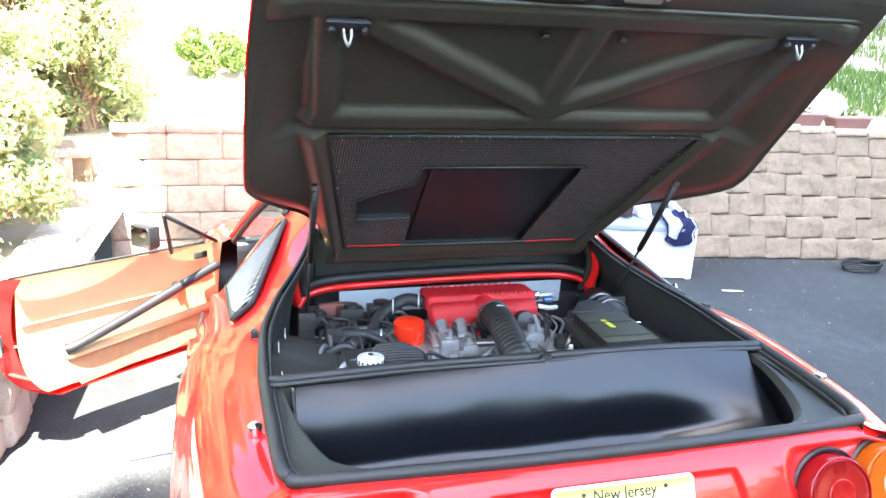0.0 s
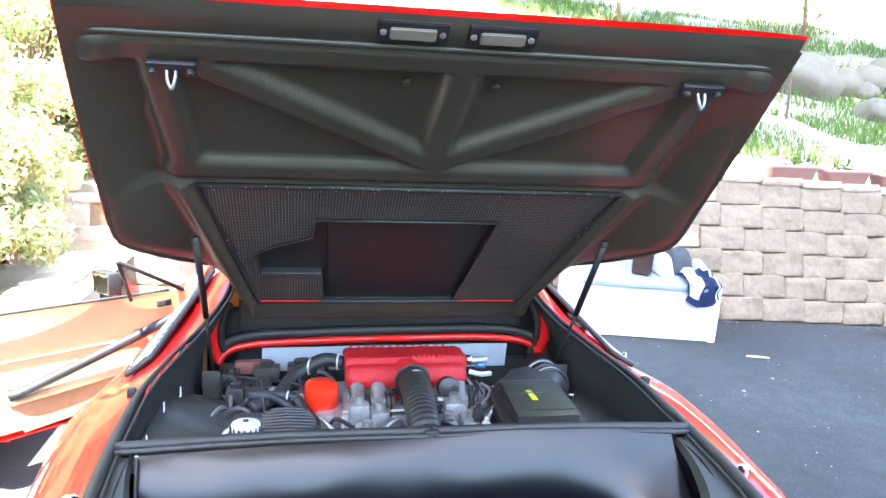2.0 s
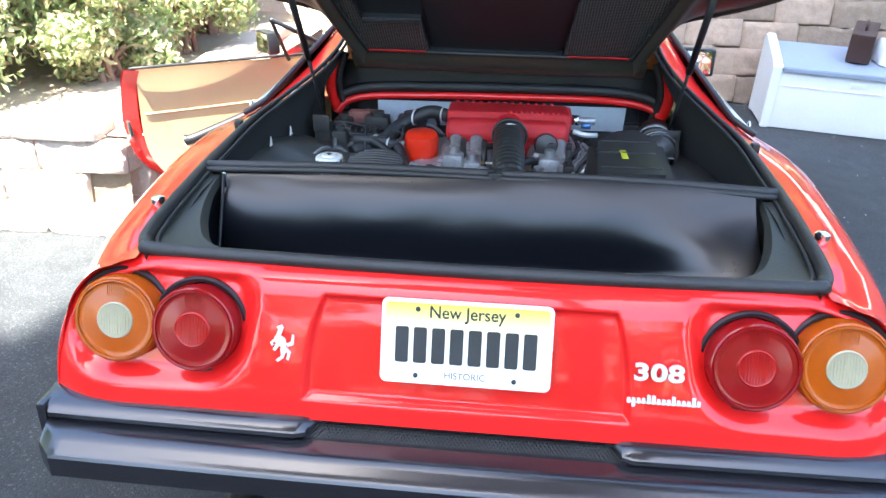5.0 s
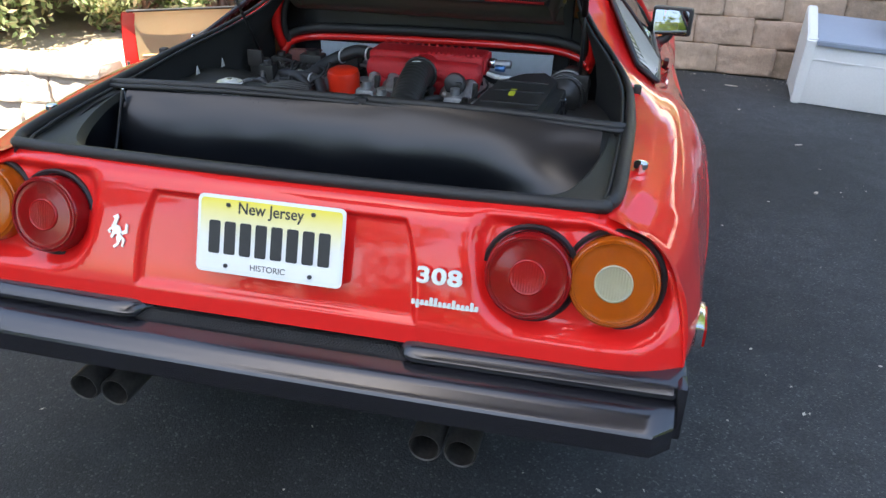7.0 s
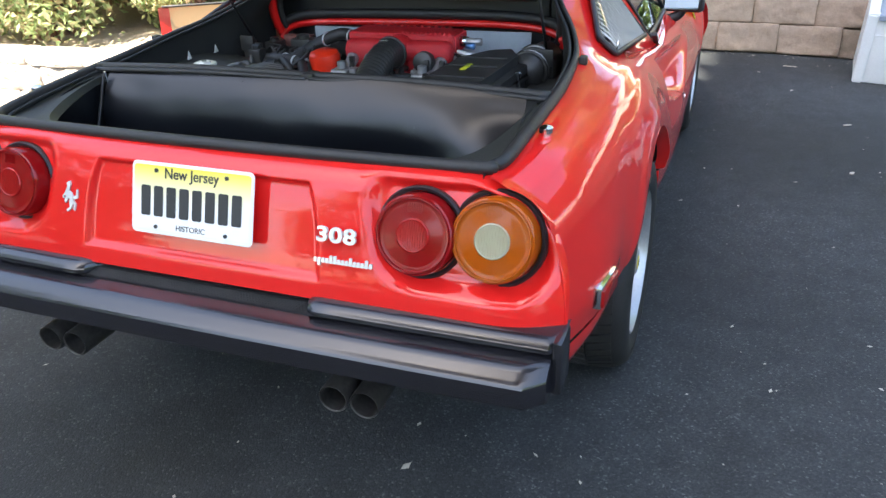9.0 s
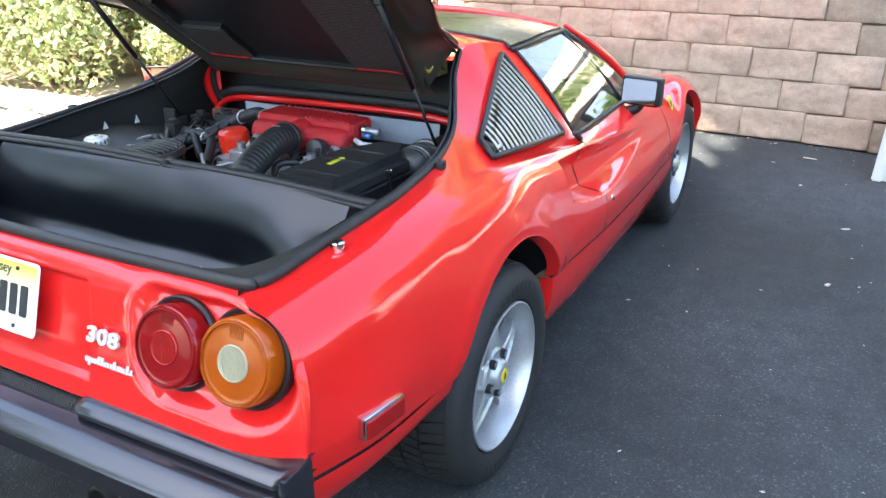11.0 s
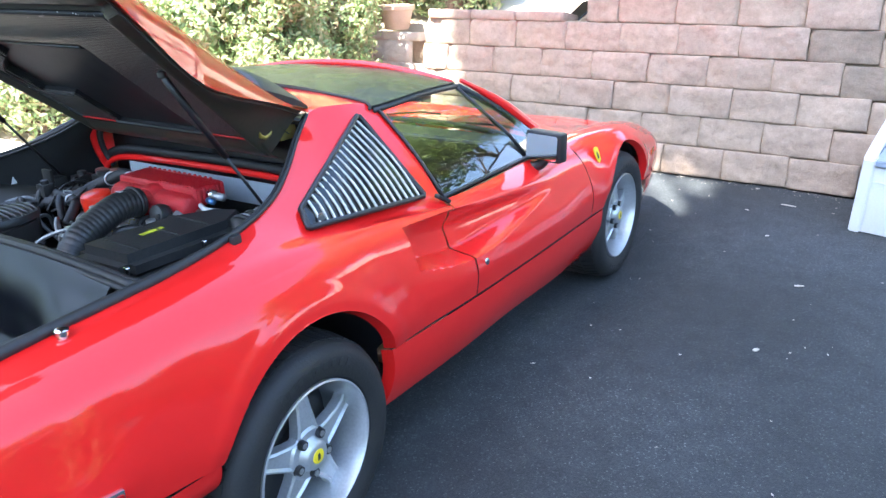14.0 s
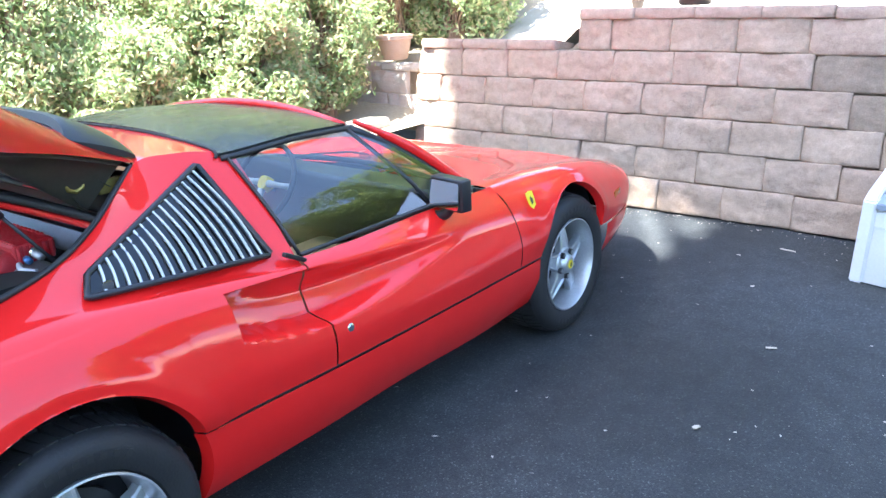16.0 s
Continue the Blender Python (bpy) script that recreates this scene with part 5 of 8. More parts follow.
part("throttle_rod", tube([(-0.15, 0.120, 0.752), (0.235, 0.120, 0.752)], 0.004, 8), BRIGHT, engine, "thin bright throttle linkage rod")
for x in (-0.12, -0.02, 0.11, 0.22):
    part("linkage_lever", box(0.006, 0.012, 0.034, (x, 0.117, 0.745), 0.002), GOLD, engine)
rnd = random.Random(31)
for k in range(26):
    x, y = rnd.uniform(-0.50, -0.20), rnd.uniform(0.16, 0.42)
    a, ln, z = rnd.uniform(0, math.tau), rnd.uniform(0.05, 0.13), rnd.uniform(0.755, 0.80)
    p = [Vector((max(-0.52, min(-0.16, x + ln * q * math.cos(a + 0.7 * q))), max(0.14, min(0.44, y + ln * q * math.sin(a + 0.7 * q))), z - 0.05 * abs(q - 0.5) + 0.012 * math.sin(6 * q + k))) for q in (0, 0.35, 0.7, 1.0)]
    part("wiring", tube(spline(p, 6), rnd.choice((0.003, 0.004, 0.006)), 6), rnd.choice((ENGINE_BLACK, RUBBER, RUBBER, ALLOY)), engine)
for x, y in ((-0.30, 0.33), (-0.34, 0.25), (-0.27, 0.21), (-0.46, 0.24)):
    part("relay", box(0.034, 0.030, 0.040, (x, y, 0.760), 0.004), rnd.choice((ENGINE_BLACK, ALLOY)), engine, "small relay or sender")
rnd = random.Random(5)
for k in range(34):
    x, y = rnd.uniform(-0.47, 0.27), rnd.uniform(-0.05, 0.40)
    if -0.16 < x < 0.25 and y > 0.2:
        continue
    z = rnd.uniform(0.70, 0.775)
    a = rnd.uniform(0, math.tau)
    ln = rnd.uniform(0.06, 0.16)
    p = [Vector((x, y, z - 0.04)), Vector((x + ln * 0.3 * math.cos(a), y + ln * 0.3 * math.sin(a), z + rnd.uniform(0, 0.03))), Vector((x + ln * math.cos(a), y + ln * math.sin(a), z + rnd.uniform(-0.03, 0.02))), Vector((x + ln * 1.3 * math.cos(a + 0.5), y + ln * 1.2 * math.sin(a + 0.5), z - 0.05))]
    for q in p:
        q.x, q.y = max(-0.50, min(0.30, q.x)), max(-0.10, min(0.43, q.y))
    part("engine_pipe", tube(spline(p, 6), rnd.choice((0.004, 0.006, 0.009, 0.012)), 8), rnd.choice((ENGINE_BLACK, ENGINE_BLACK, RUBBER, ALLOY)), engine)
part("coolant_hose", tube(spline([(-0.14, 0.30, 0.835), (-0.20, 0.31, 0.842), (-0.28, 0.27, 0.81), (-0.33, 0.20, 0.775), (-0.40, 0.14, 0.76)], 8), 0.020, 14), RUBBER, engine, "bent black coolant hose")
part("coolant_hose", tube(spline([(-0.43, 0.20, 0.775), (-0.36, 0.17, 0.785), (-0.28, 0.17, 0.775), (-0.24, 0.10, 0.72)], 8), 0.016, 14), RUBBER, engine)
part("alloy_pipe", tube(spline([(-0.132, 0.215, 0.760), (-0.130, 0.16, 0.752), (-0.142, 0.11, 0.715), (-0.146, 0.06, 0.66)], 8), 0.017, 14), ALLOY, engine, "dull alloy elbow pipe")
fb = box(0.10, 0.07, 0.05, (-0.40, 0.30, 0.755), 0.006)
for k in range(5):
    box(0.010, 0.05, 0.012, (-0.44 + k * 0.02, 0.30, 0.785), 0.002, 1, bm=fb)
part("coil_pack", fb, ENGINE_BLACK, engine, "black ignition unit")
for x, y in ((-0.435, 0.395), (-0.385, 0.40)):
    br = box(0.055, 0.006, 0.034, (x, y - 0.015, 0.795), 0.002)
    box(0.055, 0.03, 0.006, (x, y, 0.812), 0.002, 1, bm=br)
    part("rusty_bracket", br, RUST, engine, "rusty brown bracket")
for s in (-1, 1):
    hb = box(0.05, 0.05, 0.065, (s * 0.515, 0.262, 0.775), 0.006)
    box(0.05, 0.012, 0.05, (s * 0.515, 0.232, 0.815), 0.003, bm=hb)
    part("strut_mount", hb, ENGINE_BLACK, engine, "black strut mount")
part("fuel_union", tube([(0.215, 0.30, 0.84), (0.262, 0.29, 0.84), (0.300, 0.285, 0.842)], 0.012, 10), ALLOY, engine, "bright fuel pressure fittings")
part("fuel_union_nut", tube([(0.232, 0.297, 0.84), (0.252, 0.293, 0.84)], 0.017, 6), CHROME, engine)
vac = lathe([(0, -0.02), (0.030, -0.02), (0.034, 0), (0.030, 0.018), (0.01, 0.024), (0, 0.024)], 20, axes((0.155, 0.165, 0.800), (1, 0, 0), (0, 0.2, 1)))
part("throttle_drum", vac, ENGINE_BLACK, engine)
# airbox
ab = bmesh.new()
top = [(0.268, 0.105), (0.335, 0.225), (0.425, 0.262), (0.482, 0.150), (0.462, -0.185), (0.245, -0.190)]
slab(top, 0.075, Matrix.Translation((0, 0, 0.838)), 0.026, ab, 4)
airbox = part("air_filter_box", ab, ENGINE_BLACK, engine, "black plastic air filter box with small yellow print")
part("airbox_flange", slab([(x + (0.36 - x) * -0.04, y + (0.03 - y) * -0.04) for x, y in top], 0.010, Matrix.Translation((0, 0, 0.782)), 0.003), ENGINE_BLACK, engine)
part("airbox_lower", slab([(x + (0.36 - x) * 0.04, y + (0.03 - y) * 0.04) for x, y in top], 0.12, Matrix.Translation((0, 0, 0.775)), 0.006), ENGINE_BLACK, engine)
for y in (-0.12, 0.0, 0.10):
    part("airbox_rib", box(0.15, 0.004, 0.004, (0.36, y, 0.8395), 0.001), ENGINE_BLACK, engine)
part("yellow_print", box(0.016, 0.070, 0.0012, (0.352, -0.015, 0.8395), 0.0), YELLOW_INK, engine)
for x, y in ((0.462, -0.175), (0.480, 0.05)):
    cl = box(0.012, 0.006, 0.05, (x + 0.006, y - 0.012, 0.790), 0.002)
    box(0.018, 0.010, 0.008, (x + 0.004, y - 0.010, 0.815), 0.002, 1, bm=cl)
    part("spring_clip", cl, CHROME, engine, "bright spring clip")
for k, y in enumerate((0.19, 0.235, 0.28)):
    part("duct_ring", tube([Vector((0.475 + 0.055 * math.cos(a), y, 0.785 + 0.055 * math.sin(a))) for a in span(0, math.tau, 20)][:-1], 0.006, 6, closed=True), ENGINE_BLACK, engine)
part("intake_duct", tube([(0.468, 0.16, 0.785), (0.475, 0.24, 0.785), (0.49, 0.36, 0.785)], 0.053, 20), ENGINE_BLACK, engine, "black intake duct")
for y in (0.205, 0.27):
    part("duct_clamp", tube([Vector((0.475 + 0.056 * math.cos(a), y, 0.785 + 0.056 * math.sin(a))) for a in span(0, math.tau, 20)][:-1], 0.003, 6, closed=True), ALLOY, engine)
part("side_ledge", sheet(lambda y, v: Vector((0.49 + 0.15 * v, y, 0.745 + 0.01 * math.sin(y * 9))), span(-0.3, 0.30, 12), span(0, 1, 4), True), ENGINE_BLACK, engine)
# header tank
tk = slab([(-0.46, -0.27), (-0.20, -0.27), (-0.21, -0.04), (-0.25, 0.03), (-0.33, 0.06), (-0.46, 0.06)], 0.10, Matrix.Translation((0, 0, 0.790)), 0.020, None, 3)
tank = part("header_tank", tk, ENGINE_BLACK, engine, "black painted coolant header tank")
for k in range(9):
    y = -0.135 + k * 0.020
    reach = 0.075 * math.sqrt(max(0.0, 1 - ((y + 0.055) / 0.10) ** 2))
    if reach > 0.01:
        part("tank_rib", tube([(-0.300 - reach, y, 0.790), (-0.300 - reach * 0.9, y, 0.801), (-0.300, y, 0.805), (-0.300 + reach * 0.9, y, 0.801), (-0.300 + reach, y, 0.790)], 0.0055, 6), ENGINE_BLACK, tank)
part("tank_oval", lathe([(0.0, 0.0), (0.090, 0.0), (0.094, -0.006), (0.094, -0.02)], 32, Matrix.Translation((-0.300, -0.055, 0.797)) @ Matrix.Diagonal((0.92, 1.12, 1, 1))), ENGINE_BLACK, tank)
capm = Matrix.Translation((-0.394, -0.172, 0.803))
cap = [(0.0, 0.0), (0.023, 0.0), (0.023, 0.024), (0.033, 0.026), (0.0345, 0.030), (0.0345, 0.042), (0.032, 0.046), (0.020, 0.047), (0.017, 0.051), (0.012, 0.052), (0, 0.050)]
filler = part("filler_cap", lathe(cap, 28, capm), BRIGHT, tank, "bright metal coolant filler cap")
for k in range(16):
    a = k / 16 * math.tau
    part("cap_grip", box(0.004, 0.005, 0.012, (-0.394 + 0.0345 * math.cos(a), -0.172 + 0.0345 * math.sin(a), 0.839), 0.001, 1), CHROME, filler)
part("cap_label", lathe([(0.0, 0.0522), (0.007, 0.0526), (0.007, 0.0505), (0.0, 0.050)], 12, capm), ENGINE_BLACK, filler)
arch_top = sheet(lambda x, y: Vector((x, y, 0.752 + 0.044 * ((-0.44 - x) / 0.19) ** 1.1 + 0.012 * smoothstep(-0.02, 0.02, y + 0.35 * (x + 0.5)) - 0.02 * smoothstep(0.10, 0.24, y))), span(-0.635, -0.44, 14), span(-0.30, 0.24, 30), False)
bmesh.ops.recalc_face_normals(arch_top, faces=arch_top.faces[:])
part("inner_arch", arch_top, GUSSET, engine, "dull black inner wheel arch with a crease")

# leads, clamps and small fittings
rnd = random.Random(77)
for k in range(4):
    x0, y0 = -0.45 + 0.05 * k, rnd.uniform(0.22, 0.38)
    pts = [(x0, y0, 0.785), (x0 + rnd.uniform(-0.02, 0.05), y0 - 0.06, 0.800 + rnd.uniform(0, 0.02)), (x0 + rnd.uniform(0.02, 0.09), y0 - 0.12, 0.800), (x0 + rnd.uniform(0.0, 0.06), y0 - 0.18, 0.745)]
    part("ignition_lead", tube(spline(pts, 7), 0.0042, 7), RUBBER, engine, "black ignition lead")
for k in range(6):
    x0 = 0.225 + 0.012 * k
    pts = [(x0, 0.25 - 0.02 * k, 0.80), (x0 + 0.012, 0.19 - 0.02 * k, 0.79 + rnd.uniform(-0.01, 0.02)), (x0 - 0.03, 0.12 - 0.015 * k, 0.765), (x0 - 0.05, 0.06, 0.71)]
    part("engine_loom", tube(spline(pts, 7), rnd.choice((0.0035, 0.005, 0.007)), 7), rnd.choice((RUBBER, ENGINE_BLACK, ALLOY)), engine)
for x, y, z, r in ((-0.24, 0.29, 0.829, 0.022), (-0.345, 0.185, 0.777, 0.022), (-0.155, 0.30, 0.838, 0.022), (-0.30, 0.17, 0.778, 0.018), (-0.130, 0.18, 0.755, 0.019)):
    part("hose_clip", tube([Vector((x, y, z)) + r * Vector((0.25 * math.cos(a), math.cos(a), math.sin(a))) for a in span(0, math.tau, 18)][:-1], 0.0028, 6, closed=True), BRIGHT, engine, "bright hose clip")
BLUE_FITTING = surface("blue_anodised", (0.10, 0.22, 0.42), (0.07, 0.16, 0.34), 20, 120, 0.35, metal=0.6)
part("fuel_line", tube([(0.258, 0.262, 0.834), (0.286, 0.258, 0.834)], 0.010, 8), BLUE_FITTING, engine, "blue anodised fuel fitting")
part("fuel_line", tube(spline([(0.236, 0.250, 0.818), (0.270, 0.240, 0.812), (0.305, 0.262, 0.806)], 6), 0.008, 8), BRIGHT, engine)
for x, y, z, w, d, h, mat in ((0.215, 0.02, 0.775, 0.030, 0.026, 0.030, ENGINE_BLACK), (0.222, -0.045, 0.770, 0.022, 0.020, 0.016, BRIGHT), (0.185, -0.06, 0.755, 0.030, 0.022, 0.020, BRIGHT),
                             (-0.445, 0.175, 0.790, 0.045, 0.040, 0.045, ENGINE_BLACK), (-0.365, 0.345, 0.790, 0.075, 0.050, 0.05, ENGINE_BLACK), (-0.47, 0.33, 0.785, 0.05, 0.06, 0.04, ENGINE_BLACK), (-0.26, 0.385, 0.785, 0.09, 0.05, 0.045, ENGINE_BLACK)):
    fit_bm = box(w, d, h, (x, y, z), 0.004)
    lathe([(0, 0), (w * 0.3, 0), (w * 0.3, 0.012), (w * 0.2, 0.014), (0, 0.014)], 12, Matrix.Translation((x, y, z + h / 2)), bm=fit_bm)
    part("sender", fit_bm, mat, engine)
for x in (-0.052, 0.046, 0.150):
    part("linkage_spring", tube([(x + 0.005 * math.cos(k * 1.1), 0.205 - 0.0035 * k, 0.790 - 0.001 * k + 0.005 * math.sin(k * 1.1)) for k in range(26)], 0.0014, 5), GOLD, engine, "small brassy return spring")


# ---------------------------------------------------------------- roof, screen, glass
def roof_at(y, s):
    w = curve((0.70, 0.535), (0.95, 0.545), (1.30, 0.515))(y)
    zc = curve((0.50, 1.085), (0.72, 1.097), (1.0, 1.099), (1.30, 1.078))(y)
    ze = curve((0.50, 1.07), (0.72, 1.052), (1.0, 1.060), (1.30, 1.045))(y)
    return Vector((s * w, y, ze + (zc - ze) * (1 - abs(s) ** 2.6)))


roof = sheet(roof_at, span(0.725, 1.262, 22), [-1, -0.97, *span(-0.92, 0.92, 26), 0.97, 1], False)
bmesh.ops.reverse_faces(roof, faces=roof.faces[:])
bmesh.ops.solidify(roof, geom=roof.faces[:], thickness=0.010)
bmesh.ops.recalc_face_normals(roof, faces=roof.faces[:])
part("targa_roof", roof, ROOF_VINYL, car, "black grained removable targa roof panel")


def hoop_at(y, s):
    e = EDGE(max(y, 0.50))
    zc = curve((0.46, 1.075), (0.60, 1.094), (0.722, 1.096))(y)
    return Vector((s * e[0], y, e[1] + (zc - e[1]) * (1 - abs(s) ** 2.6)))


part("roll_hoop", sheet(hoop_at, span(0.500, 0.722, 10), span(-1, 1, 30), True), RED, car, "red roof hoop behind the targa panel")
for s in (-1, 1):
    seam = [Vector((s * 0.537, 0.715, 1.050)), Vector((s * 0.52, 0.724, 1.068)), Vector((s * 0.42, 0.724, 1.082)), Vector((s * 0.2, 0.724, 1.096)), Vector((0, 0.724, 1.099))]
    part("roof_joint", tube(spline(seam, 5), 0.005, 6), RUBBER, car)
    gut = [roof_at(y, s) + Vector((s * 0.004, 0, -0.006)) for y in span(0.73, 1.30, 14)]
    part("roof_rail", tube(gut, 0.009, 8), BLACK_TRIM, car, "black weather strip along the roof edge")


def screen_at(u, s):
    """The windscreen: u from the cowl up to the header."""
    foot = Vector((s * 0.700, 1.825 - 0.165 * s * s, 0.752 + 0.012 * (1 - s * s)))
    head = Vector((s * 0.505, 1.300 - 0.03 * s * s, 1.048 + 0.046 * (1 - s * s)))
    return foot.lerp(head, u) + Vector((0, 0.02, 0.03)) * (math.sin(u * math.pi) * 0.6)


screen = part("windscreen", sheet(screen_at, span(0, 1, 8), span(-1, 1, 20), True), GLASS, car, "clear raked windscreen")
screen.visible_shadow = False
for s in (-1, 1):
    pil = [screen_at(u, s) + Vector((s * 0.006, -0.006, 0)) for u in span(-0.03, 0.96, 10)]
    post = part("windscreen_pillar", tube(pil, 0.014, 8), BLACK_TRIM, car, "black windscreen pillar")
    part("red_pillar_edge", tube([p + Vector((s * 0.002, 0.022, 0.020)) for p in pil], [0.021 - 0.013 * smoothstep(0.5, 1.0, k / 10) for k in range(11)], 10), RED, car, "red outer edge of the windscreen pillar")
part("screen_header", tube([screen_at(1.0, s) + Vector((0, -0.01, 0.0)) for s in span(-1, 1, 16)], 0.018, 8), RED, car, "red windscreen header")
part("cowl", tube([screen_at(-0.02, s) for s in span(-1, 1, 16)], 0.014, 8), BLACK_TRIM, car)
for x, a in ((0.18, 0.42), (-0.30, 0.42)):
    wip = part("wiper", tube([screen_at(-0.03, x / 0.7) + Vector((0, 0.03, 0.01)), screen_at(0.06, (x + 0.3) / 0.7) + Vector((0, 0.012, 0.018)), screen_at(0.08, (x + a) / 0.7) + Vector((0, 0.010, 0.014))], 0.006, 6), BLACK_TRIM, car, "black wiper arm")

GL = [Vector((0.752, 0.80, 0.770)), Vector((0.728, 1.690, 0.752)), Vector((0.516, 1.285, 1.046)), Vector((0.538, 0.748, 1.052))]


def pane_at(u, v):
    lo, hi = GL[0].lerp(GL[1], u), GL[3].lerp(GL[2], u)
    return lo.lerp(hi, v) + Vector((0.018 * math.sin(v * math.pi), 0, 0))


g = part("side_window", sheet(pane_at, span(0, 1, 16), span(0, 1, 10), True), GLASS, right_door, "clear closed side window")
g.visible_shadow = False
part("window_frame", tube([pane_at(u, 0) + Vector((0.004, 0, 0)) for u in span(0, 1, 12)], 0.007, 6), BLACK_TRIM, right_door, "black strip along the window's foot")
part("window_frame", tube([pane_at(0, v) for v in span(0, 1, 8)], 0.006, 6), BLACK_TRIM, right_door)
part("quarter_light_bar", tube([pane_at(0.72, 0), pane_at(0.78, 0.3), pane_at(0.95, 1.0)], 0.008, 6), BLACK_TRIM, right_door, "black quarter-light divider")
part("door_lock", lathe([(0, 0), (0.015, 0), (0.015, 0.004), (0.011, 0.007), (0, 0.007)], 20, axes((0.886, 0.845, 0.552), (0, 1, 0), (0.02, 0, 1))), CHROME, right_door, "round bright door lock")
hd = box(0.018, 0.085, 0.014, (0.776, 0.760, 0.778), 0.005, turn=Matrix.Rotation(radians(-28), 3, "X"))
part("door_handle", hd, BLACK_TRIM, right_door, "small black door catch")
for s in (-1, 1):
    mx = Vector((s * 0.812, 1.455, 0.805))
    if s == 1:
        sh = box(0.0635, 0.050, 0.116, (0, 0, 0), 0.010, 3)
        sh.transform(Matrix.Diagonal((2.6, 1, 1, 1)))
        sh.transform(Matrix.Translation(mx) @ Matrix.Rotation(radians(-10), 4, "Z"))
        mir = part("door_mirror", sh, BLACK_TRIM, car, "square black door mirror on a short stalk")
        gl = slab(rounded(0.138, 0.094, 0.010), 0.003, Matrix.Translation(mx) @ Matrix.Rotation(radians(-10), 4, "Z") @ Matrix.Translation((0, -0.0335, 0)) @ Matrix.Rotation(radians(2), 4, "Z") @ Matrix.Rotation(radians(-5), 4, "X") @ axes((0, 0, 0), (1, 0, 0), (0, 0, 1)))
        MIRROR = surface("mirror_glass", (0.85, 0.87, 0.88), (0.84, 0.86, 0.87), 5, 30, 0.02, metal=1.0, rough_var=0.01)
        part("mirror_glass", gl, MIRROR, mir)
        part("mirror_stalk", tube(spline([mx + Vector((0, 0, -0.045)), mx + Vector((-0.02, -0.005, -0.075)), mx + Vector((-0.055, -0.01, -0.09))], 5), [0.020] * 10 + [0.024], 10), BLACK_TRIM, mir)

# louvred quarter windows
SH = Vector((0.715, 0.178, 0.845)), Vector((0.735, 0.703, 0.792)), Vector((0.555, 0.642, 1.043)), Vector((0.669, 0.215, 0.878))


def sail_face(y, z):
    """x of the buttress at a place."""
    best = 0.66
    for v in span(4.6, 7, 48):
        x, zz = across(REAR_LINES, y, v)
        if zz >= z:
            return x
        best = x
    return best


for s in (-1, 1):
    a, b, c, a2 = [Vector((sail_face(p.y, p.z) + 0.004, p.y, p.z)) for p in SH]
    nrm = (b - a).cross(c - a).normalized()
    if nrm.x < 0:
        nrm = -nrm
    mid = (a + b + c) / 3
    bm = bmesh.new()
    back_f = [a, b, c, a2]
    vs = [bm.verts.new(p + nrm * 0.006) for p in back_f]
    bm.faces.new(vs)
    bmesh.ops.recalc_face_normals(bm, faces=bm.faces[:])
    if bm.faces[:][0].normal.x < 0:
        bmesh.ops.reverse_faces(bm, faces=bm.faces[:])
    quarter = part("quarter_louvre", bm if s == 1 else mirrored(bm), SMOKED, car, "triangular louvred quarter window, black frame and bright slats")
    fr = []
    for p, q in ((a, b), (b, c), (c, a2), (a2, a)):
        fr += [p.lerp(q, t) + nrm * 0.010 for t in (0.02, 0.5, 0.98)]
    bm = tube(fr, 0.0085, 8, closed=True)
    part("louvre_frame", bm if s == 1 else mirrored(bm), BLACK_TRIM, quarter)
    for k in range(16):
        t = 0.085 + k * 0.057
        foot, tip_p = a.lerp(b, t), a2.lerp(c, t)
        bow = (b - a).normalized() * 0.016 * t
        pts = [foot.lerp(tip_p, 0.02 + 0.96 * q) + nrm * (0.014 + 0.004 * math.sin(q * math.pi)) + bow * math.sin(q * math.pi) for q in span(0, 1, 8)]
        bm = bmesh.new()
        wdt = (b - a).normalized() * 0.0032
        rows = []
        for p in pts:
            rows.append([bm.verts.new(p - wdt + nrm * 0.002), bm.verts.new(p + wdt + nrm * 0.001), bm.verts.new(p + wdt - nrm * 0.004), bm.verts.new(p - wdt - nrm * 0.003)])
        for r0, r1 in zip(rows, rows[1:]):
            for i in range(4):
                bm.faces.new((r0[i], r0[(i + 1) % 4], r1[(i + 1) % 4], r1[i]))
        bmesh.ops.recalc_face_normals(bm, faces=bm.faces[:])
        part("slat", bm if s == 1 else mirrored(bm), BRIGHT, quarter)
    key = lathe([(0, 0), (0.014, 0), (0.014, 0.004), (0, 0.006)], 18, axes(a.lerp(mid, 0.17) + nrm * 0.014, (0, 1, 0), (0, 0, 1)))
    part("fuel_lock", key if s == 1 else mirrored(key), CHROME, quarter, "round bright lock")


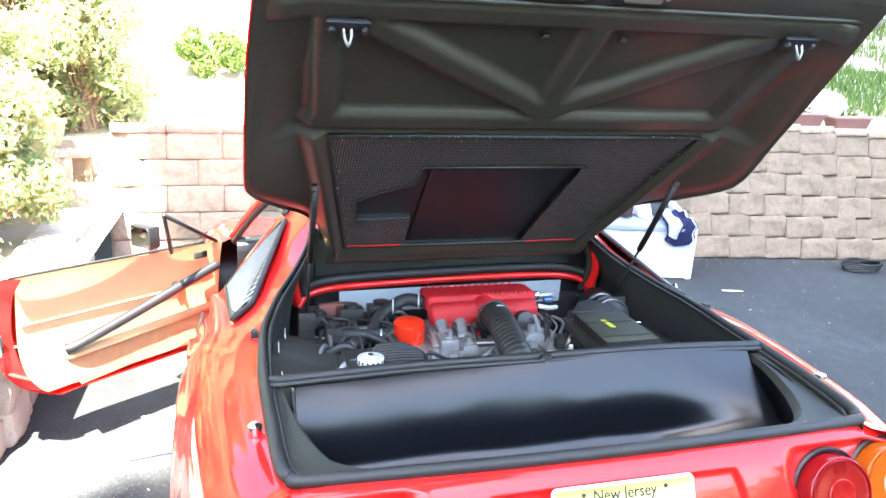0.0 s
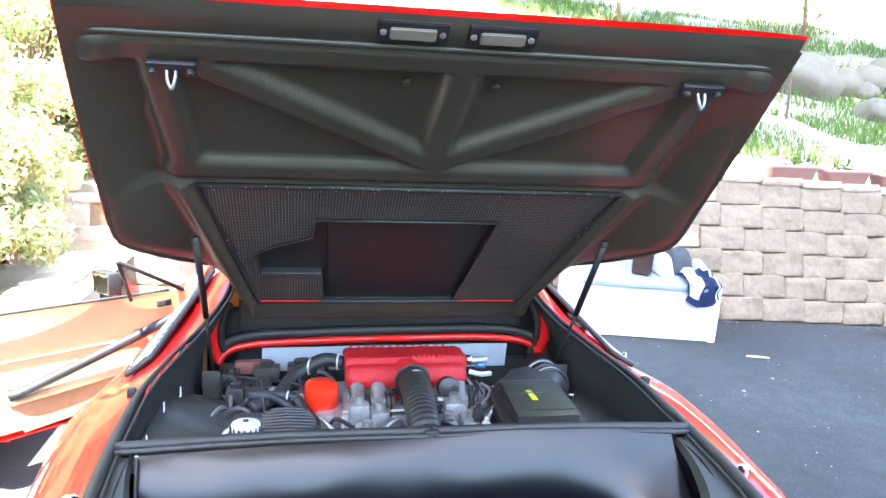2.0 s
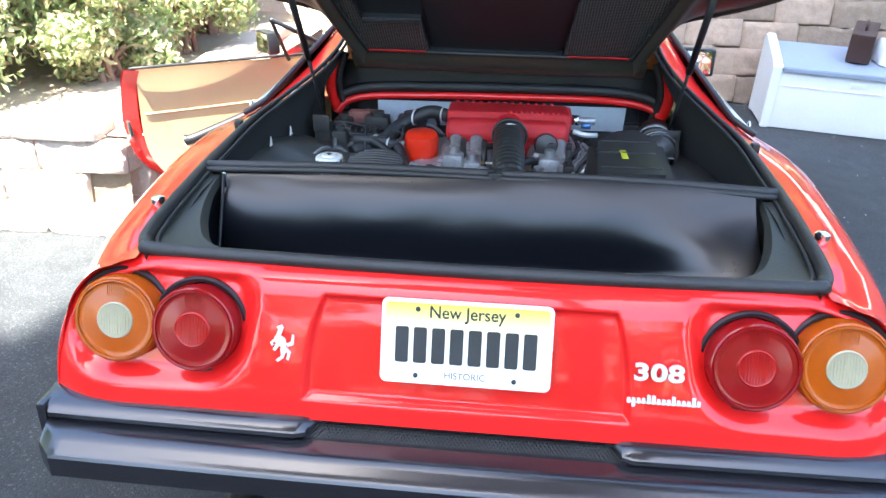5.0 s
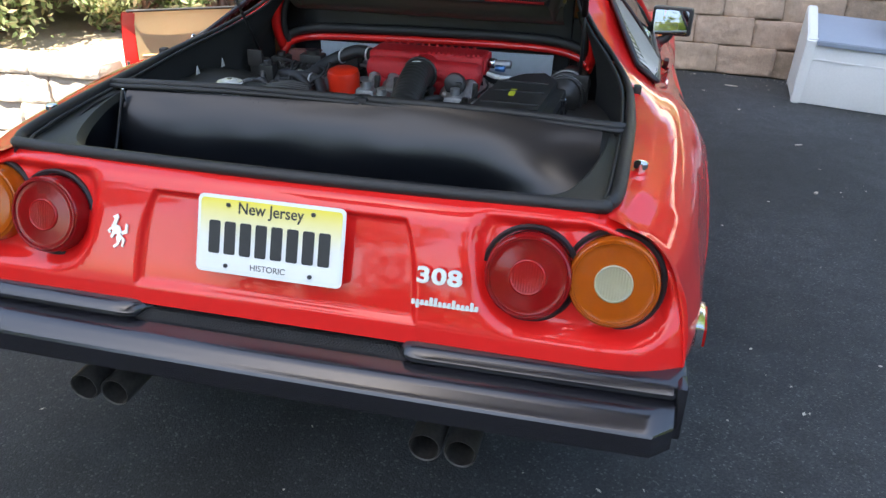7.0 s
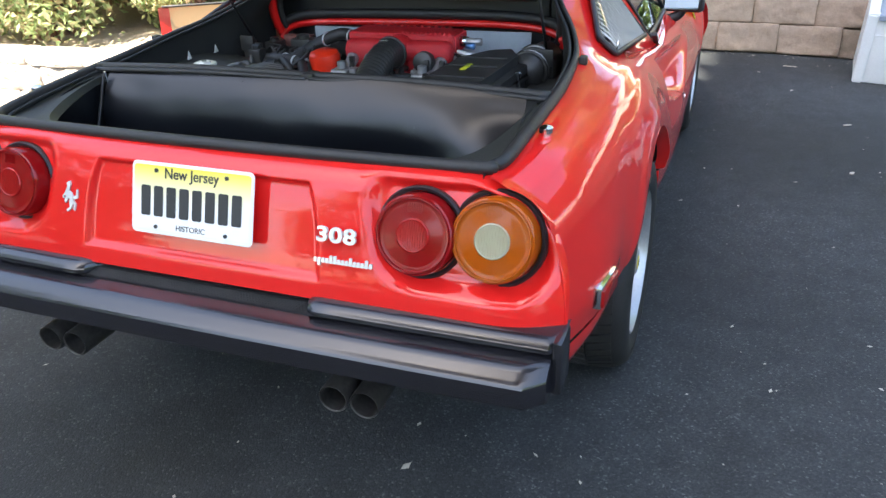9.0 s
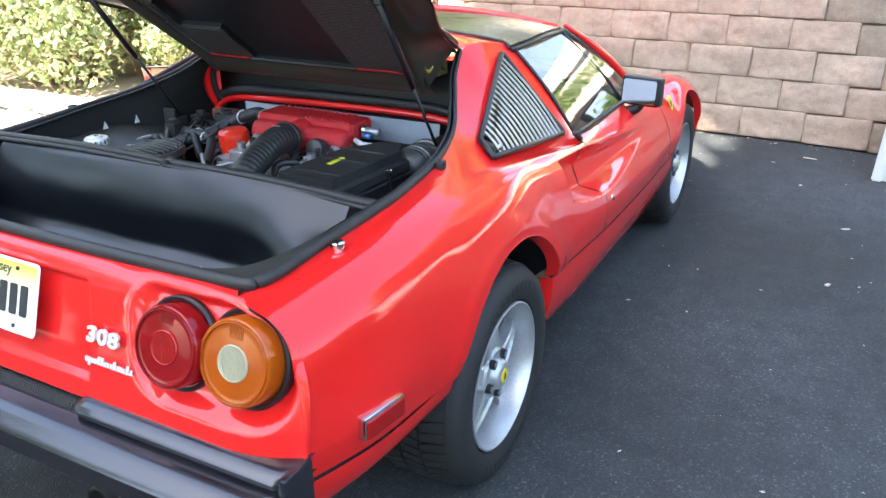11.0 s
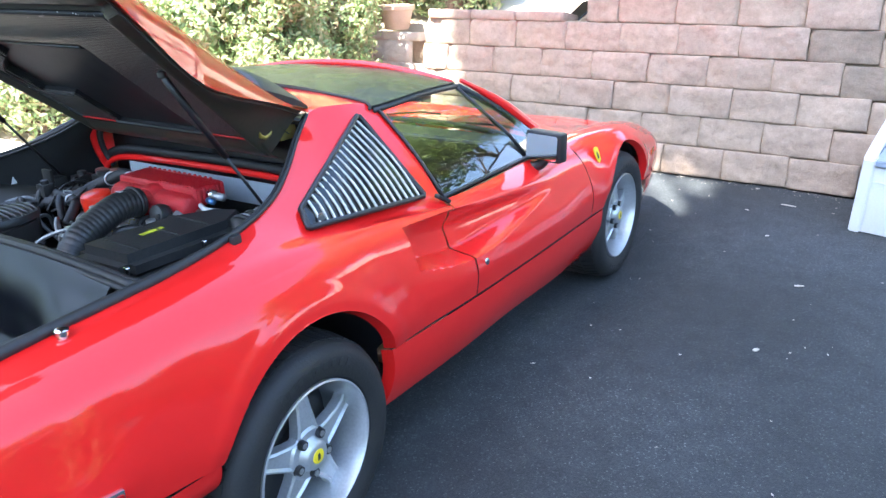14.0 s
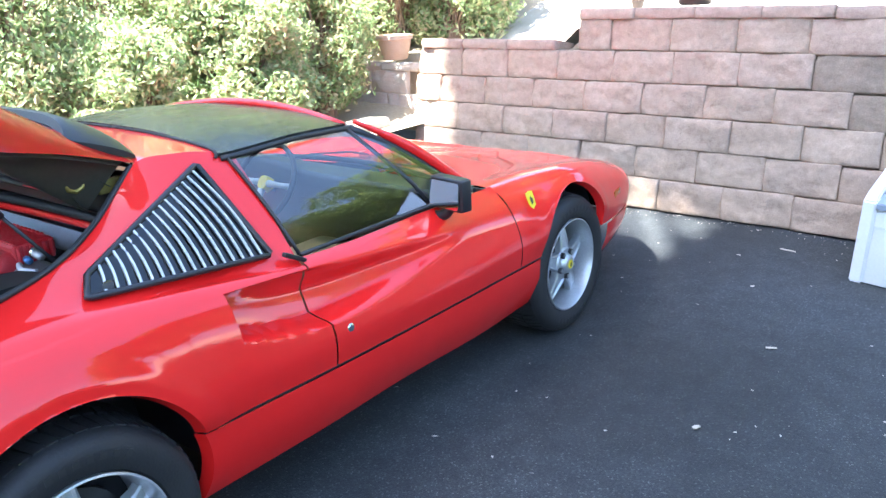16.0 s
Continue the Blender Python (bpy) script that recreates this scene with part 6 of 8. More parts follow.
# ---------------------------------------------------------------- wheels
def wheel(x_face, y, z, s, name_label):
    """A five-spoke cast wheel; built along +x with its face at x_face."""
    W = 0.215
    T = axes((x_face, y, z), (0, 1, 0), (0, 0, 1))     # z of T points out along +x
    flipm = (lambda b: b) if s == 1 else mirrored
    R = WHEEL_R
    prof = [(0.205, -0.012), (0.215, 0.004), (0.235, 0.012), (0.262, 0.014), (0.285, 0.008), (0.298, -0.006), (0.305, -0.020), (R - 0.008, -0.036), (R - 0.008, -0.204), (0.302, -0.222), (0.280, -0.232), (0.215, -0.225), (0.203, -0.210)]
    tyre_bm = lathe(prof, 72, T)
    flat_z = 0.0015 if y < 1 else -0.0295
    for v in tyre_bm.verts:
        v.co.z = max(v.co.z, flat_z)
    tyre = part("tyre", flipm(tyre_bm), TYRE, car, "wide low-profile black tyre" + name_label)
    tb = bmesh.new()
    for k in range(60):
        a = k / 60 * math.tau
        for off, z0, z1, tw in ((0.0, -0.026, -0.090, 0.05), (0.03, -0.098, -0.150, -0.03), (0.015, -0.158, -0.212, 0.05)):
            p = []
            for da, z in ((0.0, z0), (0.075, z0), (0.075 + tw, z1), (tw, z1)):
                aa = a + da + off
                rr = R + 0.001 if z0 != -0.026 or z != z0 else R - 0.006
                p.append(T @ Vector((rr * math.cos(aa), rr * math.sin(aa), z)))
            q = [T @ Vector(((R - 0.012) * math.cos(math.atan2((T.inverted() @ v).y, (T.inverted() @ v).x)), (R - 0.012) * math.sin(math.atan2((T.inverted() @ v).y, (T.inverted() @ v).x)), (T.inverted() @ v).z)) for v in p]
            up, dn = [tb.verts.new(v) for v in p], [tb.verts.new(v) for v in q]
            tb.faces.new(up)
            for i in range(4):
                tb.faces.new((up[i], dn[i], dn[(i + 1) % 4], up[(i + 1) % 4]))
    for v in tb.verts:
        v.co.z = max(v.co.z, flat_z)
    bmesh.ops.recalc_face_normals(tb, faces=tb.faces[:])
    part("tread", flipm(tb), TYRE, tyre)
    for k in range(2):
        letters = bmesh.new()
        for j in range(9):
            a = radians(60 + k * 180 + j * 7.0)
            own = box(0.018, 0.016, 0.002, (0, 0, 0.0), 0.0)
            own.transform(T @ Matrix.Rotation(a, 4, "Z") @ Matrix.Translation((0.256, 0, 0.0135)))
            joined(letters, own)
        part("sidewall_lettering", flipm(letters), RUBBER, tyre)
    rim = [(0.207, -0.008), (0.208, 0.004), (0.203, 0.006), (0.199, 0.000), (0.196, -0.030), (0.186, -0.060), (0.184, -0.18), (0.205, -0.205)]
    rimo = part("rim", flipm(lathe(rim, 64, T)), WHEEL_ALLOY, car, "silver five-spoke cast alloy wheel")
    sp = bmesh.new()
    for k in range(5):
        a = radians(90 + 72 * k)
        rows = []
        for r, half, z in ((0.048, 0.042, -0.026), (0.085, 0.034, -0.028), (0.130, 0.026, -0.034), (0.165, 0.023, -0.041), (0.192, 0.027, -0.050)):
            ring = []
            for xx, zz in ((-half, z - 0.034), (-half, z - 0.005), (-half + 0.006, z), (-half + 0.013, z - 0.007), (half - 0.013, z - 0.007), (half - 0.006, z), (half, z - 0.005), (half, z - 0.034)):
                ring.append(sp.verts.new(T @ Matrix.Rotation(a, 4, "Z") @ Vector((r, xx, zz))))
            rows.append(ring)
        for r0, r1 in zip(rows, rows[1:]):
            for i in range(7):
                sp.faces.new((r0[i], r0[i + 1], r1[i + 1], r1[i]))
    bmesh.ops.recalc_face_normals(sp, faces=sp.faces[:])
    lathe([(0.0, -0.06), (0.072, -0.06), (0.074, -0.034), (0.068, -0.027), (0.050, -0.026), (0.045, -0.022), (0.040, -0.008), (0.034, -0.003), (0.024, -0.002), (0, -0.002)], 40, T, bm=sp)
    part("spokes", flipm(sp), WHEEL_ALLOY, rimo)
    part("hub_badge", flipm(lathe([(0.0, 0.000), (0.0195, -0.0005), (0.0215, -0.003)], 28, T)), YELLOW, rimo, "round yellow hub badge")
    dot = slab([(-0.006, -0.011), (0.004, -0.010), (0.006, 0.002), (0.002, 0.012), (-0.005, 0.008)], 0.001, T @ Matrix.Translation((0, 0, 0.0014)) @ Matrix.Scale(0.9, 4))
    part("badge_mark", flipm(dot), PLATE_INK, rimo)
    for k in range(5):
        a = radians(90 + 36 + 72 * k)
        hole = lathe([(0.0, -0.014), (0.013, -0.014), (0.014, -0.0275), (0.0165, -0.0275)], 16, T @ Matrix.Translation((0.057 * math.cos(a), 0.057 * math.sin(a), 0)))
        part("bolt_socket", flipm(hole), BLACK_TRIM, rimo)
        part("wheel_bolt", flipm(lathe([(0, -0.012), (0.009, -0.012), (0.009, -0.022)], 6, T @ Matrix.Translation((0.057 * math.cos(a), 0.057 * math.sin(a), 0)))), ALLOY, rimo)
    disc = lathe([(0.0, -0.075), (0.06, -0.075), (0.06, -0.09), (0.140, -0.09), (0.140, -0.11), (0.0, -0.11)], 40, T)
    part("brake_disc", flipm(disc), MESH_BLACK, car, "dull steel brake disc")
    part("wheel_back", flipm(lathe([(0.0, -0.14), (0.184, -0.14), (0.184, -0.145), (0, -0.145)], 32, T)), BLACK_TRIM, car)


for s in (1, -1):
    wheel(0.859, 0.004, 0.298, s, "")
    wheel(0.843, 2.270, 0.286, s, "")


# ---------------------------------------------------------------- tail details
def on_tail(x, z, out=0.0):
    t = (z - 0.552) / 0.264
    return axes((x, tail_y(x, z) - out, z), (1, 0, 0), (0, 0.32, 1))


PLATE_YELLOW = surface("plate_yellow", (0.80, 0.70, 0.10), (0.80, 0.70, 0.16), 6, 60, 0.4)
py_n, py_l = PLATE_YELLOW.node_tree.nodes, PLATE_YELLOW.node_tree.links
grad_tc, grad_sep, grad_map, grad_mix = py_n.new("ShaderNodeTexCoord"), py_n.new("ShaderNodeSeparateXYZ"), py_n.new("ShaderNodeMapRange"), py_n.new("ShaderNodeMix")
grad_mix.data_type = "RGBA"
py_l.new(grad_tc.outputs["Generated"], grad_sep.inputs[0])
py_l.new(grad_sep.outputs["Z"], grad_map.inputs["Value"])
grad_map.inputs["From Min"].default_value, grad_map.inputs["From Max"].default_value = 0.38, 1.0
py_l.new(grad_map.outputs[0], grad_mix.inputs["Factor"])
grad_mix.inputs["A"].default_value, grad_mix.inputs["B"].default_value = (0.80, 0.80, 0.77, 1), (0.82, 0.68, 0.05, 1)
py_l.new(grad_mix.outputs["Result"], py_n["Principled BSDF"].inputs["Base Color"])
bm = slab(rounded(0.296, 0.140, 0.008), 0.0006, PL @ Matrix.Translation((0, 0.001, 0.0112)))
part("plate_face", bm, PLATE_YELLOW, plate, "plate face shading from yellow to white")
lettering("New Jersey", 0.032, PL @ Matrix.Translation((0, 0.055, 0.0116)), PLATE_INK, "plate_name", plate, 0.0004, 1.0, 0.92, 0.0004)
lettering("HISTORIC", 0.017, PL @ Matrix.Translation((0, -0.060, 0.0116)), PLATE_INK, "plate_word", plate, 0.0004)
for k in range(8):
    x = -0.116 + k * 0.033
    part("plate_bar", slab(rounded(0.024, 0.066, 0.004, 3), 0.0006, PL @ Matrix.Translation((x, -0.006, 0.0124))), PLATE_INK, plate)
for x, y in ((-0.089, 0.060), (0.089, 0.060), (-0.089, -0.062), (0.089, -0.062)):
    part("plate_bolt", lathe([(0.0045, 0), (0.0045, 0.003), (0, 0.004)], 12, PL @ Matrix.Translation((x, y, 0.011))), PLATE_INK, plate)
lettering("308", 0.042, on_tail(0.344, 0.690, 0.013), BADGE, "model_badge", car, 0.003, 1.06, 1.36, 0.0014)
for k in range(15):
    tall = 0.013 + 0.008 * (k in (1, 4, 5, 9, 13))
    part("script_bar", slab(rounded(0.0066, tall * 0.8, 0.002, 3), 0.003, on_tail(0.296 + k * 0.0088, 0.637 + 0.003 * (k in (4, 5, 9, 13)) - 0.003 * (k == 1), 0.006)), BADGE, car)
part("script_bar", slab(rounded(0.126, 0.003, 0.0012, 2), 0.003, on_tail(0.358, 0.634, 0.005)), BADGE, car)
tail_badge = slab([(-0.014, 0.012), (-0.006, 0.016), (0.006, 0.010), (0.010, -0.002), (0.004, -0.010), (-0.008, -0.004), (-0.013, 0.002)], 0.004, on_tail(-0.343, 0.693, 0.005), 0.001)
for pts in ([(-0.012, 0.010), (-0.002, 0.014), (0.004, 0.030), (0.000, 0.036), (-0.010, 0.030), (-0.006, 0.026)],
            [(-0.014, 0.008), (-0.022, 0.000), (-0.018, -0.006), (-0.014, -0.004), (-0.017, 0.000), (-0.010, 0.004)],
            [(-0.010, 0.000), (-0.016, -0.012), (-0.012, -0.016), (-0.005, -0.006)],
            [(0.004, -0.006), (0.010, -0.014), (0.004, -0.028), (-0.006, -0.036), (-0.010, -0.032), (0.000, -0.024), (-0.002, -0.010)],
            [(0.006, -0.004), (0.018, -0.016), (0.014, -0.032), (0.010, -0.030), (0.012, -0.018), (0.004, -0.010)],
            [(0.009, 0.000), (0.018, 0.004), (0.020, 0.018), (0.024, 0.016), (0.023, -0.002), (0.012, -0.006)]):
    slab(pts, 0.004, on_tail(-0.343, 0.693, 0.005), 0.0, tail_badge)
part("tail_badge", tail_badge, BADGE, car, "small upright chrome emblem")
for s in (1, -1):
    flipm = (lambda b: b) if s == 1 else mirrored
    mk = box(0.024, 0.128, 0.048, (0, 0, 0), 0.005)
    mk.transform(Matrix.Translation((0.848, -0.602, 0.545)) @ Matrix.Rotation(radians(-5), 4, "Z") @ Matrix.Rotation(radians(-4), 4, "X"))
    mark = part("side_marker", flipm(mk), CHROME, car, "chrome-edged red side marker lamp")
    mk = box(0.014, 0.118, 0.038, (0.008, 0, 0), 0.003)
    mk.transform(Matrix.Translation((0.850, -0.602, 0.543)) @ Matrix.Rotation(radians(-5), 4, "Z") @ Matrix.Rotation(radians(-4), 4, "X"))
    part("marker_lens", flipm(mk), LAMP_RED_MARK, mark)
    fm = box(0.014, 0.11, 0.044, (0.826, 2.752, 0.492), 0.005, turn=Matrix.Rotation(radians(12), 3, "Z"))
    part("front_marker", flipm(fm), LAMP_AMBER, car, "amber front side marker lamp")
    st = lathe([(0, -0.01), (0.011, -0.01), (0.011, 0.006), (0.015, 0.008), (0.015, 0.018), (0.010, 0.022), (0, 0.023)], 16, Matrix.Translation((0.693, -0.499, 0.828)))
    part("lid_stop", flipm(st), CHROME, car, "round bright lid striker")
    bp = box(0.020, 0.026, 0.026, (0.676, -0.022, 0.874), 0.005)
    part("rubber_buffer", flipm(bp), RUBBER, car, "black rubber lid buffer")
    sx, sz = LINES[3](1.965)
    shd = slab([(0, -0.040), (0.020, -0.022), (0.026, 0.010), (0.024, 0.034), (0.0, 0.038), (-0.024, 0.034), (-0.026, 0.010), (-0.020, -0.022)], 0.002, axes((sx + 0.010, 1.965, 0.655), (0, 1, 0), (-0.42, 0, 1)), 0.0)
    shield = part("wing_shield", flipm(shd), YELLOW, car, "yellow enamel shield badge on the front wing")
    ink = slab([(-0.008, -0.016), (0.006, -0.014), (0.010, 0.004), (0.002, 0.018), (-0.008, 0.010)], 0.001, axes((sx + 0.0115, 1.965, 0.655), (0, 1, 0), (-0.42, 0, 1)))
    part("shield_mark", flipm(ink), PLATE_INK, shield)
fb = sheet(lambda x, v: Vector((x, 3.34 - 0.16 * (abs(x) / 0.72) ** 3 + 0.03 * math.sin(v * 3.14), 0.40 - 0.16 * v)), span(-0.62, 0.62, 30), span(0, 1, 6), True)
bmesh.ops.solidify(fb, geom=fb.faces[:], thickness=0.05)
bmesh.ops.recalc_face_normals(fb, faces=fb.faces[:])
part("front_bumper", fb, BUMPER, car, "black front bumper")


# ---------------------------------------------------------------- cabin
def seat(x):
    def cushion(u, v):
        return Vector((x + 0.23 * (u * 2 - 1), 0.86 + 0.52 * v, 0.36 + 0.08 * v + 0.055 * abs(u * 2 - 1) ** 3 - 0.02 * math.sin(v * 3.1)))
    bm = sheet(cushion, span(0, 1, 14), span(0, 1, 14), False)
    bmesh.ops.solidify(bm, geom=bm.faces[:], thickness=0.14)
    bmesh.ops.recalc_face_normals(bm, faces=bm.faces[:])
    st = part("seat", bm, TAN, car, "tan leather bucket seat")

    def backrest(u, v):
        w = 0.23 - 0.05 * v
        return Vector((x + w * (u * 2 - 1), 0.90 - 0.23 * v + 0.05 * abs(u * 2 - 1) ** 3 + 0.012 * math.sin(v * 30), 0.40 + 0.60 * v))
    bm = sheet(backrest, span(0, 1, 14), span(0, 1, 30), True)
    bmesh.ops.solidify(bm, geom=bm.faces[:], thickness=0.09)
    bmesh.ops.recalc_face_normals(bm, faces=bm.faces[:])
    part("backrest", bm, TAN, st)


seat(-0.36)
seat(0.36)
part("cabin_floor", box(1.40, 1.25, 0.03, (0, 1.22, 0.235), 0.0), TAN_CARPET, car, "tan carpeted cabin floor")
tun = box(0.24, 1.10, 0.20, (0, 1.15, 0.34), 0.03)
part("centre_console", tun, TAN, car, "tan leather centre console")
dash = sheet(lambda x, v: Vector((x, 1.60 + 0.17 * smoothstep(0.3, 1, v) - 0.02 * math.sin(v * 2), 0.50 + 0.25 * smoothstep(0, 0.45, v) + 0.035 * math.exp(-((x + 0.36) / 0.2) ** 2) * math.sin(math.pi * v))), span(-0.70, 0.70, 30), span(0, 1, 16), True)
part("dashboard", dash, BLACK_TRIM, car, "black dashboard with a hooded binnacle")
WC, WN = Vector((-0.295, 1.545, 0.690)), Vector((0, -0.85, 0.53)).normalized()
WX, WY = Vector((1, 0, 0)), WN.cross(Vector((1, 0, 0)))
wheel_rim = part("steering_wheel", tube([WC + 0.18 * (WX * math.cos(a) + WY * math.sin(a)) for a in span(0, math.tau, 40)][:-1], 0.013, 10, closed=True), BLACK_TRIM, car, "thin-rimmed three-spoke steering wheel")
for a in (0, 180, 270 if WY.z > 0 else 90):
    d = WX * math.cos(radians(a)) + WY * math.sin(radians(a))
    part("spoke", tube([WC + d * 0.03, WC + d * 0.10, WC + d * 0.172], [0.017, 0.012, 0.016], 8), BRIGHT, wheel_rim)
part("horn_push", lathe([(0, 0.012), (0.030, 0.010), (0.034, 0), (0.034, -0.03)], 20, Matrix.Translation(WC) @ WN.to_track_quat("Z", "Y").to_matrix().to_4x4()), YELLOW, wheel_rim)
part("steering_column", tube([WC - WN * 0.02, WC - WN * 0.22], 0.025, 10), BLACK_TRIM, wheel_rim)
for s in (-1, 1):
    part("door_sill_trim", box(0.10, 1.05, 0.10, (s * 0.76, 1.30, 0.40), 0.02), BLACK_TRIM if s > 0 else RED, car)
trim = sheet(lambda y, v: Vector((0.74 - 0.01 * v, y, 0.45 + 0.29 * v)), span(0.80, 1.70, 10), span(0, 1, 5), False)
part("door_trim", trim, TAN, right_door, "tan leather door lining")
part("cabin_bulkhead", box(1.30, 0.03, 0.50, (0, 0.575, 0.56), 0.01), TAN, car)
part("front_bulkhead", box(1.35, 0.03, 0.50, (0, 1.79, 0.48), 0.01), BLACK_TRIM, car)
part("rear_mirror", box(0.20, 0.02, 0.05, (0, 1.22, 1.03), 0.008), BLACK_TRIM, car)

# left door, swung open about its front edge
HX, HY, SWING = -0.862, 1.80, -47.0


def heel(y, z):
    """How far the door's rear edge is drawn forward, towards its rounded foot."""
    t = min(max((0.56 - z) / 0.32, 0.0), 1.0)
    return max(0.0, (1.25 - y) / 0.46) * 0.21 * (1 - math.sqrt(1 - min(t, 0.995) ** 2.6))


door_bm = mirrored(side_panel(0.784, 1.816, LINES, 5, hollow=False))
HINGE = Matrix.Translation((HX, HY, 0)) @ Matrix.Rotation(radians(SWING), 4, "Z") @ Matrix.Translation((-HX, -HY, 0))
for v in door_bm.verts:
    v.co.y += heel(v.co.y, v.co.z)
door_bm.transform(HINGE)
ldoor = part("door", door_bm, RED, car, "open red door with a tan leather lining")


def in_door(bm):
    for v in bm.verts:
        v.co.y += heel(v.co.y, v.co.z)
    bm.transform(HINGE)
    return bm


def door_inner(y, v):
    x0, z0 = LINES[0](y)
    x1, z1 = LINES[5](y)
    return Vector((-(x0 - 0.095 + (x1 - 0.008 - x0 + 0.095) * v ** 2.2), y, 0.24 + (z1 + 0.006 - 0.24) * v))


lo_skin = sheet(lambda y, v: Vector((-(LINES[0](y)[0] - 0.004 - 0.05 * v * v), y, LINES[0](y)[1] - 0.01 - (LINES[0](y)[1] - 0.24) * v)), span(0.784, 1.816, 24), span(0, 1, 6), False)
part("door_lower_skin", in_door(lo_skin), RED, ldoor)
part("door_lining", in_door(sheet(door_inner, span(0.83, 1.80, 30), span(0.05, 1, 20), True)), TAN, ldoor, "tan leather door lining")
rear_face = sheet(lambda v, u: Vector((-(curve((0.24, 0.862), (0.46, 0.885), (0.58, 0.88), (0.70, 0.83), (0.765, 0.765))(0.24 + 0.525 * v) - 0.092 * u * (1 - 0.45 * v)), 0.786 + 0.045 * u, 0.24 + 0.525 * v)), span(0, 1, 30), span(0, 1, 6), False)
part("door_edge", in_door(rear_face), RED, ldoor, "red door shut face with its lock")
bot = sheet(lambda y, u: Vector((-(LINES[0](y)[0] - 0.05 - 0.05 * u), y, 0.24)), span(0.786, 1.80, 10), span(0, 1, 3), False)
part("door_bottom", in_door(bot), RED, ldoor)
part("door_latch", in_door(box(0.035, 0.012, 0.07, (-0.835, 0.790, 0.50), 0.004)), ENGINE_BLACK, ldoor, "greasy door latch")
part("lock_wheel", in_door(lathe([(0, 0), (0.014, 0), (0.014, 0.012), (0, 0.012)], 12, axes((-0.835, 0.785, 0.46), (1, 0, 0), (0, 0, 1)))), ALLOY, ldoor)
arm = spline([(-0.735, 0.99, 0.440), (-0.712, 1.04, 0.455), (-0.700, 1.30, 0.525), (-0.684, 1.60, 0.612), (-0.676, 1.72, 0.648)], 6)
part("arm_rest", in_door(tube(arm, [0.026] * 2 + [0.022] * (len(arm) - 2), 12)), BLACK_TRIM, ldoor, "sloping black arm rest and pull")
pocket = sheet(lambda y, v: Vector((-(0.735 - 0.020 * math.sin(min(1, v * 1.2) * 1.57)), y, 0.405 - 0.125 * v + 0.05 * (y - 0.9))), span(0.98, 1.72, 14), span(0, 1, 6), True)
bmesh.ops.solidify(pocket, geom=pocket.faces[:], thickness=-0.02)
bmesh.ops.recalc_face_normals(pocket, faces=pocket.faces[:])
part("door_pocket", in_door(pocket), TAN_CARPET, ldoor, "tan carpeted door pocket")
part("pocket_top", in_door(tube([(-0.735, 0.98, 0.412), (-0.728, 1.2, 0.423), (-0.720, 1.72, 0.445)], 0.019, 8)), TAN, ldoor)
part("trim_seam", in_door(tube([door_inner(y, 0.62) + Vector((0.002, 0, 0)) for y in span(0.85, 1.6, 12)], 0.004, 6)), TAN, ldoor)
part("speaker_knob", in_door(lathe([(0, 0), (0.018, 0), (0.016, 0.012), (0, 0.014)], 14, axes(door_inner(1.55, 0.66), (0, 1, 0), (0, 0, 1)))), BLACK_TRIM, ldoor)
part("switch_plate", in_door(box(0.012, 0.07, 0.03, (-0.712, 1.66, 0.70), 0.004)), ENGINE_BLACK, ldoor)
gp = lambda u, v: Vector((-1, 1, 1)) * 0 + Vector((-pane_at(u, v).x, pane_at(u, v).y, pane_at(u, v).z))
QA, QB, QC = Vector((-0.579, 1.362, 0.946)), Vector((-0.712, 1.500, 0.740)), Vector((-0.725, 1.765, 0.745))
ql = sheet(lambda u, v: QB.lerp(QC, u).lerp(QA, v * 0.98), span(0, 1, 4), span(0, 1, 6), False)
w = part("quarter_light", in_door(ql), GLASS, ldoor, "clear triangular quarter-light")
w.visible_shadow = False
part("quarter_light_frame", in_door(tube([QB, QB.lerp(QA, 0.5), QA], 0.009, 8)), BLACK_TRIM, ldoor, "black quarter-light frame")
part("quarter_light_frame", in_door(tube([QA, QA.lerp(QC, 0.5), QC], 0.010, 8)), BLACK_TRIM, ldoor)
part("door_top_seal", in_door(tube([gp(u, 0) + Vector((0.01, 0, 0.002)) for u in span(0, 1, 10)], 0.006, 6)), RUBBER, ldoor)
mb_ = box(0.13, 0.06, 0.10, (-0.83, 1.46, 0.805), 0.012)
lm_ = part("door_mirror", in_door(mb_), BLACK_TRIM, ldoor, "square black door mirror")
part("mirror_glass", in_door(slab(rounded(0.112, 0.084, 0.010), 0.003, axes((-0.83, 1.4285, 0.805), (1, 0, 0), (0, 0, 1)))), MIRROR, lm_)
part("mirror_stalk", in_door(tube([(-0.80, 1.46, 0.77), (-0.77, 1.46, 0.735)], 0.02, 8)), BLACK_TRIM, lm_)


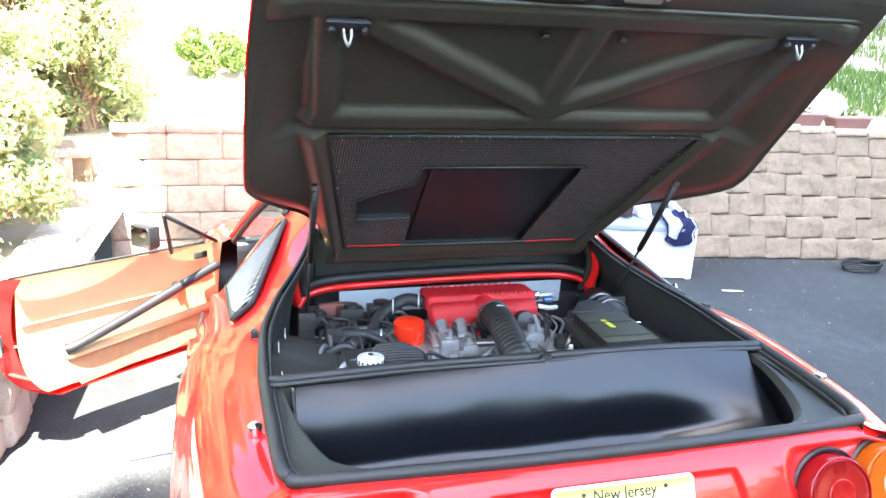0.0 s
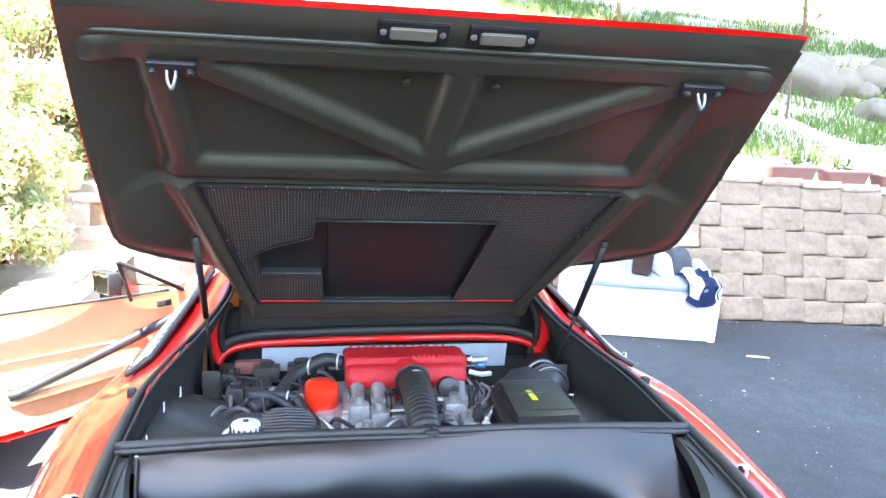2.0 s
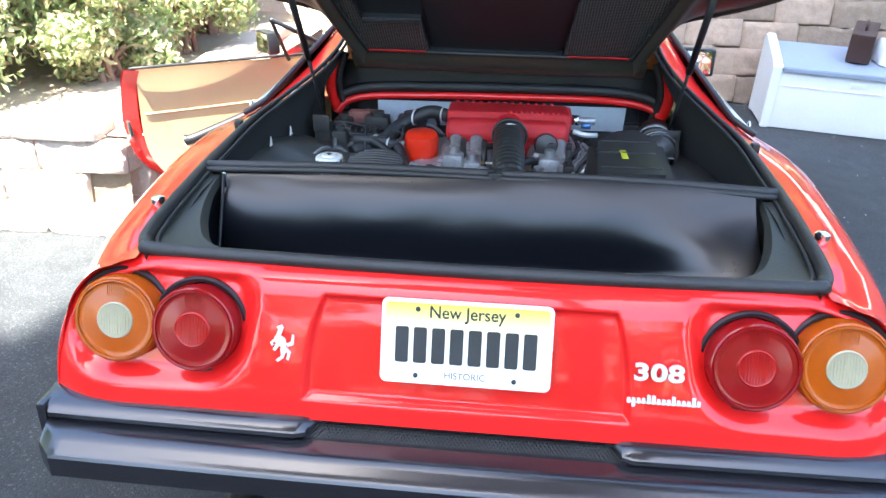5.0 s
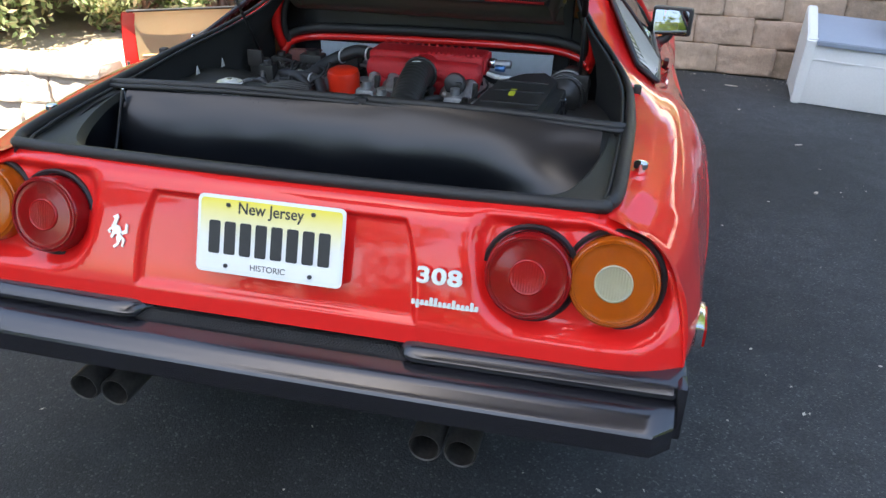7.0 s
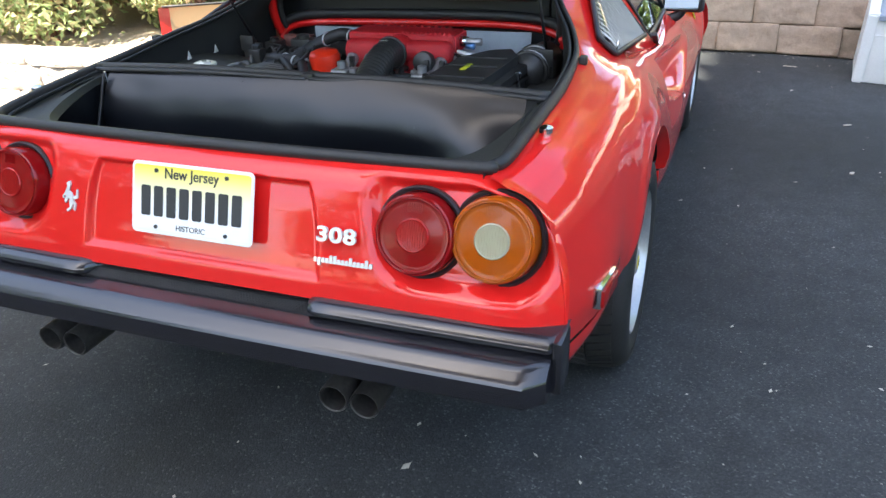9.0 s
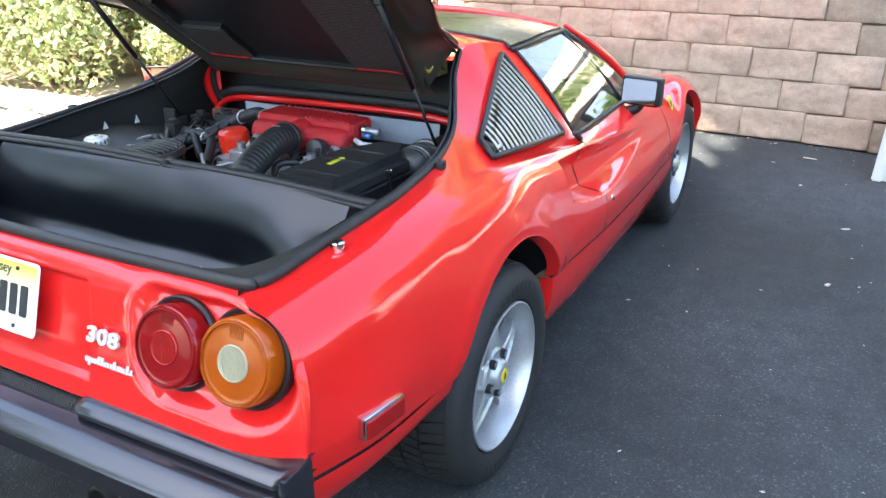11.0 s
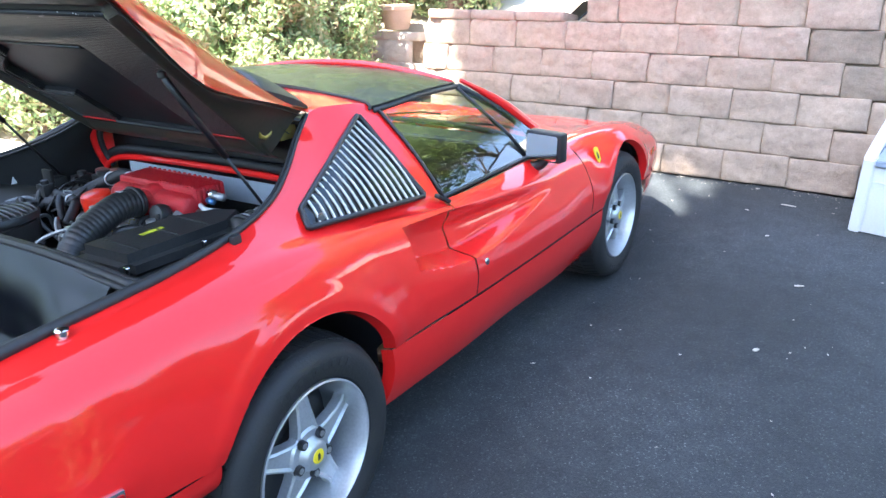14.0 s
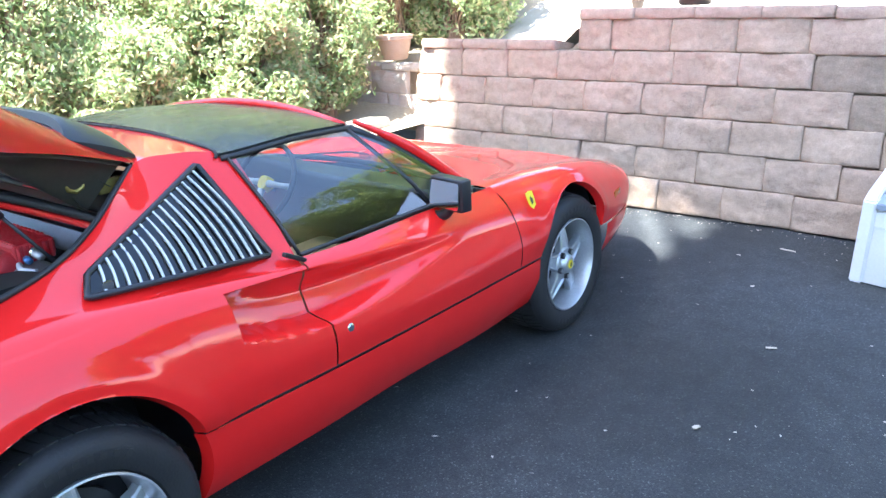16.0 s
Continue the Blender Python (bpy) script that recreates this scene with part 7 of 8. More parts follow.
# ---------------------------------------------------------------- garden
def leaf_material(name, a, b, c, through=0.35):
    """Leaves of three tones, some light passing through them."""
    m = bpy.data.materials.new(name)
    m.use_nodes = True
    n, l = m.node_tree.nodes, m.node_tree.links
    p = n["Principled BSDF"]
    geo, ramp = n.new("ShaderNodeNewGeometry"), n.new("ShaderNodeValToRGB")
    ramp.color_ramp.elements[0].color, ramp.color_ramp.elements[1].color = (*a, 1), (*c, 1)
    e = ramp.color_ramp.elements.new(0.55)
    e.color = (*b, 1)
    l.new(geo.outputs["Random Per Island"], ramp.inputs[0])
    l.new(ramp.outputs[0], p.inputs["Base Color"])
    p.inputs["Roughness"].default_value = 0.5
    tr, mix, out = n.new("ShaderNodeBsdfTranslucent"), n.new("ShaderNodeMixShader"), n["Material Output"]
    l.new(ramp.outputs[0], tr.inputs["Color"])
    mix.inputs[0].default_value = through
    l.new(p.outputs[0], mix.inputs[1])
    l.new(tr.outputs[0], mix.inputs[2])
    l.new(mix.outputs[0], out.inputs[0])
    return m


LEAF_GREY = leaf_material("grey_green_leaves", (0.22, 0.32, 0.12), (0.43, 0.50, 0.26), (0.50, 0.40, 0.25), 0.5)
LEAF_GREEN = leaf_material("green_leaves", (0.07, 0.13, 0.025), (0.12, 0.20, 0.04), (0.20, 0.26, 0.06))
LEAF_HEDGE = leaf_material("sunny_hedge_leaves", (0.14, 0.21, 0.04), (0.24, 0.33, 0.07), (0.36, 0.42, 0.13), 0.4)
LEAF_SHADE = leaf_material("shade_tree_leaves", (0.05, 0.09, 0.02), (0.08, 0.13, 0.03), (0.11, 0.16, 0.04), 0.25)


def leaf_mesh(name, blobs, count, size, seed, squash=1.0, stray=0.18):
    """Many small folded leaves scattered through round clumps, denser near their skins. blobs: (x, y, z, radius)."""
    rng = np.random.default_rng(seed)
    b = np.array(blobs, float)
    weight = b[:, 3] ** 2
    pick = rng.choice(len(b), count, p=weight / weight.sum())
    d = rng.normal(size=(count, 3))
    d /= np.linalg.norm(d, axis=1)[:, None]
    r = b[pick, 3] * (rng.uniform(0.35, 1.10, count) ** 0.6 + (rng.random(count) < stray) * rng.uniform(0, 0.55, count))
    pos = b[pick, :3] + d * r[:, None] * [1, 1, squash]
    nrm = d * 0.7 + rng.normal(size=(count, 3)) * 0.7
    nrm /= np.linalg.norm(nrm, axis=1)[:, None]
    u = np.cross(nrm, rng.normal(size=(count, 3)))
    u /= np.linalg.norm(u, axis=1)[:, None]
    v = np.cross(nrm, u)
    s = size * rng.uniform(0.6, 1.35, count)[:, None]
    quad = np.stack([pos - u * s, pos + v * s * 0.42 + nrm * s * 0.15, pos + u * s, pos - v * s * 0.42 + nrm * s * 0.15], 1).reshape(-1, 3)
    me = bpy.data.meshes.new(name)
    me.from_pydata(quad.tolist(), [], np.arange(count * 4).reshape(-1, 4).tolist())
    me.update()
    return me


def shrub(x, y, z, r, h, seed, leaves, label, mat=None, size=0.045, cat="shrub", group="shrubs", clumps=26, loose=1.0):
    rnd = random.Random(seed)
    root = thing("shrub", label, cat, group, at=(0, 0, 0))
    wood = bmesh.new()
    blobs = []
    for k in range(clumps):
        a, t = rnd.uniform(0, math.tau), rnd.uniform(0.12, 1.0)
        rr = r * (0.35 + 0.65 * math.sin(math.pi * min(0.92, t * 0.8 + 0.15))) * rnd.uniform(0.35, 0.95)
        blobs.append((x + rr * math.cos(a), y + rr * math.sin(a), z + h * t, rnd.uniform(0.17, 0.40) * r * loose))
    for bx, by, bz, br in blobs:
        mid = Vector((x + (bx - x) * 0.35, y + (by - y) * 0.35, z + (bz - z) * 0.55))
        tube(spline([(x + rnd.uniform(-0.12, 0.12), y + rnd.uniform(-0.12, 0.12), z - 0.06), mid, (bx, by, bz)], 4), [0.022 - 0.0018 * i for i in range(9)], 5, bm=wood, caps=False)
    part("trunk", wood, TWIG, root)
    me = leaf_mesh("crown", blobs, leaves, size, seed)
    me.materials.append(mat or LEAF_GREY)
    crown = new("crown", me)
    crown.parent = root
    return root


BED_Z = 0.44


def garden_bed():
    def f(x, y):
        z = BED_Z + (0.90 - BED_Z) * smoothstep(4.40, 4.6, y) + 0.30 * max(0, y - 4.9) + 0.03 * noise.noise((x, y, 4))
        return (x, y, z)
    bm = sheet(f, [-60, -30, -16, *span(-10, -1.50, 30)], [1.17, *span(1.4, 8, 26), 12, 20, 40, 90], True)
    return tagged(part("garden_bed", bm, SOIL), "dry soil garden bed behind the low block border", "garden bed", kind="structure")


garden_bed()
block_wall("wall_border", "low pale block border of the garden bed, in full sun", [(-5.2, 1.05), (-3.0, 1.04), (-1.60, 1.05)], 3, 0.0, 0.145, 0.40, PALE_BLOCK, PALE_BLOCK, 0.10, 11, depth=0.2)
block_wall("wall_border_return", "low pale block border along the driveway", [(-1.60, 1.28), (-1.62, 2.4), (-1.66, 3.95)], 3, 0.0, 0.145, 0.40, PALE_BLOCK, PALE_BLOCK, 0.05, 12, depth=0.2)
block_wall("wall_terrace", "short upper terrace wall of pale blocks", [(-4.6, 4.42), (-3.0, 4.40), (-1.72, 4.36)], 2, BED_Z - 0.02, 0.19, 0.42, PALE_BLOCK, PALE_BLOCK, 0.10, 13, depth=0.2)
shrub_label = "dense grey-green shrub with brownish inner twigs, sunlit"
for k, (x, y, r, h) in enumerate([(-3.0, 1.75, 0.75, 1.5), (-3.5, 2.9, 0.95, 2.3), (-3.2, 3.75, 0.75, 1.3), (-4.2, 1.7, 0.95, 2.4), (-4.7, 3.6, 1.1, 2.9), (-4.1, 5.4, 1.1, 2.5), (-4.9, 7.0, 1.3, 2.8), (-6.0, 5.2, 1.4, 3.0), (-6.2, 2.4, 1.4, 2.9), (-7.0, 8.6, 1.6, 3.0), (-2.95, 5.7, 0.8, 2.3), (-2.9, 6.9, 0.9, 2.6), (-2.75, 3.1, 0.6, 1.6), (-2.42, 4.95, 0.62, 2.1), (-2.2, 5.5, 0.6, 1.9), (-1.88, 5.15, 0.5, 1.5), (-2.3, 3.85, 0.5, 1.5), (-2.2, 3.0, 0.45, 1.1), (-2.3, 2.2, 0.4, 0.8)]):
    shrub(x, y, BED_Z + 0.44 * (y > 4.5) + 0.30 * max(0, y - 4.9) - 0.03, r, h, 100 + k, 20000 if k < 7 or k > 9 else 9000, shrub_label, size=0.026 if k < 7 or k > 9 else 0.045, clumps=46, loose=1.05)
shrub(-0.85, 6.6, 1.42, 0.42, 0.40, 121, 2600, "low bright green shrub on the gravel bank", LEAF_GREEN, 0.035, clumps=12)
shrub(-2.75, 2.55, BED_Z, 0.30, 0.45, 122, 1200, "small leafy green plant in the bed", LEAF_GREEN, 0.05, clumps=8)


def sapling(x, y, z, h, seed, leafy):
    """A thin young tree with bare forking limbs."""
    rnd = random.Random(seed)
    root = thing("young_tree", "thin young tree with forking bare branches", "tree", "young trees")
    wood, blobs = bmesh.new(), []

    def limb(p, d, ln, rad, depth):
        q = p + d * ln
        bend = p.lerp(q, 0.5) + Vector((rnd.uniform(-1, 1), rnd.uniform(-1, 1), 0)) * ln * 0.08
        tube(spline([p, bend, q], 4), [rad * (1 - 0.05 * i) for i in range(9)], 6, bm=wood, caps=False)
        if depth == 0:
            blobs.append((q.x, q.y, q.z, ln * 0.5))
            return
        for k in range(rnd.choice((2, 3))):
            nd = (d + Vector((rnd.uniform(-0.7, 0.7), rnd.uniform(-0.7, 0.7), rnd.uniform(0.0, 0.4)))).normalized()
            limb(q, nd, ln * rnd.uniform(0.6, 0.8), rad * 0.6, depth - 1)
    limb(Vector((x, y, z)), Vector((0, 0, 1)), h * 0.32, 0.022, 3)
    part("trunk", wood, BARK, root)
    me = leaf_mesh("crown", blobs, leafy, 0.03, seed)
    me.materials.append(LEAF_GREEN)
    ob = new("crown", me)
    ob.parent = root


def bank_z(x, y):
    v = y - 4.5
    return (0.93 + 0.27 * min(max((x + 0.4) / 0.1, 0), 1)) + fall(x) + 0.30 * max(0, v - 0.4)


sapling(3.3, 6.4, bank_z(3.3, 6.4) - 0.05, 1.9, 7, 60)
sapling(4.6, 6.0, bank_z(4.6, 6.0) - 0.05, 1.5, 8, 40)
sapling(6.0, 7.4, bank_z(6, 7.4) - 0.05, 2.0, 9, 120)


def boulder(x, y, z, r, seed):
    bm = bmesh.new()
    bmesh.ops.create_icosphere(bm, subdivisions=3, radius=r)
    for v in bm.verts:
        n1 = noise.noise(v.co * (1.6 / r) + Vector((seed, 0, 0)))
        v.co *= 1 + 0.30 * n1 + 0.08 * noise.noise(v.co * (5 / r))
        v.co.z *= 0.72
    bm.transform(Matrix.Translation((x, y, z)) @ Matrix.Rotation(seed, 4, "Z"))
    return tagged(part("boulder", bm, ROCK), "weathered tan garden boulder on the bank", "rock", "boulders")


for k, (x, y, r) in enumerate([(7.25, 9.0, 0.60), (8.25, 9.45, 0.36), (8.95, 9.75, 0.38), (8.55, 9.25, 0.22), (9.75, 10.1, 0.50), (9.3, 9.45, 0.26), (7.7, 7.85, 0.30), (6.2, 8.7, 0.34), (10.7, 10.6, 0.5)]):
    boulder(x, y, bank_z(x, y) + r * 0.25, r, k * 1.7)


def grass_patch(name, x0, x1, y0, y1, count, seed, tall):
    rng = np.random.default_rng(seed)
    verts, faces = [], []
    for k in range(count):
        x, y = rng.uniform(x0, x1), rng.uniform(y0, y1)
        if noise.noise((x * 0.9, y * 0.9, seed)) < -0.12:
            continue
        z, a, h = bank_z(x, y) - 0.02, rng.uniform(0, 6.28), tall * rng.uniform(0.5, 1.3)
        w = 0.012
        lean = rng.uniform(-0.5, 0.5, 2) * h
        i = len(verts)
        verts += [(x - w * math.cos(a), y - w * math.sin(a), z), (x + w * math.cos(a), y + w * math.sin(a), z), (x + lean[0], y + lean[1], z + h)]
        faces.append((i, i + 1, i + 2))
    me = bpy.data.meshes.new(name)
    me.from_pydata(verts, [], faces)
    me.materials.append(LEAF_GREEN)
    return tagged(new(name, me), "tufts of sunlit green grass on the bank", "grass", kind="stuff")


grass_patch("grass", 3.6, 12, 7.6, 16, 16000, 4, 0.20)
grass_patch("grass", 0.8, 4.2, 7.0, 12, 5000, 5, 0.16)
grass_patch("grass", 2.6, 9.0, 5.6, 7.6, 9000, 6, 0.13)

# pots and planters
def pot(x, y, z, r, h, mat, label, plant=True, seed=0):
    root = thing("plant_pot", label, "plant pot", "pots")
    prof = [(0, 0), (r * 0.66, 0), (r * 0.72, 0.01), (r * 0.96, h * 0.82), (r * 1.06, h * 0.84), (r * 1.06, h), (r * 0.94, h), (r * 0.86, h * 0.5), (0, h * 0.5)]
    part("pot", lathe(prof, 32, Matrix.Translation((x, y, z))), mat, root)
    part("potting_soil", lathe([(0, h * 0.86), (r * 0.93, h * 0.85)], 20, Matrix.Translation((x, y, z))), SOIL, root)
    if plant:
        me = leaf_mesh("plant", [(x, y, z + h * 1.3, r * 0.8), (x + r * 0.3, y, z + h * 1.6, r * 0.5)], 260, 0.035, seed)
        me.materials.append(LEAF_GREEN)
        ob = new("plant", me)
        ob.parent = root
    return root


PALE_POT = surface("pale_clay", (0.50, 0.36, 0.26), (0.42, 0.29, 0.21), 9, 90, 0.85, bump=0.2)
DARK_POT = surface("dark_glazed_pot", (0.09, 0.06, 0.045), (0.05, 0.035, 0.03), 8, 60, 0.4, coat=0.3)
pot(0.53, 4.46, 1.285, 0.14, 0.19, DARK_POT, "dark brown glazed pot on the wall", True, 31)
pot(-2.06, 4.52, 0.885, 0.15, 0.20, PALE_POT, "pale terracotta pot on the terrace wall", False, 32)
pot(-0.05, 4.9, 0.99 + 0.25, 0.05, 0.07, DARK_POT, "tiny dark pot on the wall", False, 33)


def trough(x, y, z, seed):
    root = thing("planter_trough", "faded pink plastic planter trough with a seedling", "planter", "planter troughs")
    bm = bmesh.new()
    L, D, H = 0.24, 0.10, 0.13
    rows = []
    for t, k in ((0, 0.82), (0.75, 0.96), (0.76, 1.06), (1.0, 1.08)):
        rows.append([bm.verts.new((x + px * k, y + py * k, z + H * t)) for px, py in rounded(2 * L, 2 * D, 0.04, 3)])
    rows.append([bm.verts.new((x + px * 1.0, y + py * 1.0, z + H * 1.0)) for px, py in rounded(2 * L, 2 * D, 0.04, 3)])
    rows.append([bm.verts.new((x + px * 0.95, y + py * 0.95, z + H * 0.7)) for px, py in rounded(2 * L, 2 * D, 0.04, 3)])
    for a, b in zip(rows, rows[1:]):
        for i in range(len(a)):
            j = (i + 1) % len(a)
            bm.faces.new((a[i], a[j], b[j], b[i]))
    bm.faces.new(rows[0][::-1])
    bm.faces.new(rows[-1])
    part("trough", bm, PLANTER_PINK, root)
    me = leaf_mesh("seedling", [(x + 0.05, y, z + H + 0.03, 0.05), (x - 0.08, y, z + H + 0.01, 0.03)], 60, 0.03, seed)
    me.materials.append(LEAF_GREEN)
    ob = new("seedling", me)
    ob.parent = root


for k, x in enumerate((4.17, 4.72, 5.28)):
    trough(x, 4.52, 1.268 + fall(x), 40 + k)


# ---------------------------------------------------------------- storage box and what lies on it
def storage_box():
    root = thing("storage_box", "off-white plastic deck box with a grey lid", "storage box")
    p0 = Vector((1.755, 3.475, fall(1.755)))
    p1 = Vector((2.90, 3.36, fall(2.90)))
    m = Matrix.Translation(p0) @ Matrix.Rotation(math.atan2(p1.y - p0.y, p1.x - p0.x), 4, "Z") @ Matrix.Rotation(-math.asin((p1.z - p0.z) / (p1 - p0).length), 4, "Y")
    L, D, H = (p1 - p0).length, 0.52, 0.43
    bm = box(L - 0.10, D - 0.03, H, (L / 2, D / 2, H / 2 + 0.004), 0.012)
    bm.transform(m)
    body = part("body", bm, BOX_WHITE, root)
    for x in (0.032, L - 0.032):
        out = [(0.0, 0.0), (0.03, 0.0), (0.03, 0.015), (D - 0.03, 0.015), (D - 0.03, 0.0), (D, 0.0), (D, 0.54), (D - 0.05, 0.575), (0.06, 0.46), (0.0, 0.425)]
        bm = slab(out, 0.062, axes((x + 0.031, 0, 0), (0, 1, 0), (0, 0, 1)), 0.008)
        bm.transform(m)
        part("end_panel", bm, BOX_WHITE, root)
    lidb = slab([(0.0, 0.43), (0.02, 0.435), (D - 0.04, 0.525), (D - 0.04, 0.505), (0.02, 0.40), (-0.012, 0.392), (-0.014, 0.425)], L - 0.13, axes((L - 0.065, 0, 0), (0, 1, 0), (0, 0, 1)), 0.005)
    lidb.transform(m)
    lidp = part("lid", lidb, BOX_GREY, root, "grey-blue lid")
    for k in range(3):
        bm = box(0.30, 0.006, 0.010, (0.22 + k * 0.35, 0.0, 0.30), 0.002)
        bm.transform(m @ Matrix.Translation((0, 0.012, 0)))
        part("moulded_line", bm, BOX_WHITE, root)
    bm = box(0.085, 0.012, 0.03, (0.56, 0.010, 0.345), 0.004)
    bm.transform(m)
    part("latch", bm, BOX_WHITE, root)
    return m, L, D


BOX_M, BOX_L, BOX_D = storage_box()


def top_of_box(x, y):
    return 0.437 + 0.092 * (y - 0.02) / 0.44


def on_box(bm):
    bm.transform(BOX_M)
    return bm


case = thing("travel_case", "small dark brown leather case standing on the deck box", "case")
bm = box(0.15, 0.28, 0.20, (0, 0, 0.10), 0.012, 3)
bm.transform(BOX_M @ Matrix.Translation((0.59, 0.27, top_of_box(0, 0.27) + 0.012)) @ Matrix.Rotation(radians(-18), 4, "Z") @ Matrix.Rotation(radians(12), 4, "X"))
part("body", bm, BROWN_CASE, case)
bm = tube(spline([(0, -0.05, 0.20), (0, -0.045, 0.235), (0, 0.045, 0.235), (0, 0.05, 0.20)], 5), 0.008, 8)
bm.transform(BOX_M @ Matrix.Translation((0.59, 0.27, top_of_box(0, 0.27) + 0.012)) @ Matrix.Rotation(radians(-18), 4, "Z") @ Matrix.Rotation(radians(12), 4, "X"))
part("handle", bm, BROWN_CASE, case)
bm = box(0.006, 0.02, 0.05, (0.076, -0.10, 0.15), 0.002)
bm.transform(BOX_M @ Matrix.Translation((0.59, 0.27, top_of_box(0, 0.27) + 0.012)) @ Matrix.Rotation(radians(-18), 4, "Z") @ Matrix.Rotation(radians(12), 4, "X"))
part("clasp", bm, ALLOY, case)


def cloth_heap(name, label, cx, cy, rx, ry, h, mat, seed, cat="cloth"):
    def f(u, v):
        a, r = u * math.tau, v
        lump = 1 + 0.28 * noise.noise((math.cos(a) * 1.5, math.sin(a) * 1.5, seed)) * r
        x, y = cx + rx * r * lump * math.cos(a), cy + ry * r * lump * math.sin(a)
        z = h * (1 - r**4) * (1 + 0.22 * noise.noise((x * 12, y * 12, seed))) + 0.012 * noise.noise((x * 40, y * 40, seed)) * (1 - r)
        return Vector((x, y, top_of_box(x, y) + 0.004 + max(0.0, z)))
    bm = sheet(f, span(0, 1, 40), span(0.02, 1, 16), False)
    bmesh.ops.remove_doubles(bm, verts=bm.verts[:], dist=1e-4)
    bmesh.ops.recalc_face_normals(bm, faces=bm.faces[:])
    return tagged(part(name, on_box(bm), mat), label, cat)


cloth_heap("white_towel", "crumpled white cloth on the deck box", 0.76, 0.29, 0.09, 0.14, 0.12, WHITE_CLOTH, 3.0)
cloth_heap("dark_bag", "dark grey soft bag on the deck box", 0.90, 0.34, 0.13, 0.13, 0.16, DARK_CLOTH, 8.0, "bag")


def jersey():
    root = thing("sports_jersey", "navy and white jersey draped over the deck box corner", "jersey")

    def f(u, v):
        x = 0.86 + 0.27 * u + 0.03 * noise.noise((u * 3, v * 3, 1))
        s = v * 0.41
        if s < 0.24:
            y, z = 0.24 - s, top_of_box(0, 0.24 - s) + 0.024 + 0.05 * max(0, noise.noise((u * 5, v * 5, 2)) + 0.25) * smoothstep(0, 0.1, 0.24 - s + 0.1)
        else:
            y, z = -0.022 - 0.012 * math.sin(u * 14 + v * 4), 0.455 - (s - 0.24) * (0.55 + 0.5 * math.sin(u * 2.6 + 0.4))
        return Vector((x, y, z))
    bm = sheet(f, span(0, 1, 30), span(0, 1, 30), False)
    bmesh.ops.solidify(bm, geom=bm.faces[:], thickness=0.008)
    bmesh.ops.recalc_face_normals(bm, faces=bm.faces[:])
    part("cloth", on_box(bm), NAVY, root)
    st = sheet(lambda u, v: f(0.05 + 0.40 * u, 0.10 + v * 0.78) + Vector((0, -0.010, 0.010)), span(0, 1, 10), span(0, 1, 26), False)
    bmesh.ops.solidify(st, geom=st.faces[:], thickness=0.003)
    part("white_panel", on_box(st), WHITE_CLOTH, root)
    st = sheet(lambda u, v: f(0.86 + 0.06 * u, v) + Vector((0, -0.010, 0.010)), span(0, 1, 4), span(0, 1, 26), False)
    bmesh.ops.solidify(st, geom=st.faces[:], thickness=0.003)
    part("white_stripe", on_box(st), WHITE_CLOTH, root)


jersey()

# ground litter
rng = np.random.default_rng(12)
lv, lf = [], []
for k in range(1000):
    x, y = rng.uniform(-1.2, 5.5), rng.uniform(-2.2, 4.0)
    if k > 480:
        x, y = rng.uniform(-0.6, 7.5), 4.085 - abs(rng.normal(0, 0.07))
    s, a = rng.uniform(0.003, 0.010) * (2.0 if rng.random() < 0.06 else 1), rng.uniform(0, 6.28)
    i = len(lv)
    z = fall(x) + 0.006
    for q in range(4):
        r = s * (1.0 if q % 2 == 0 else rng.uniform(0.3, 0.7))
        lv.append((x + r * math.cos(a + q * 1.571), y + r * math.sin(a + q * 1.571), z + rng.uniform(0, 0.003)))
    lf.append((i, i + 1, i + 2, i + 3))
me = bpy.data.meshes.new("leaf_litter")
me.from_pydata(lv, [], lf)
LITTER = surface("dry_petals", (0.50, 0.46, 0.40), (0.36, 0.32, 0.24), 30, 200, 0.9)
me.materials.append(LITTER)
tagged(new("leaf_litter", me), "pale petals and specks scattered on the asphalt", "litter", kind="stuff")


def chip(x, y, ln, w, turn, mat, name, label, cat):
    bm = slab([(-ln / 2, -w * 0.3), (-ln * 0.2, -w / 2), (ln / 2, -w * 0.2), (ln * 0.45, w * 0.3), (0, w / 2), (-ln * 0.45, w * 0.3)], 0.004, Matrix.Translation((x, y, fall(x) + 0.008)) @ Matrix.Rotation(turn, 4, "Z"))
    return tagged(part(name, bm, mat), label, cat)


chip(3.05, 3.02, 0.17, 0.05, -0.35, LITTER, "bark_chip", "pale flake of bark on the asphalt", "bark chip")
chip(1.657, 2.505, 0.045, 0.014, 0.4, LITTER, "bark_chip", "small pale chip on the asphalt", "bark chip")
chip(1.617, 1.751, 0.03, 0.02, 1.0, LITTER, "bark_chip", "small pale chip on the asphalt", "bark chip")
chip(1.40, 3.75, 0.09, 0.016, -0.2, LITTER, "bark_chip", "thin pale chip by the wall", "bark chip")
cable = []
for k in range(70):
    a = k * 0.42
    cable.append((4.95 + (0.17 + 0.03 * math.sin(k * 0.9)) * math.cos(a), 3.72 + 0.12 * math.sin(a), fall(4.95) + 0.016 + 0.0011 * k + 0.006 * math.sin(k * 1.3)))
tagged(part("cable_coil", tube(cable, 0.012, 6), RUBBER), "coil of black cable on the asphalt by the wall", "cable")
brd = thing("painted_board", "small white board with a blue edge lying on the asphalt", "board")
bm = box(0.24, 0.30, 0.022, (-0.985, 1.27, 0.012), 0.003, turn=Matrix.Rotation(radians(12), 3, "Z"))
part("board", bm, BOX_WHITE, brd)
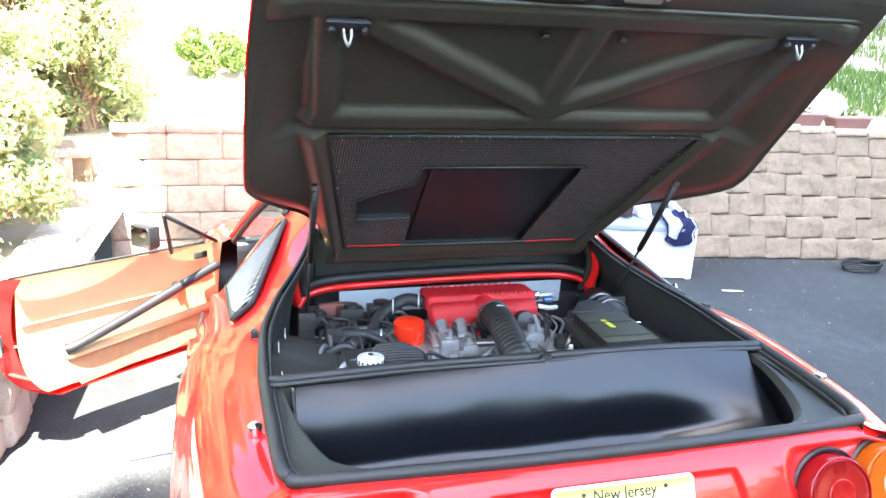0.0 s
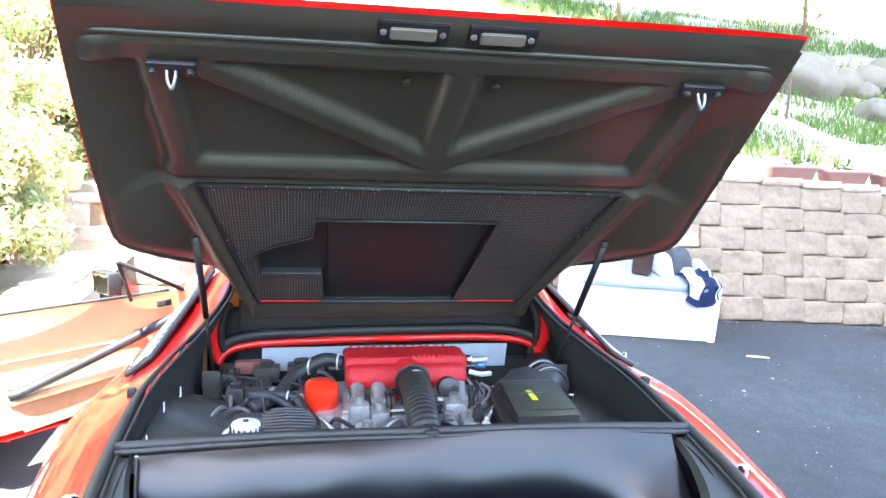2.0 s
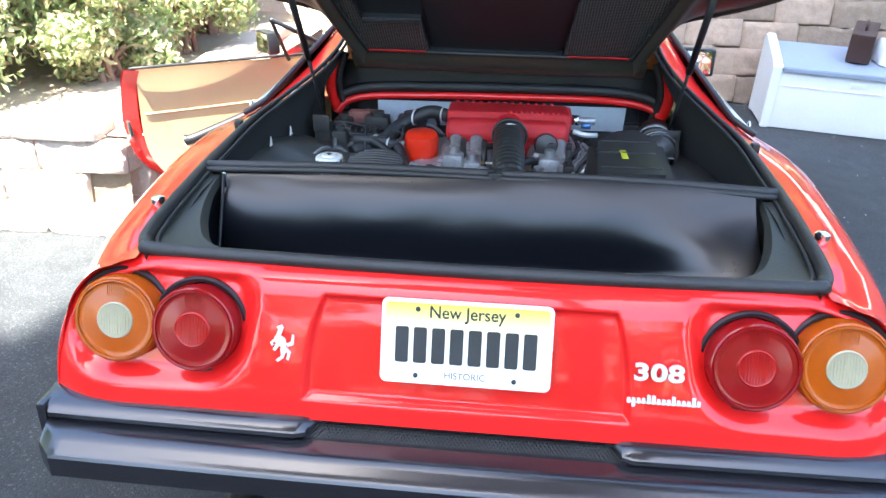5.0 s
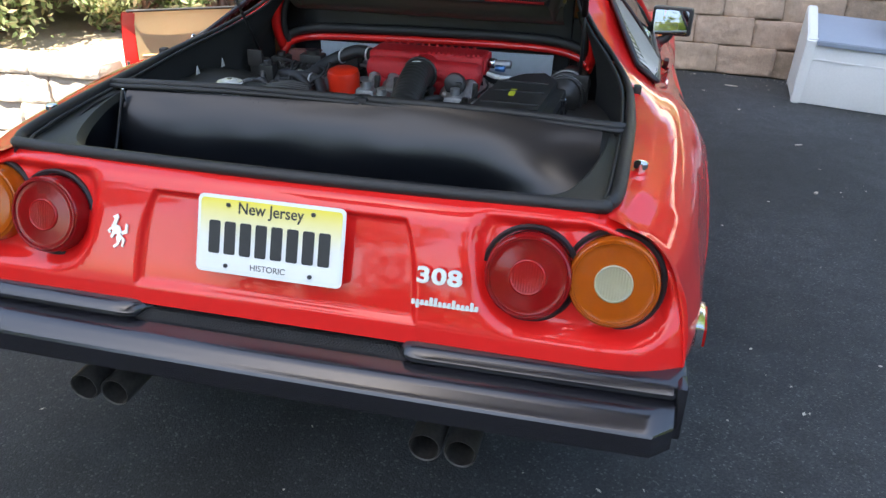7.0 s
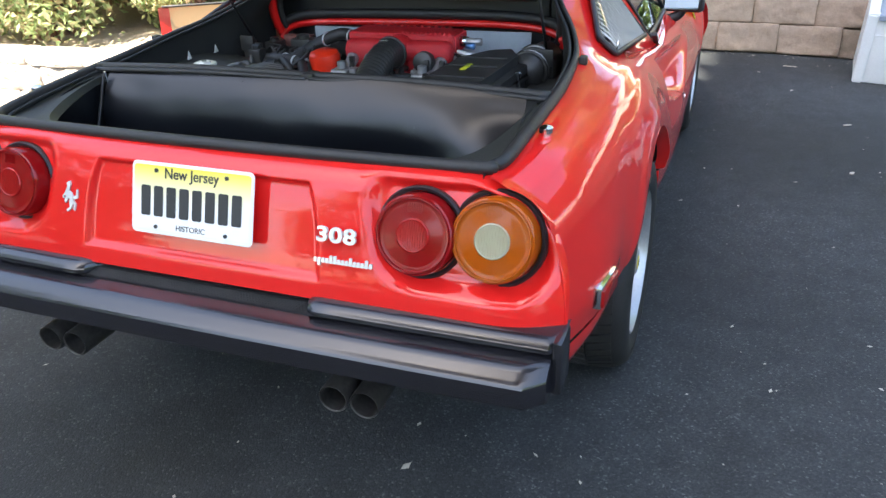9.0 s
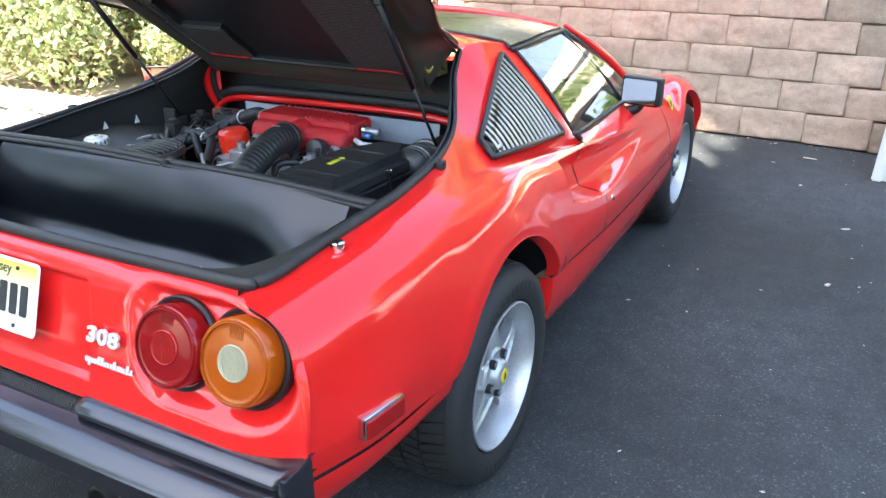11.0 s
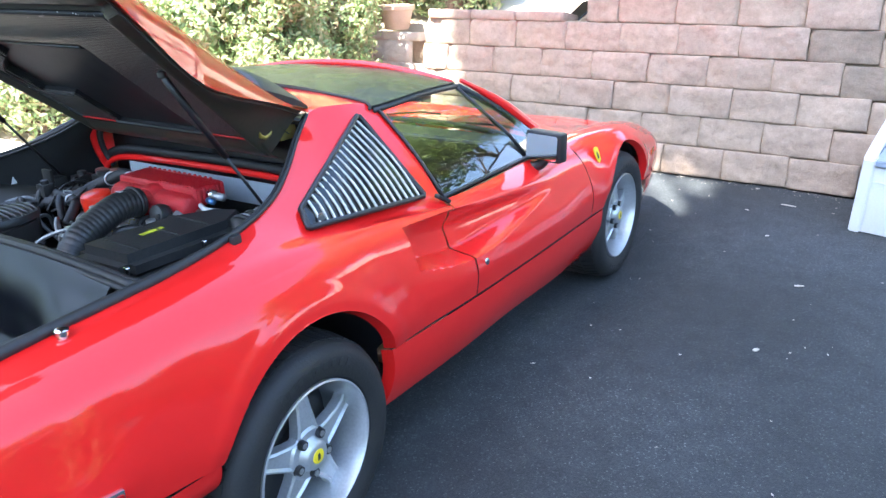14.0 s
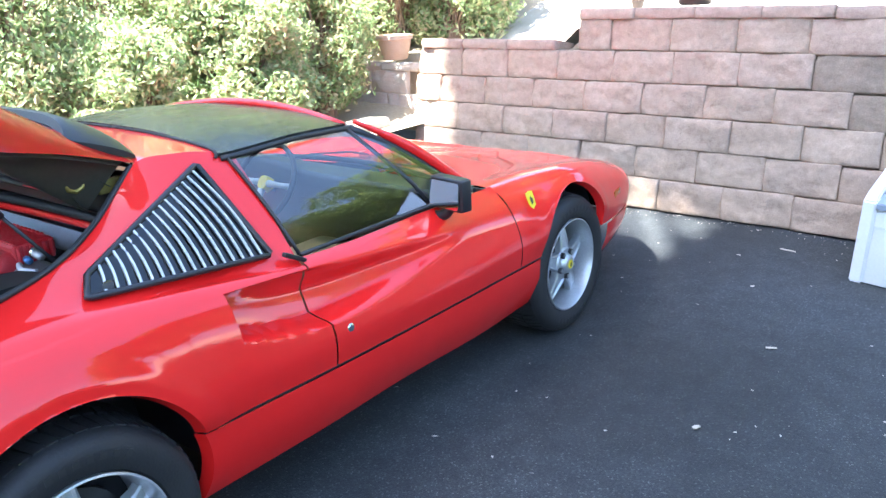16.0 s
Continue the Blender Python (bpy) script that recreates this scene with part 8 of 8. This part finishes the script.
bm = box(0.24, 0.07, 0.020, (-1.03, 1.085, 0.013), 0.003, turn=Matrix.Rotation(radians(12), 3, "Z"))
part("blue_edge", bm, BLUE_PAINT, brd)


# ---------------------------------------------------------------- trees round the driveway, with an unseen canopy added to shade it
def shade_tree(x, y, h, blobs, count, seed, size, girth=0.26):
    root = thing("shade_tree", "tall leafy tree added out of view to shade the driveway", "tree", "shade trees")
    wood = bmesh.new()
    rnd = random.Random(seed)
    tube(spline([(x, y, -0.1), (x + 0.1, y, h * 0.4), (x, y + 0.2, h)], 6), [girth * (1 - 0.038 * i) for i in range(13)], 12, bm=wood)
    for bx, by, bz, br in blobs:
        q = Vector((bx, by, bz))
        s = Vector((x, y, h * rnd.uniform(0.6, 0.95)))
        tube(spline([s, s.lerp(q, 0.5) + Vector((0, 0, 0.4)), q], 5), [girth * (0.38 - 0.027 * i) for i in range(11)], 7, bm=wood, caps=False)
    part("trunk", wood, BARK, root)
    me = leaf_mesh("crown", blobs, count, size, seed, 0.55, 0.0)
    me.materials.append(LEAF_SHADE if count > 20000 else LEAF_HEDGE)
    ob = new("crown", me)
    ob.parent = root
    return root


def canopy(x0, x1, y0, y1, z0, z1, n, r, seed, lean=0.0):
    rnd = random.Random(seed)
    return [(rnd.uniform(x0, x1) + lean * 0, rnd.uniform(y0, y1), rnd.uniform(z0, z1), r * rnd.uniform(0.7, 1.2)) for _ in range(n)]


SHIFT = Vector((SUN_DIR.x / SUN_DIR.z, SUN_DIR.y / SUN_DIR.z))


def over(gx, gy, z):
    """The place at height z whose shadow falls on (gx, gy)."""
    return (gx + SHIFT.x * z, gy + SHIFT.y * z, z)


rnd = random.Random(21)
# unseen canopy, added to block the sun: each clump placed by its shadow
shade = []
for i in range(34):
    for gy in (4.42, 4.72):
        shade.append((*over(-0.80 + i * 0.36, gy, rnd.uniform(22.0, 23.5)), rnd.uniform(0.34, 0.42)))
for i in range(6):
    for gy in (3.52, 3.84):
        shade.append((*over(1.06 + i * 0.30, gy, rnd.uniform(22.0, 23.0)), 0.30))
for j in range(16):
    gy = -6.8 + j * 0.70
    left_edge = -1.12 - 1.1 * smoothstep(0.9, -0.3, gy) + 0.62 * max(0.0, gy - 0.9) + 0.62 * (gy > 3.4) + 0.50 * (2.9 < gy < 3.1) - 4.8 * (gy < -0.3)
    for i in range(24):
        gx = left_edge + 0.85 + i * 0.70
        if gx < 7:
            shade.append((*over(gx + rnd.uniform(-0.12, 0.12) * (i > 0), gy, rnd.uniform(22.0, 23.5)), rnd.uniform(0.62, 0.80)))

# more unseen clumps, added to shade the grass and boulders on the bank
for i in range(9):
    for j in range(8):
        shade.append((*over(4.9 + i * 0.85 + rnd.uniform(-0.2, 0.2), 7.4 + j * 0.85 + rnd.uniform(-0.2, 0.2), rnd.uniform(24.0, 25.5)), rnd.uniform(0.60, 0.85)))


def lit(blob, at=(0.46, 3.74), keep=0.42):
    """Draws a clump back from the gap through which the sun reaches the nose of the car."""
    gx, gy = blob[0] - SHIFT.x * blob[2], blob[1] - SHIFT.y * blob[2]
    room = (math.hypot(gx - at[0], gy - at[1]) - keep) / 1.15
    return (*blob[:3], min(blob[3], room))


shade = [b for b in map(lit, shade) if b[3] > 0.05]
shade_tree(*over(4.5, -1.0, 20.0)[:2], 20.0, shade, 380000, 51, 0.12)
# leafy trees beyond the driveway's open sides, seen in the paint and the glass
for k, (x, y, r, h) in enumerate([(8.6, 3.2, 1.5, 2.4), (8.8, 0.9, 1.6, 2.7), (9.2, -1.5, 1.7, 2.8), (9.0, -4.4, 1.8, 2.9), (7.0, -8.0, 1.8, 2.6), (3.4, -10.5, 2.0, 3.6), (0.2, -11.2, 2.0, 4.0), (-3.4, -10.8, 2.0, 4.2), (-6.6, -3.6, 1.9, 5.4), (-6.0, -6.6, 2.0, 6.0), (-8.6, -0.8, 1.9, 5.0)]):
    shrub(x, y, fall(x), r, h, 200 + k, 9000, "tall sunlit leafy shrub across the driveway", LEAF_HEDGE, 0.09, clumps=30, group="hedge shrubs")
for k, (x, y) in enumerate([(1.5, 14.0), (6.0, 13.5), (9.2, 12.0), (12.2, 9.8), (15.0, 15.0), (-2.5, 14.0), (-6.0, 12.5), (-9.5, 10.5)]):
    rnd = random.Random(300 + k)
    z = bank_z(x, y)
    blobs = [(x + rnd.uniform(-2.2, 2.2), y + rnd.uniform(-1.6, 1.6), z + rnd.uniform(2.2, 6.4), rnd.uniform(0.7, 1.2)) for _ in range(40)]
    root = shade_tree(x, y, z + 3.4, blobs, 16000, 310 + k, 0.11, 0.06)
    tagged(root, "tall sunlit broadleaf tree high on the bank", group="bank trees")
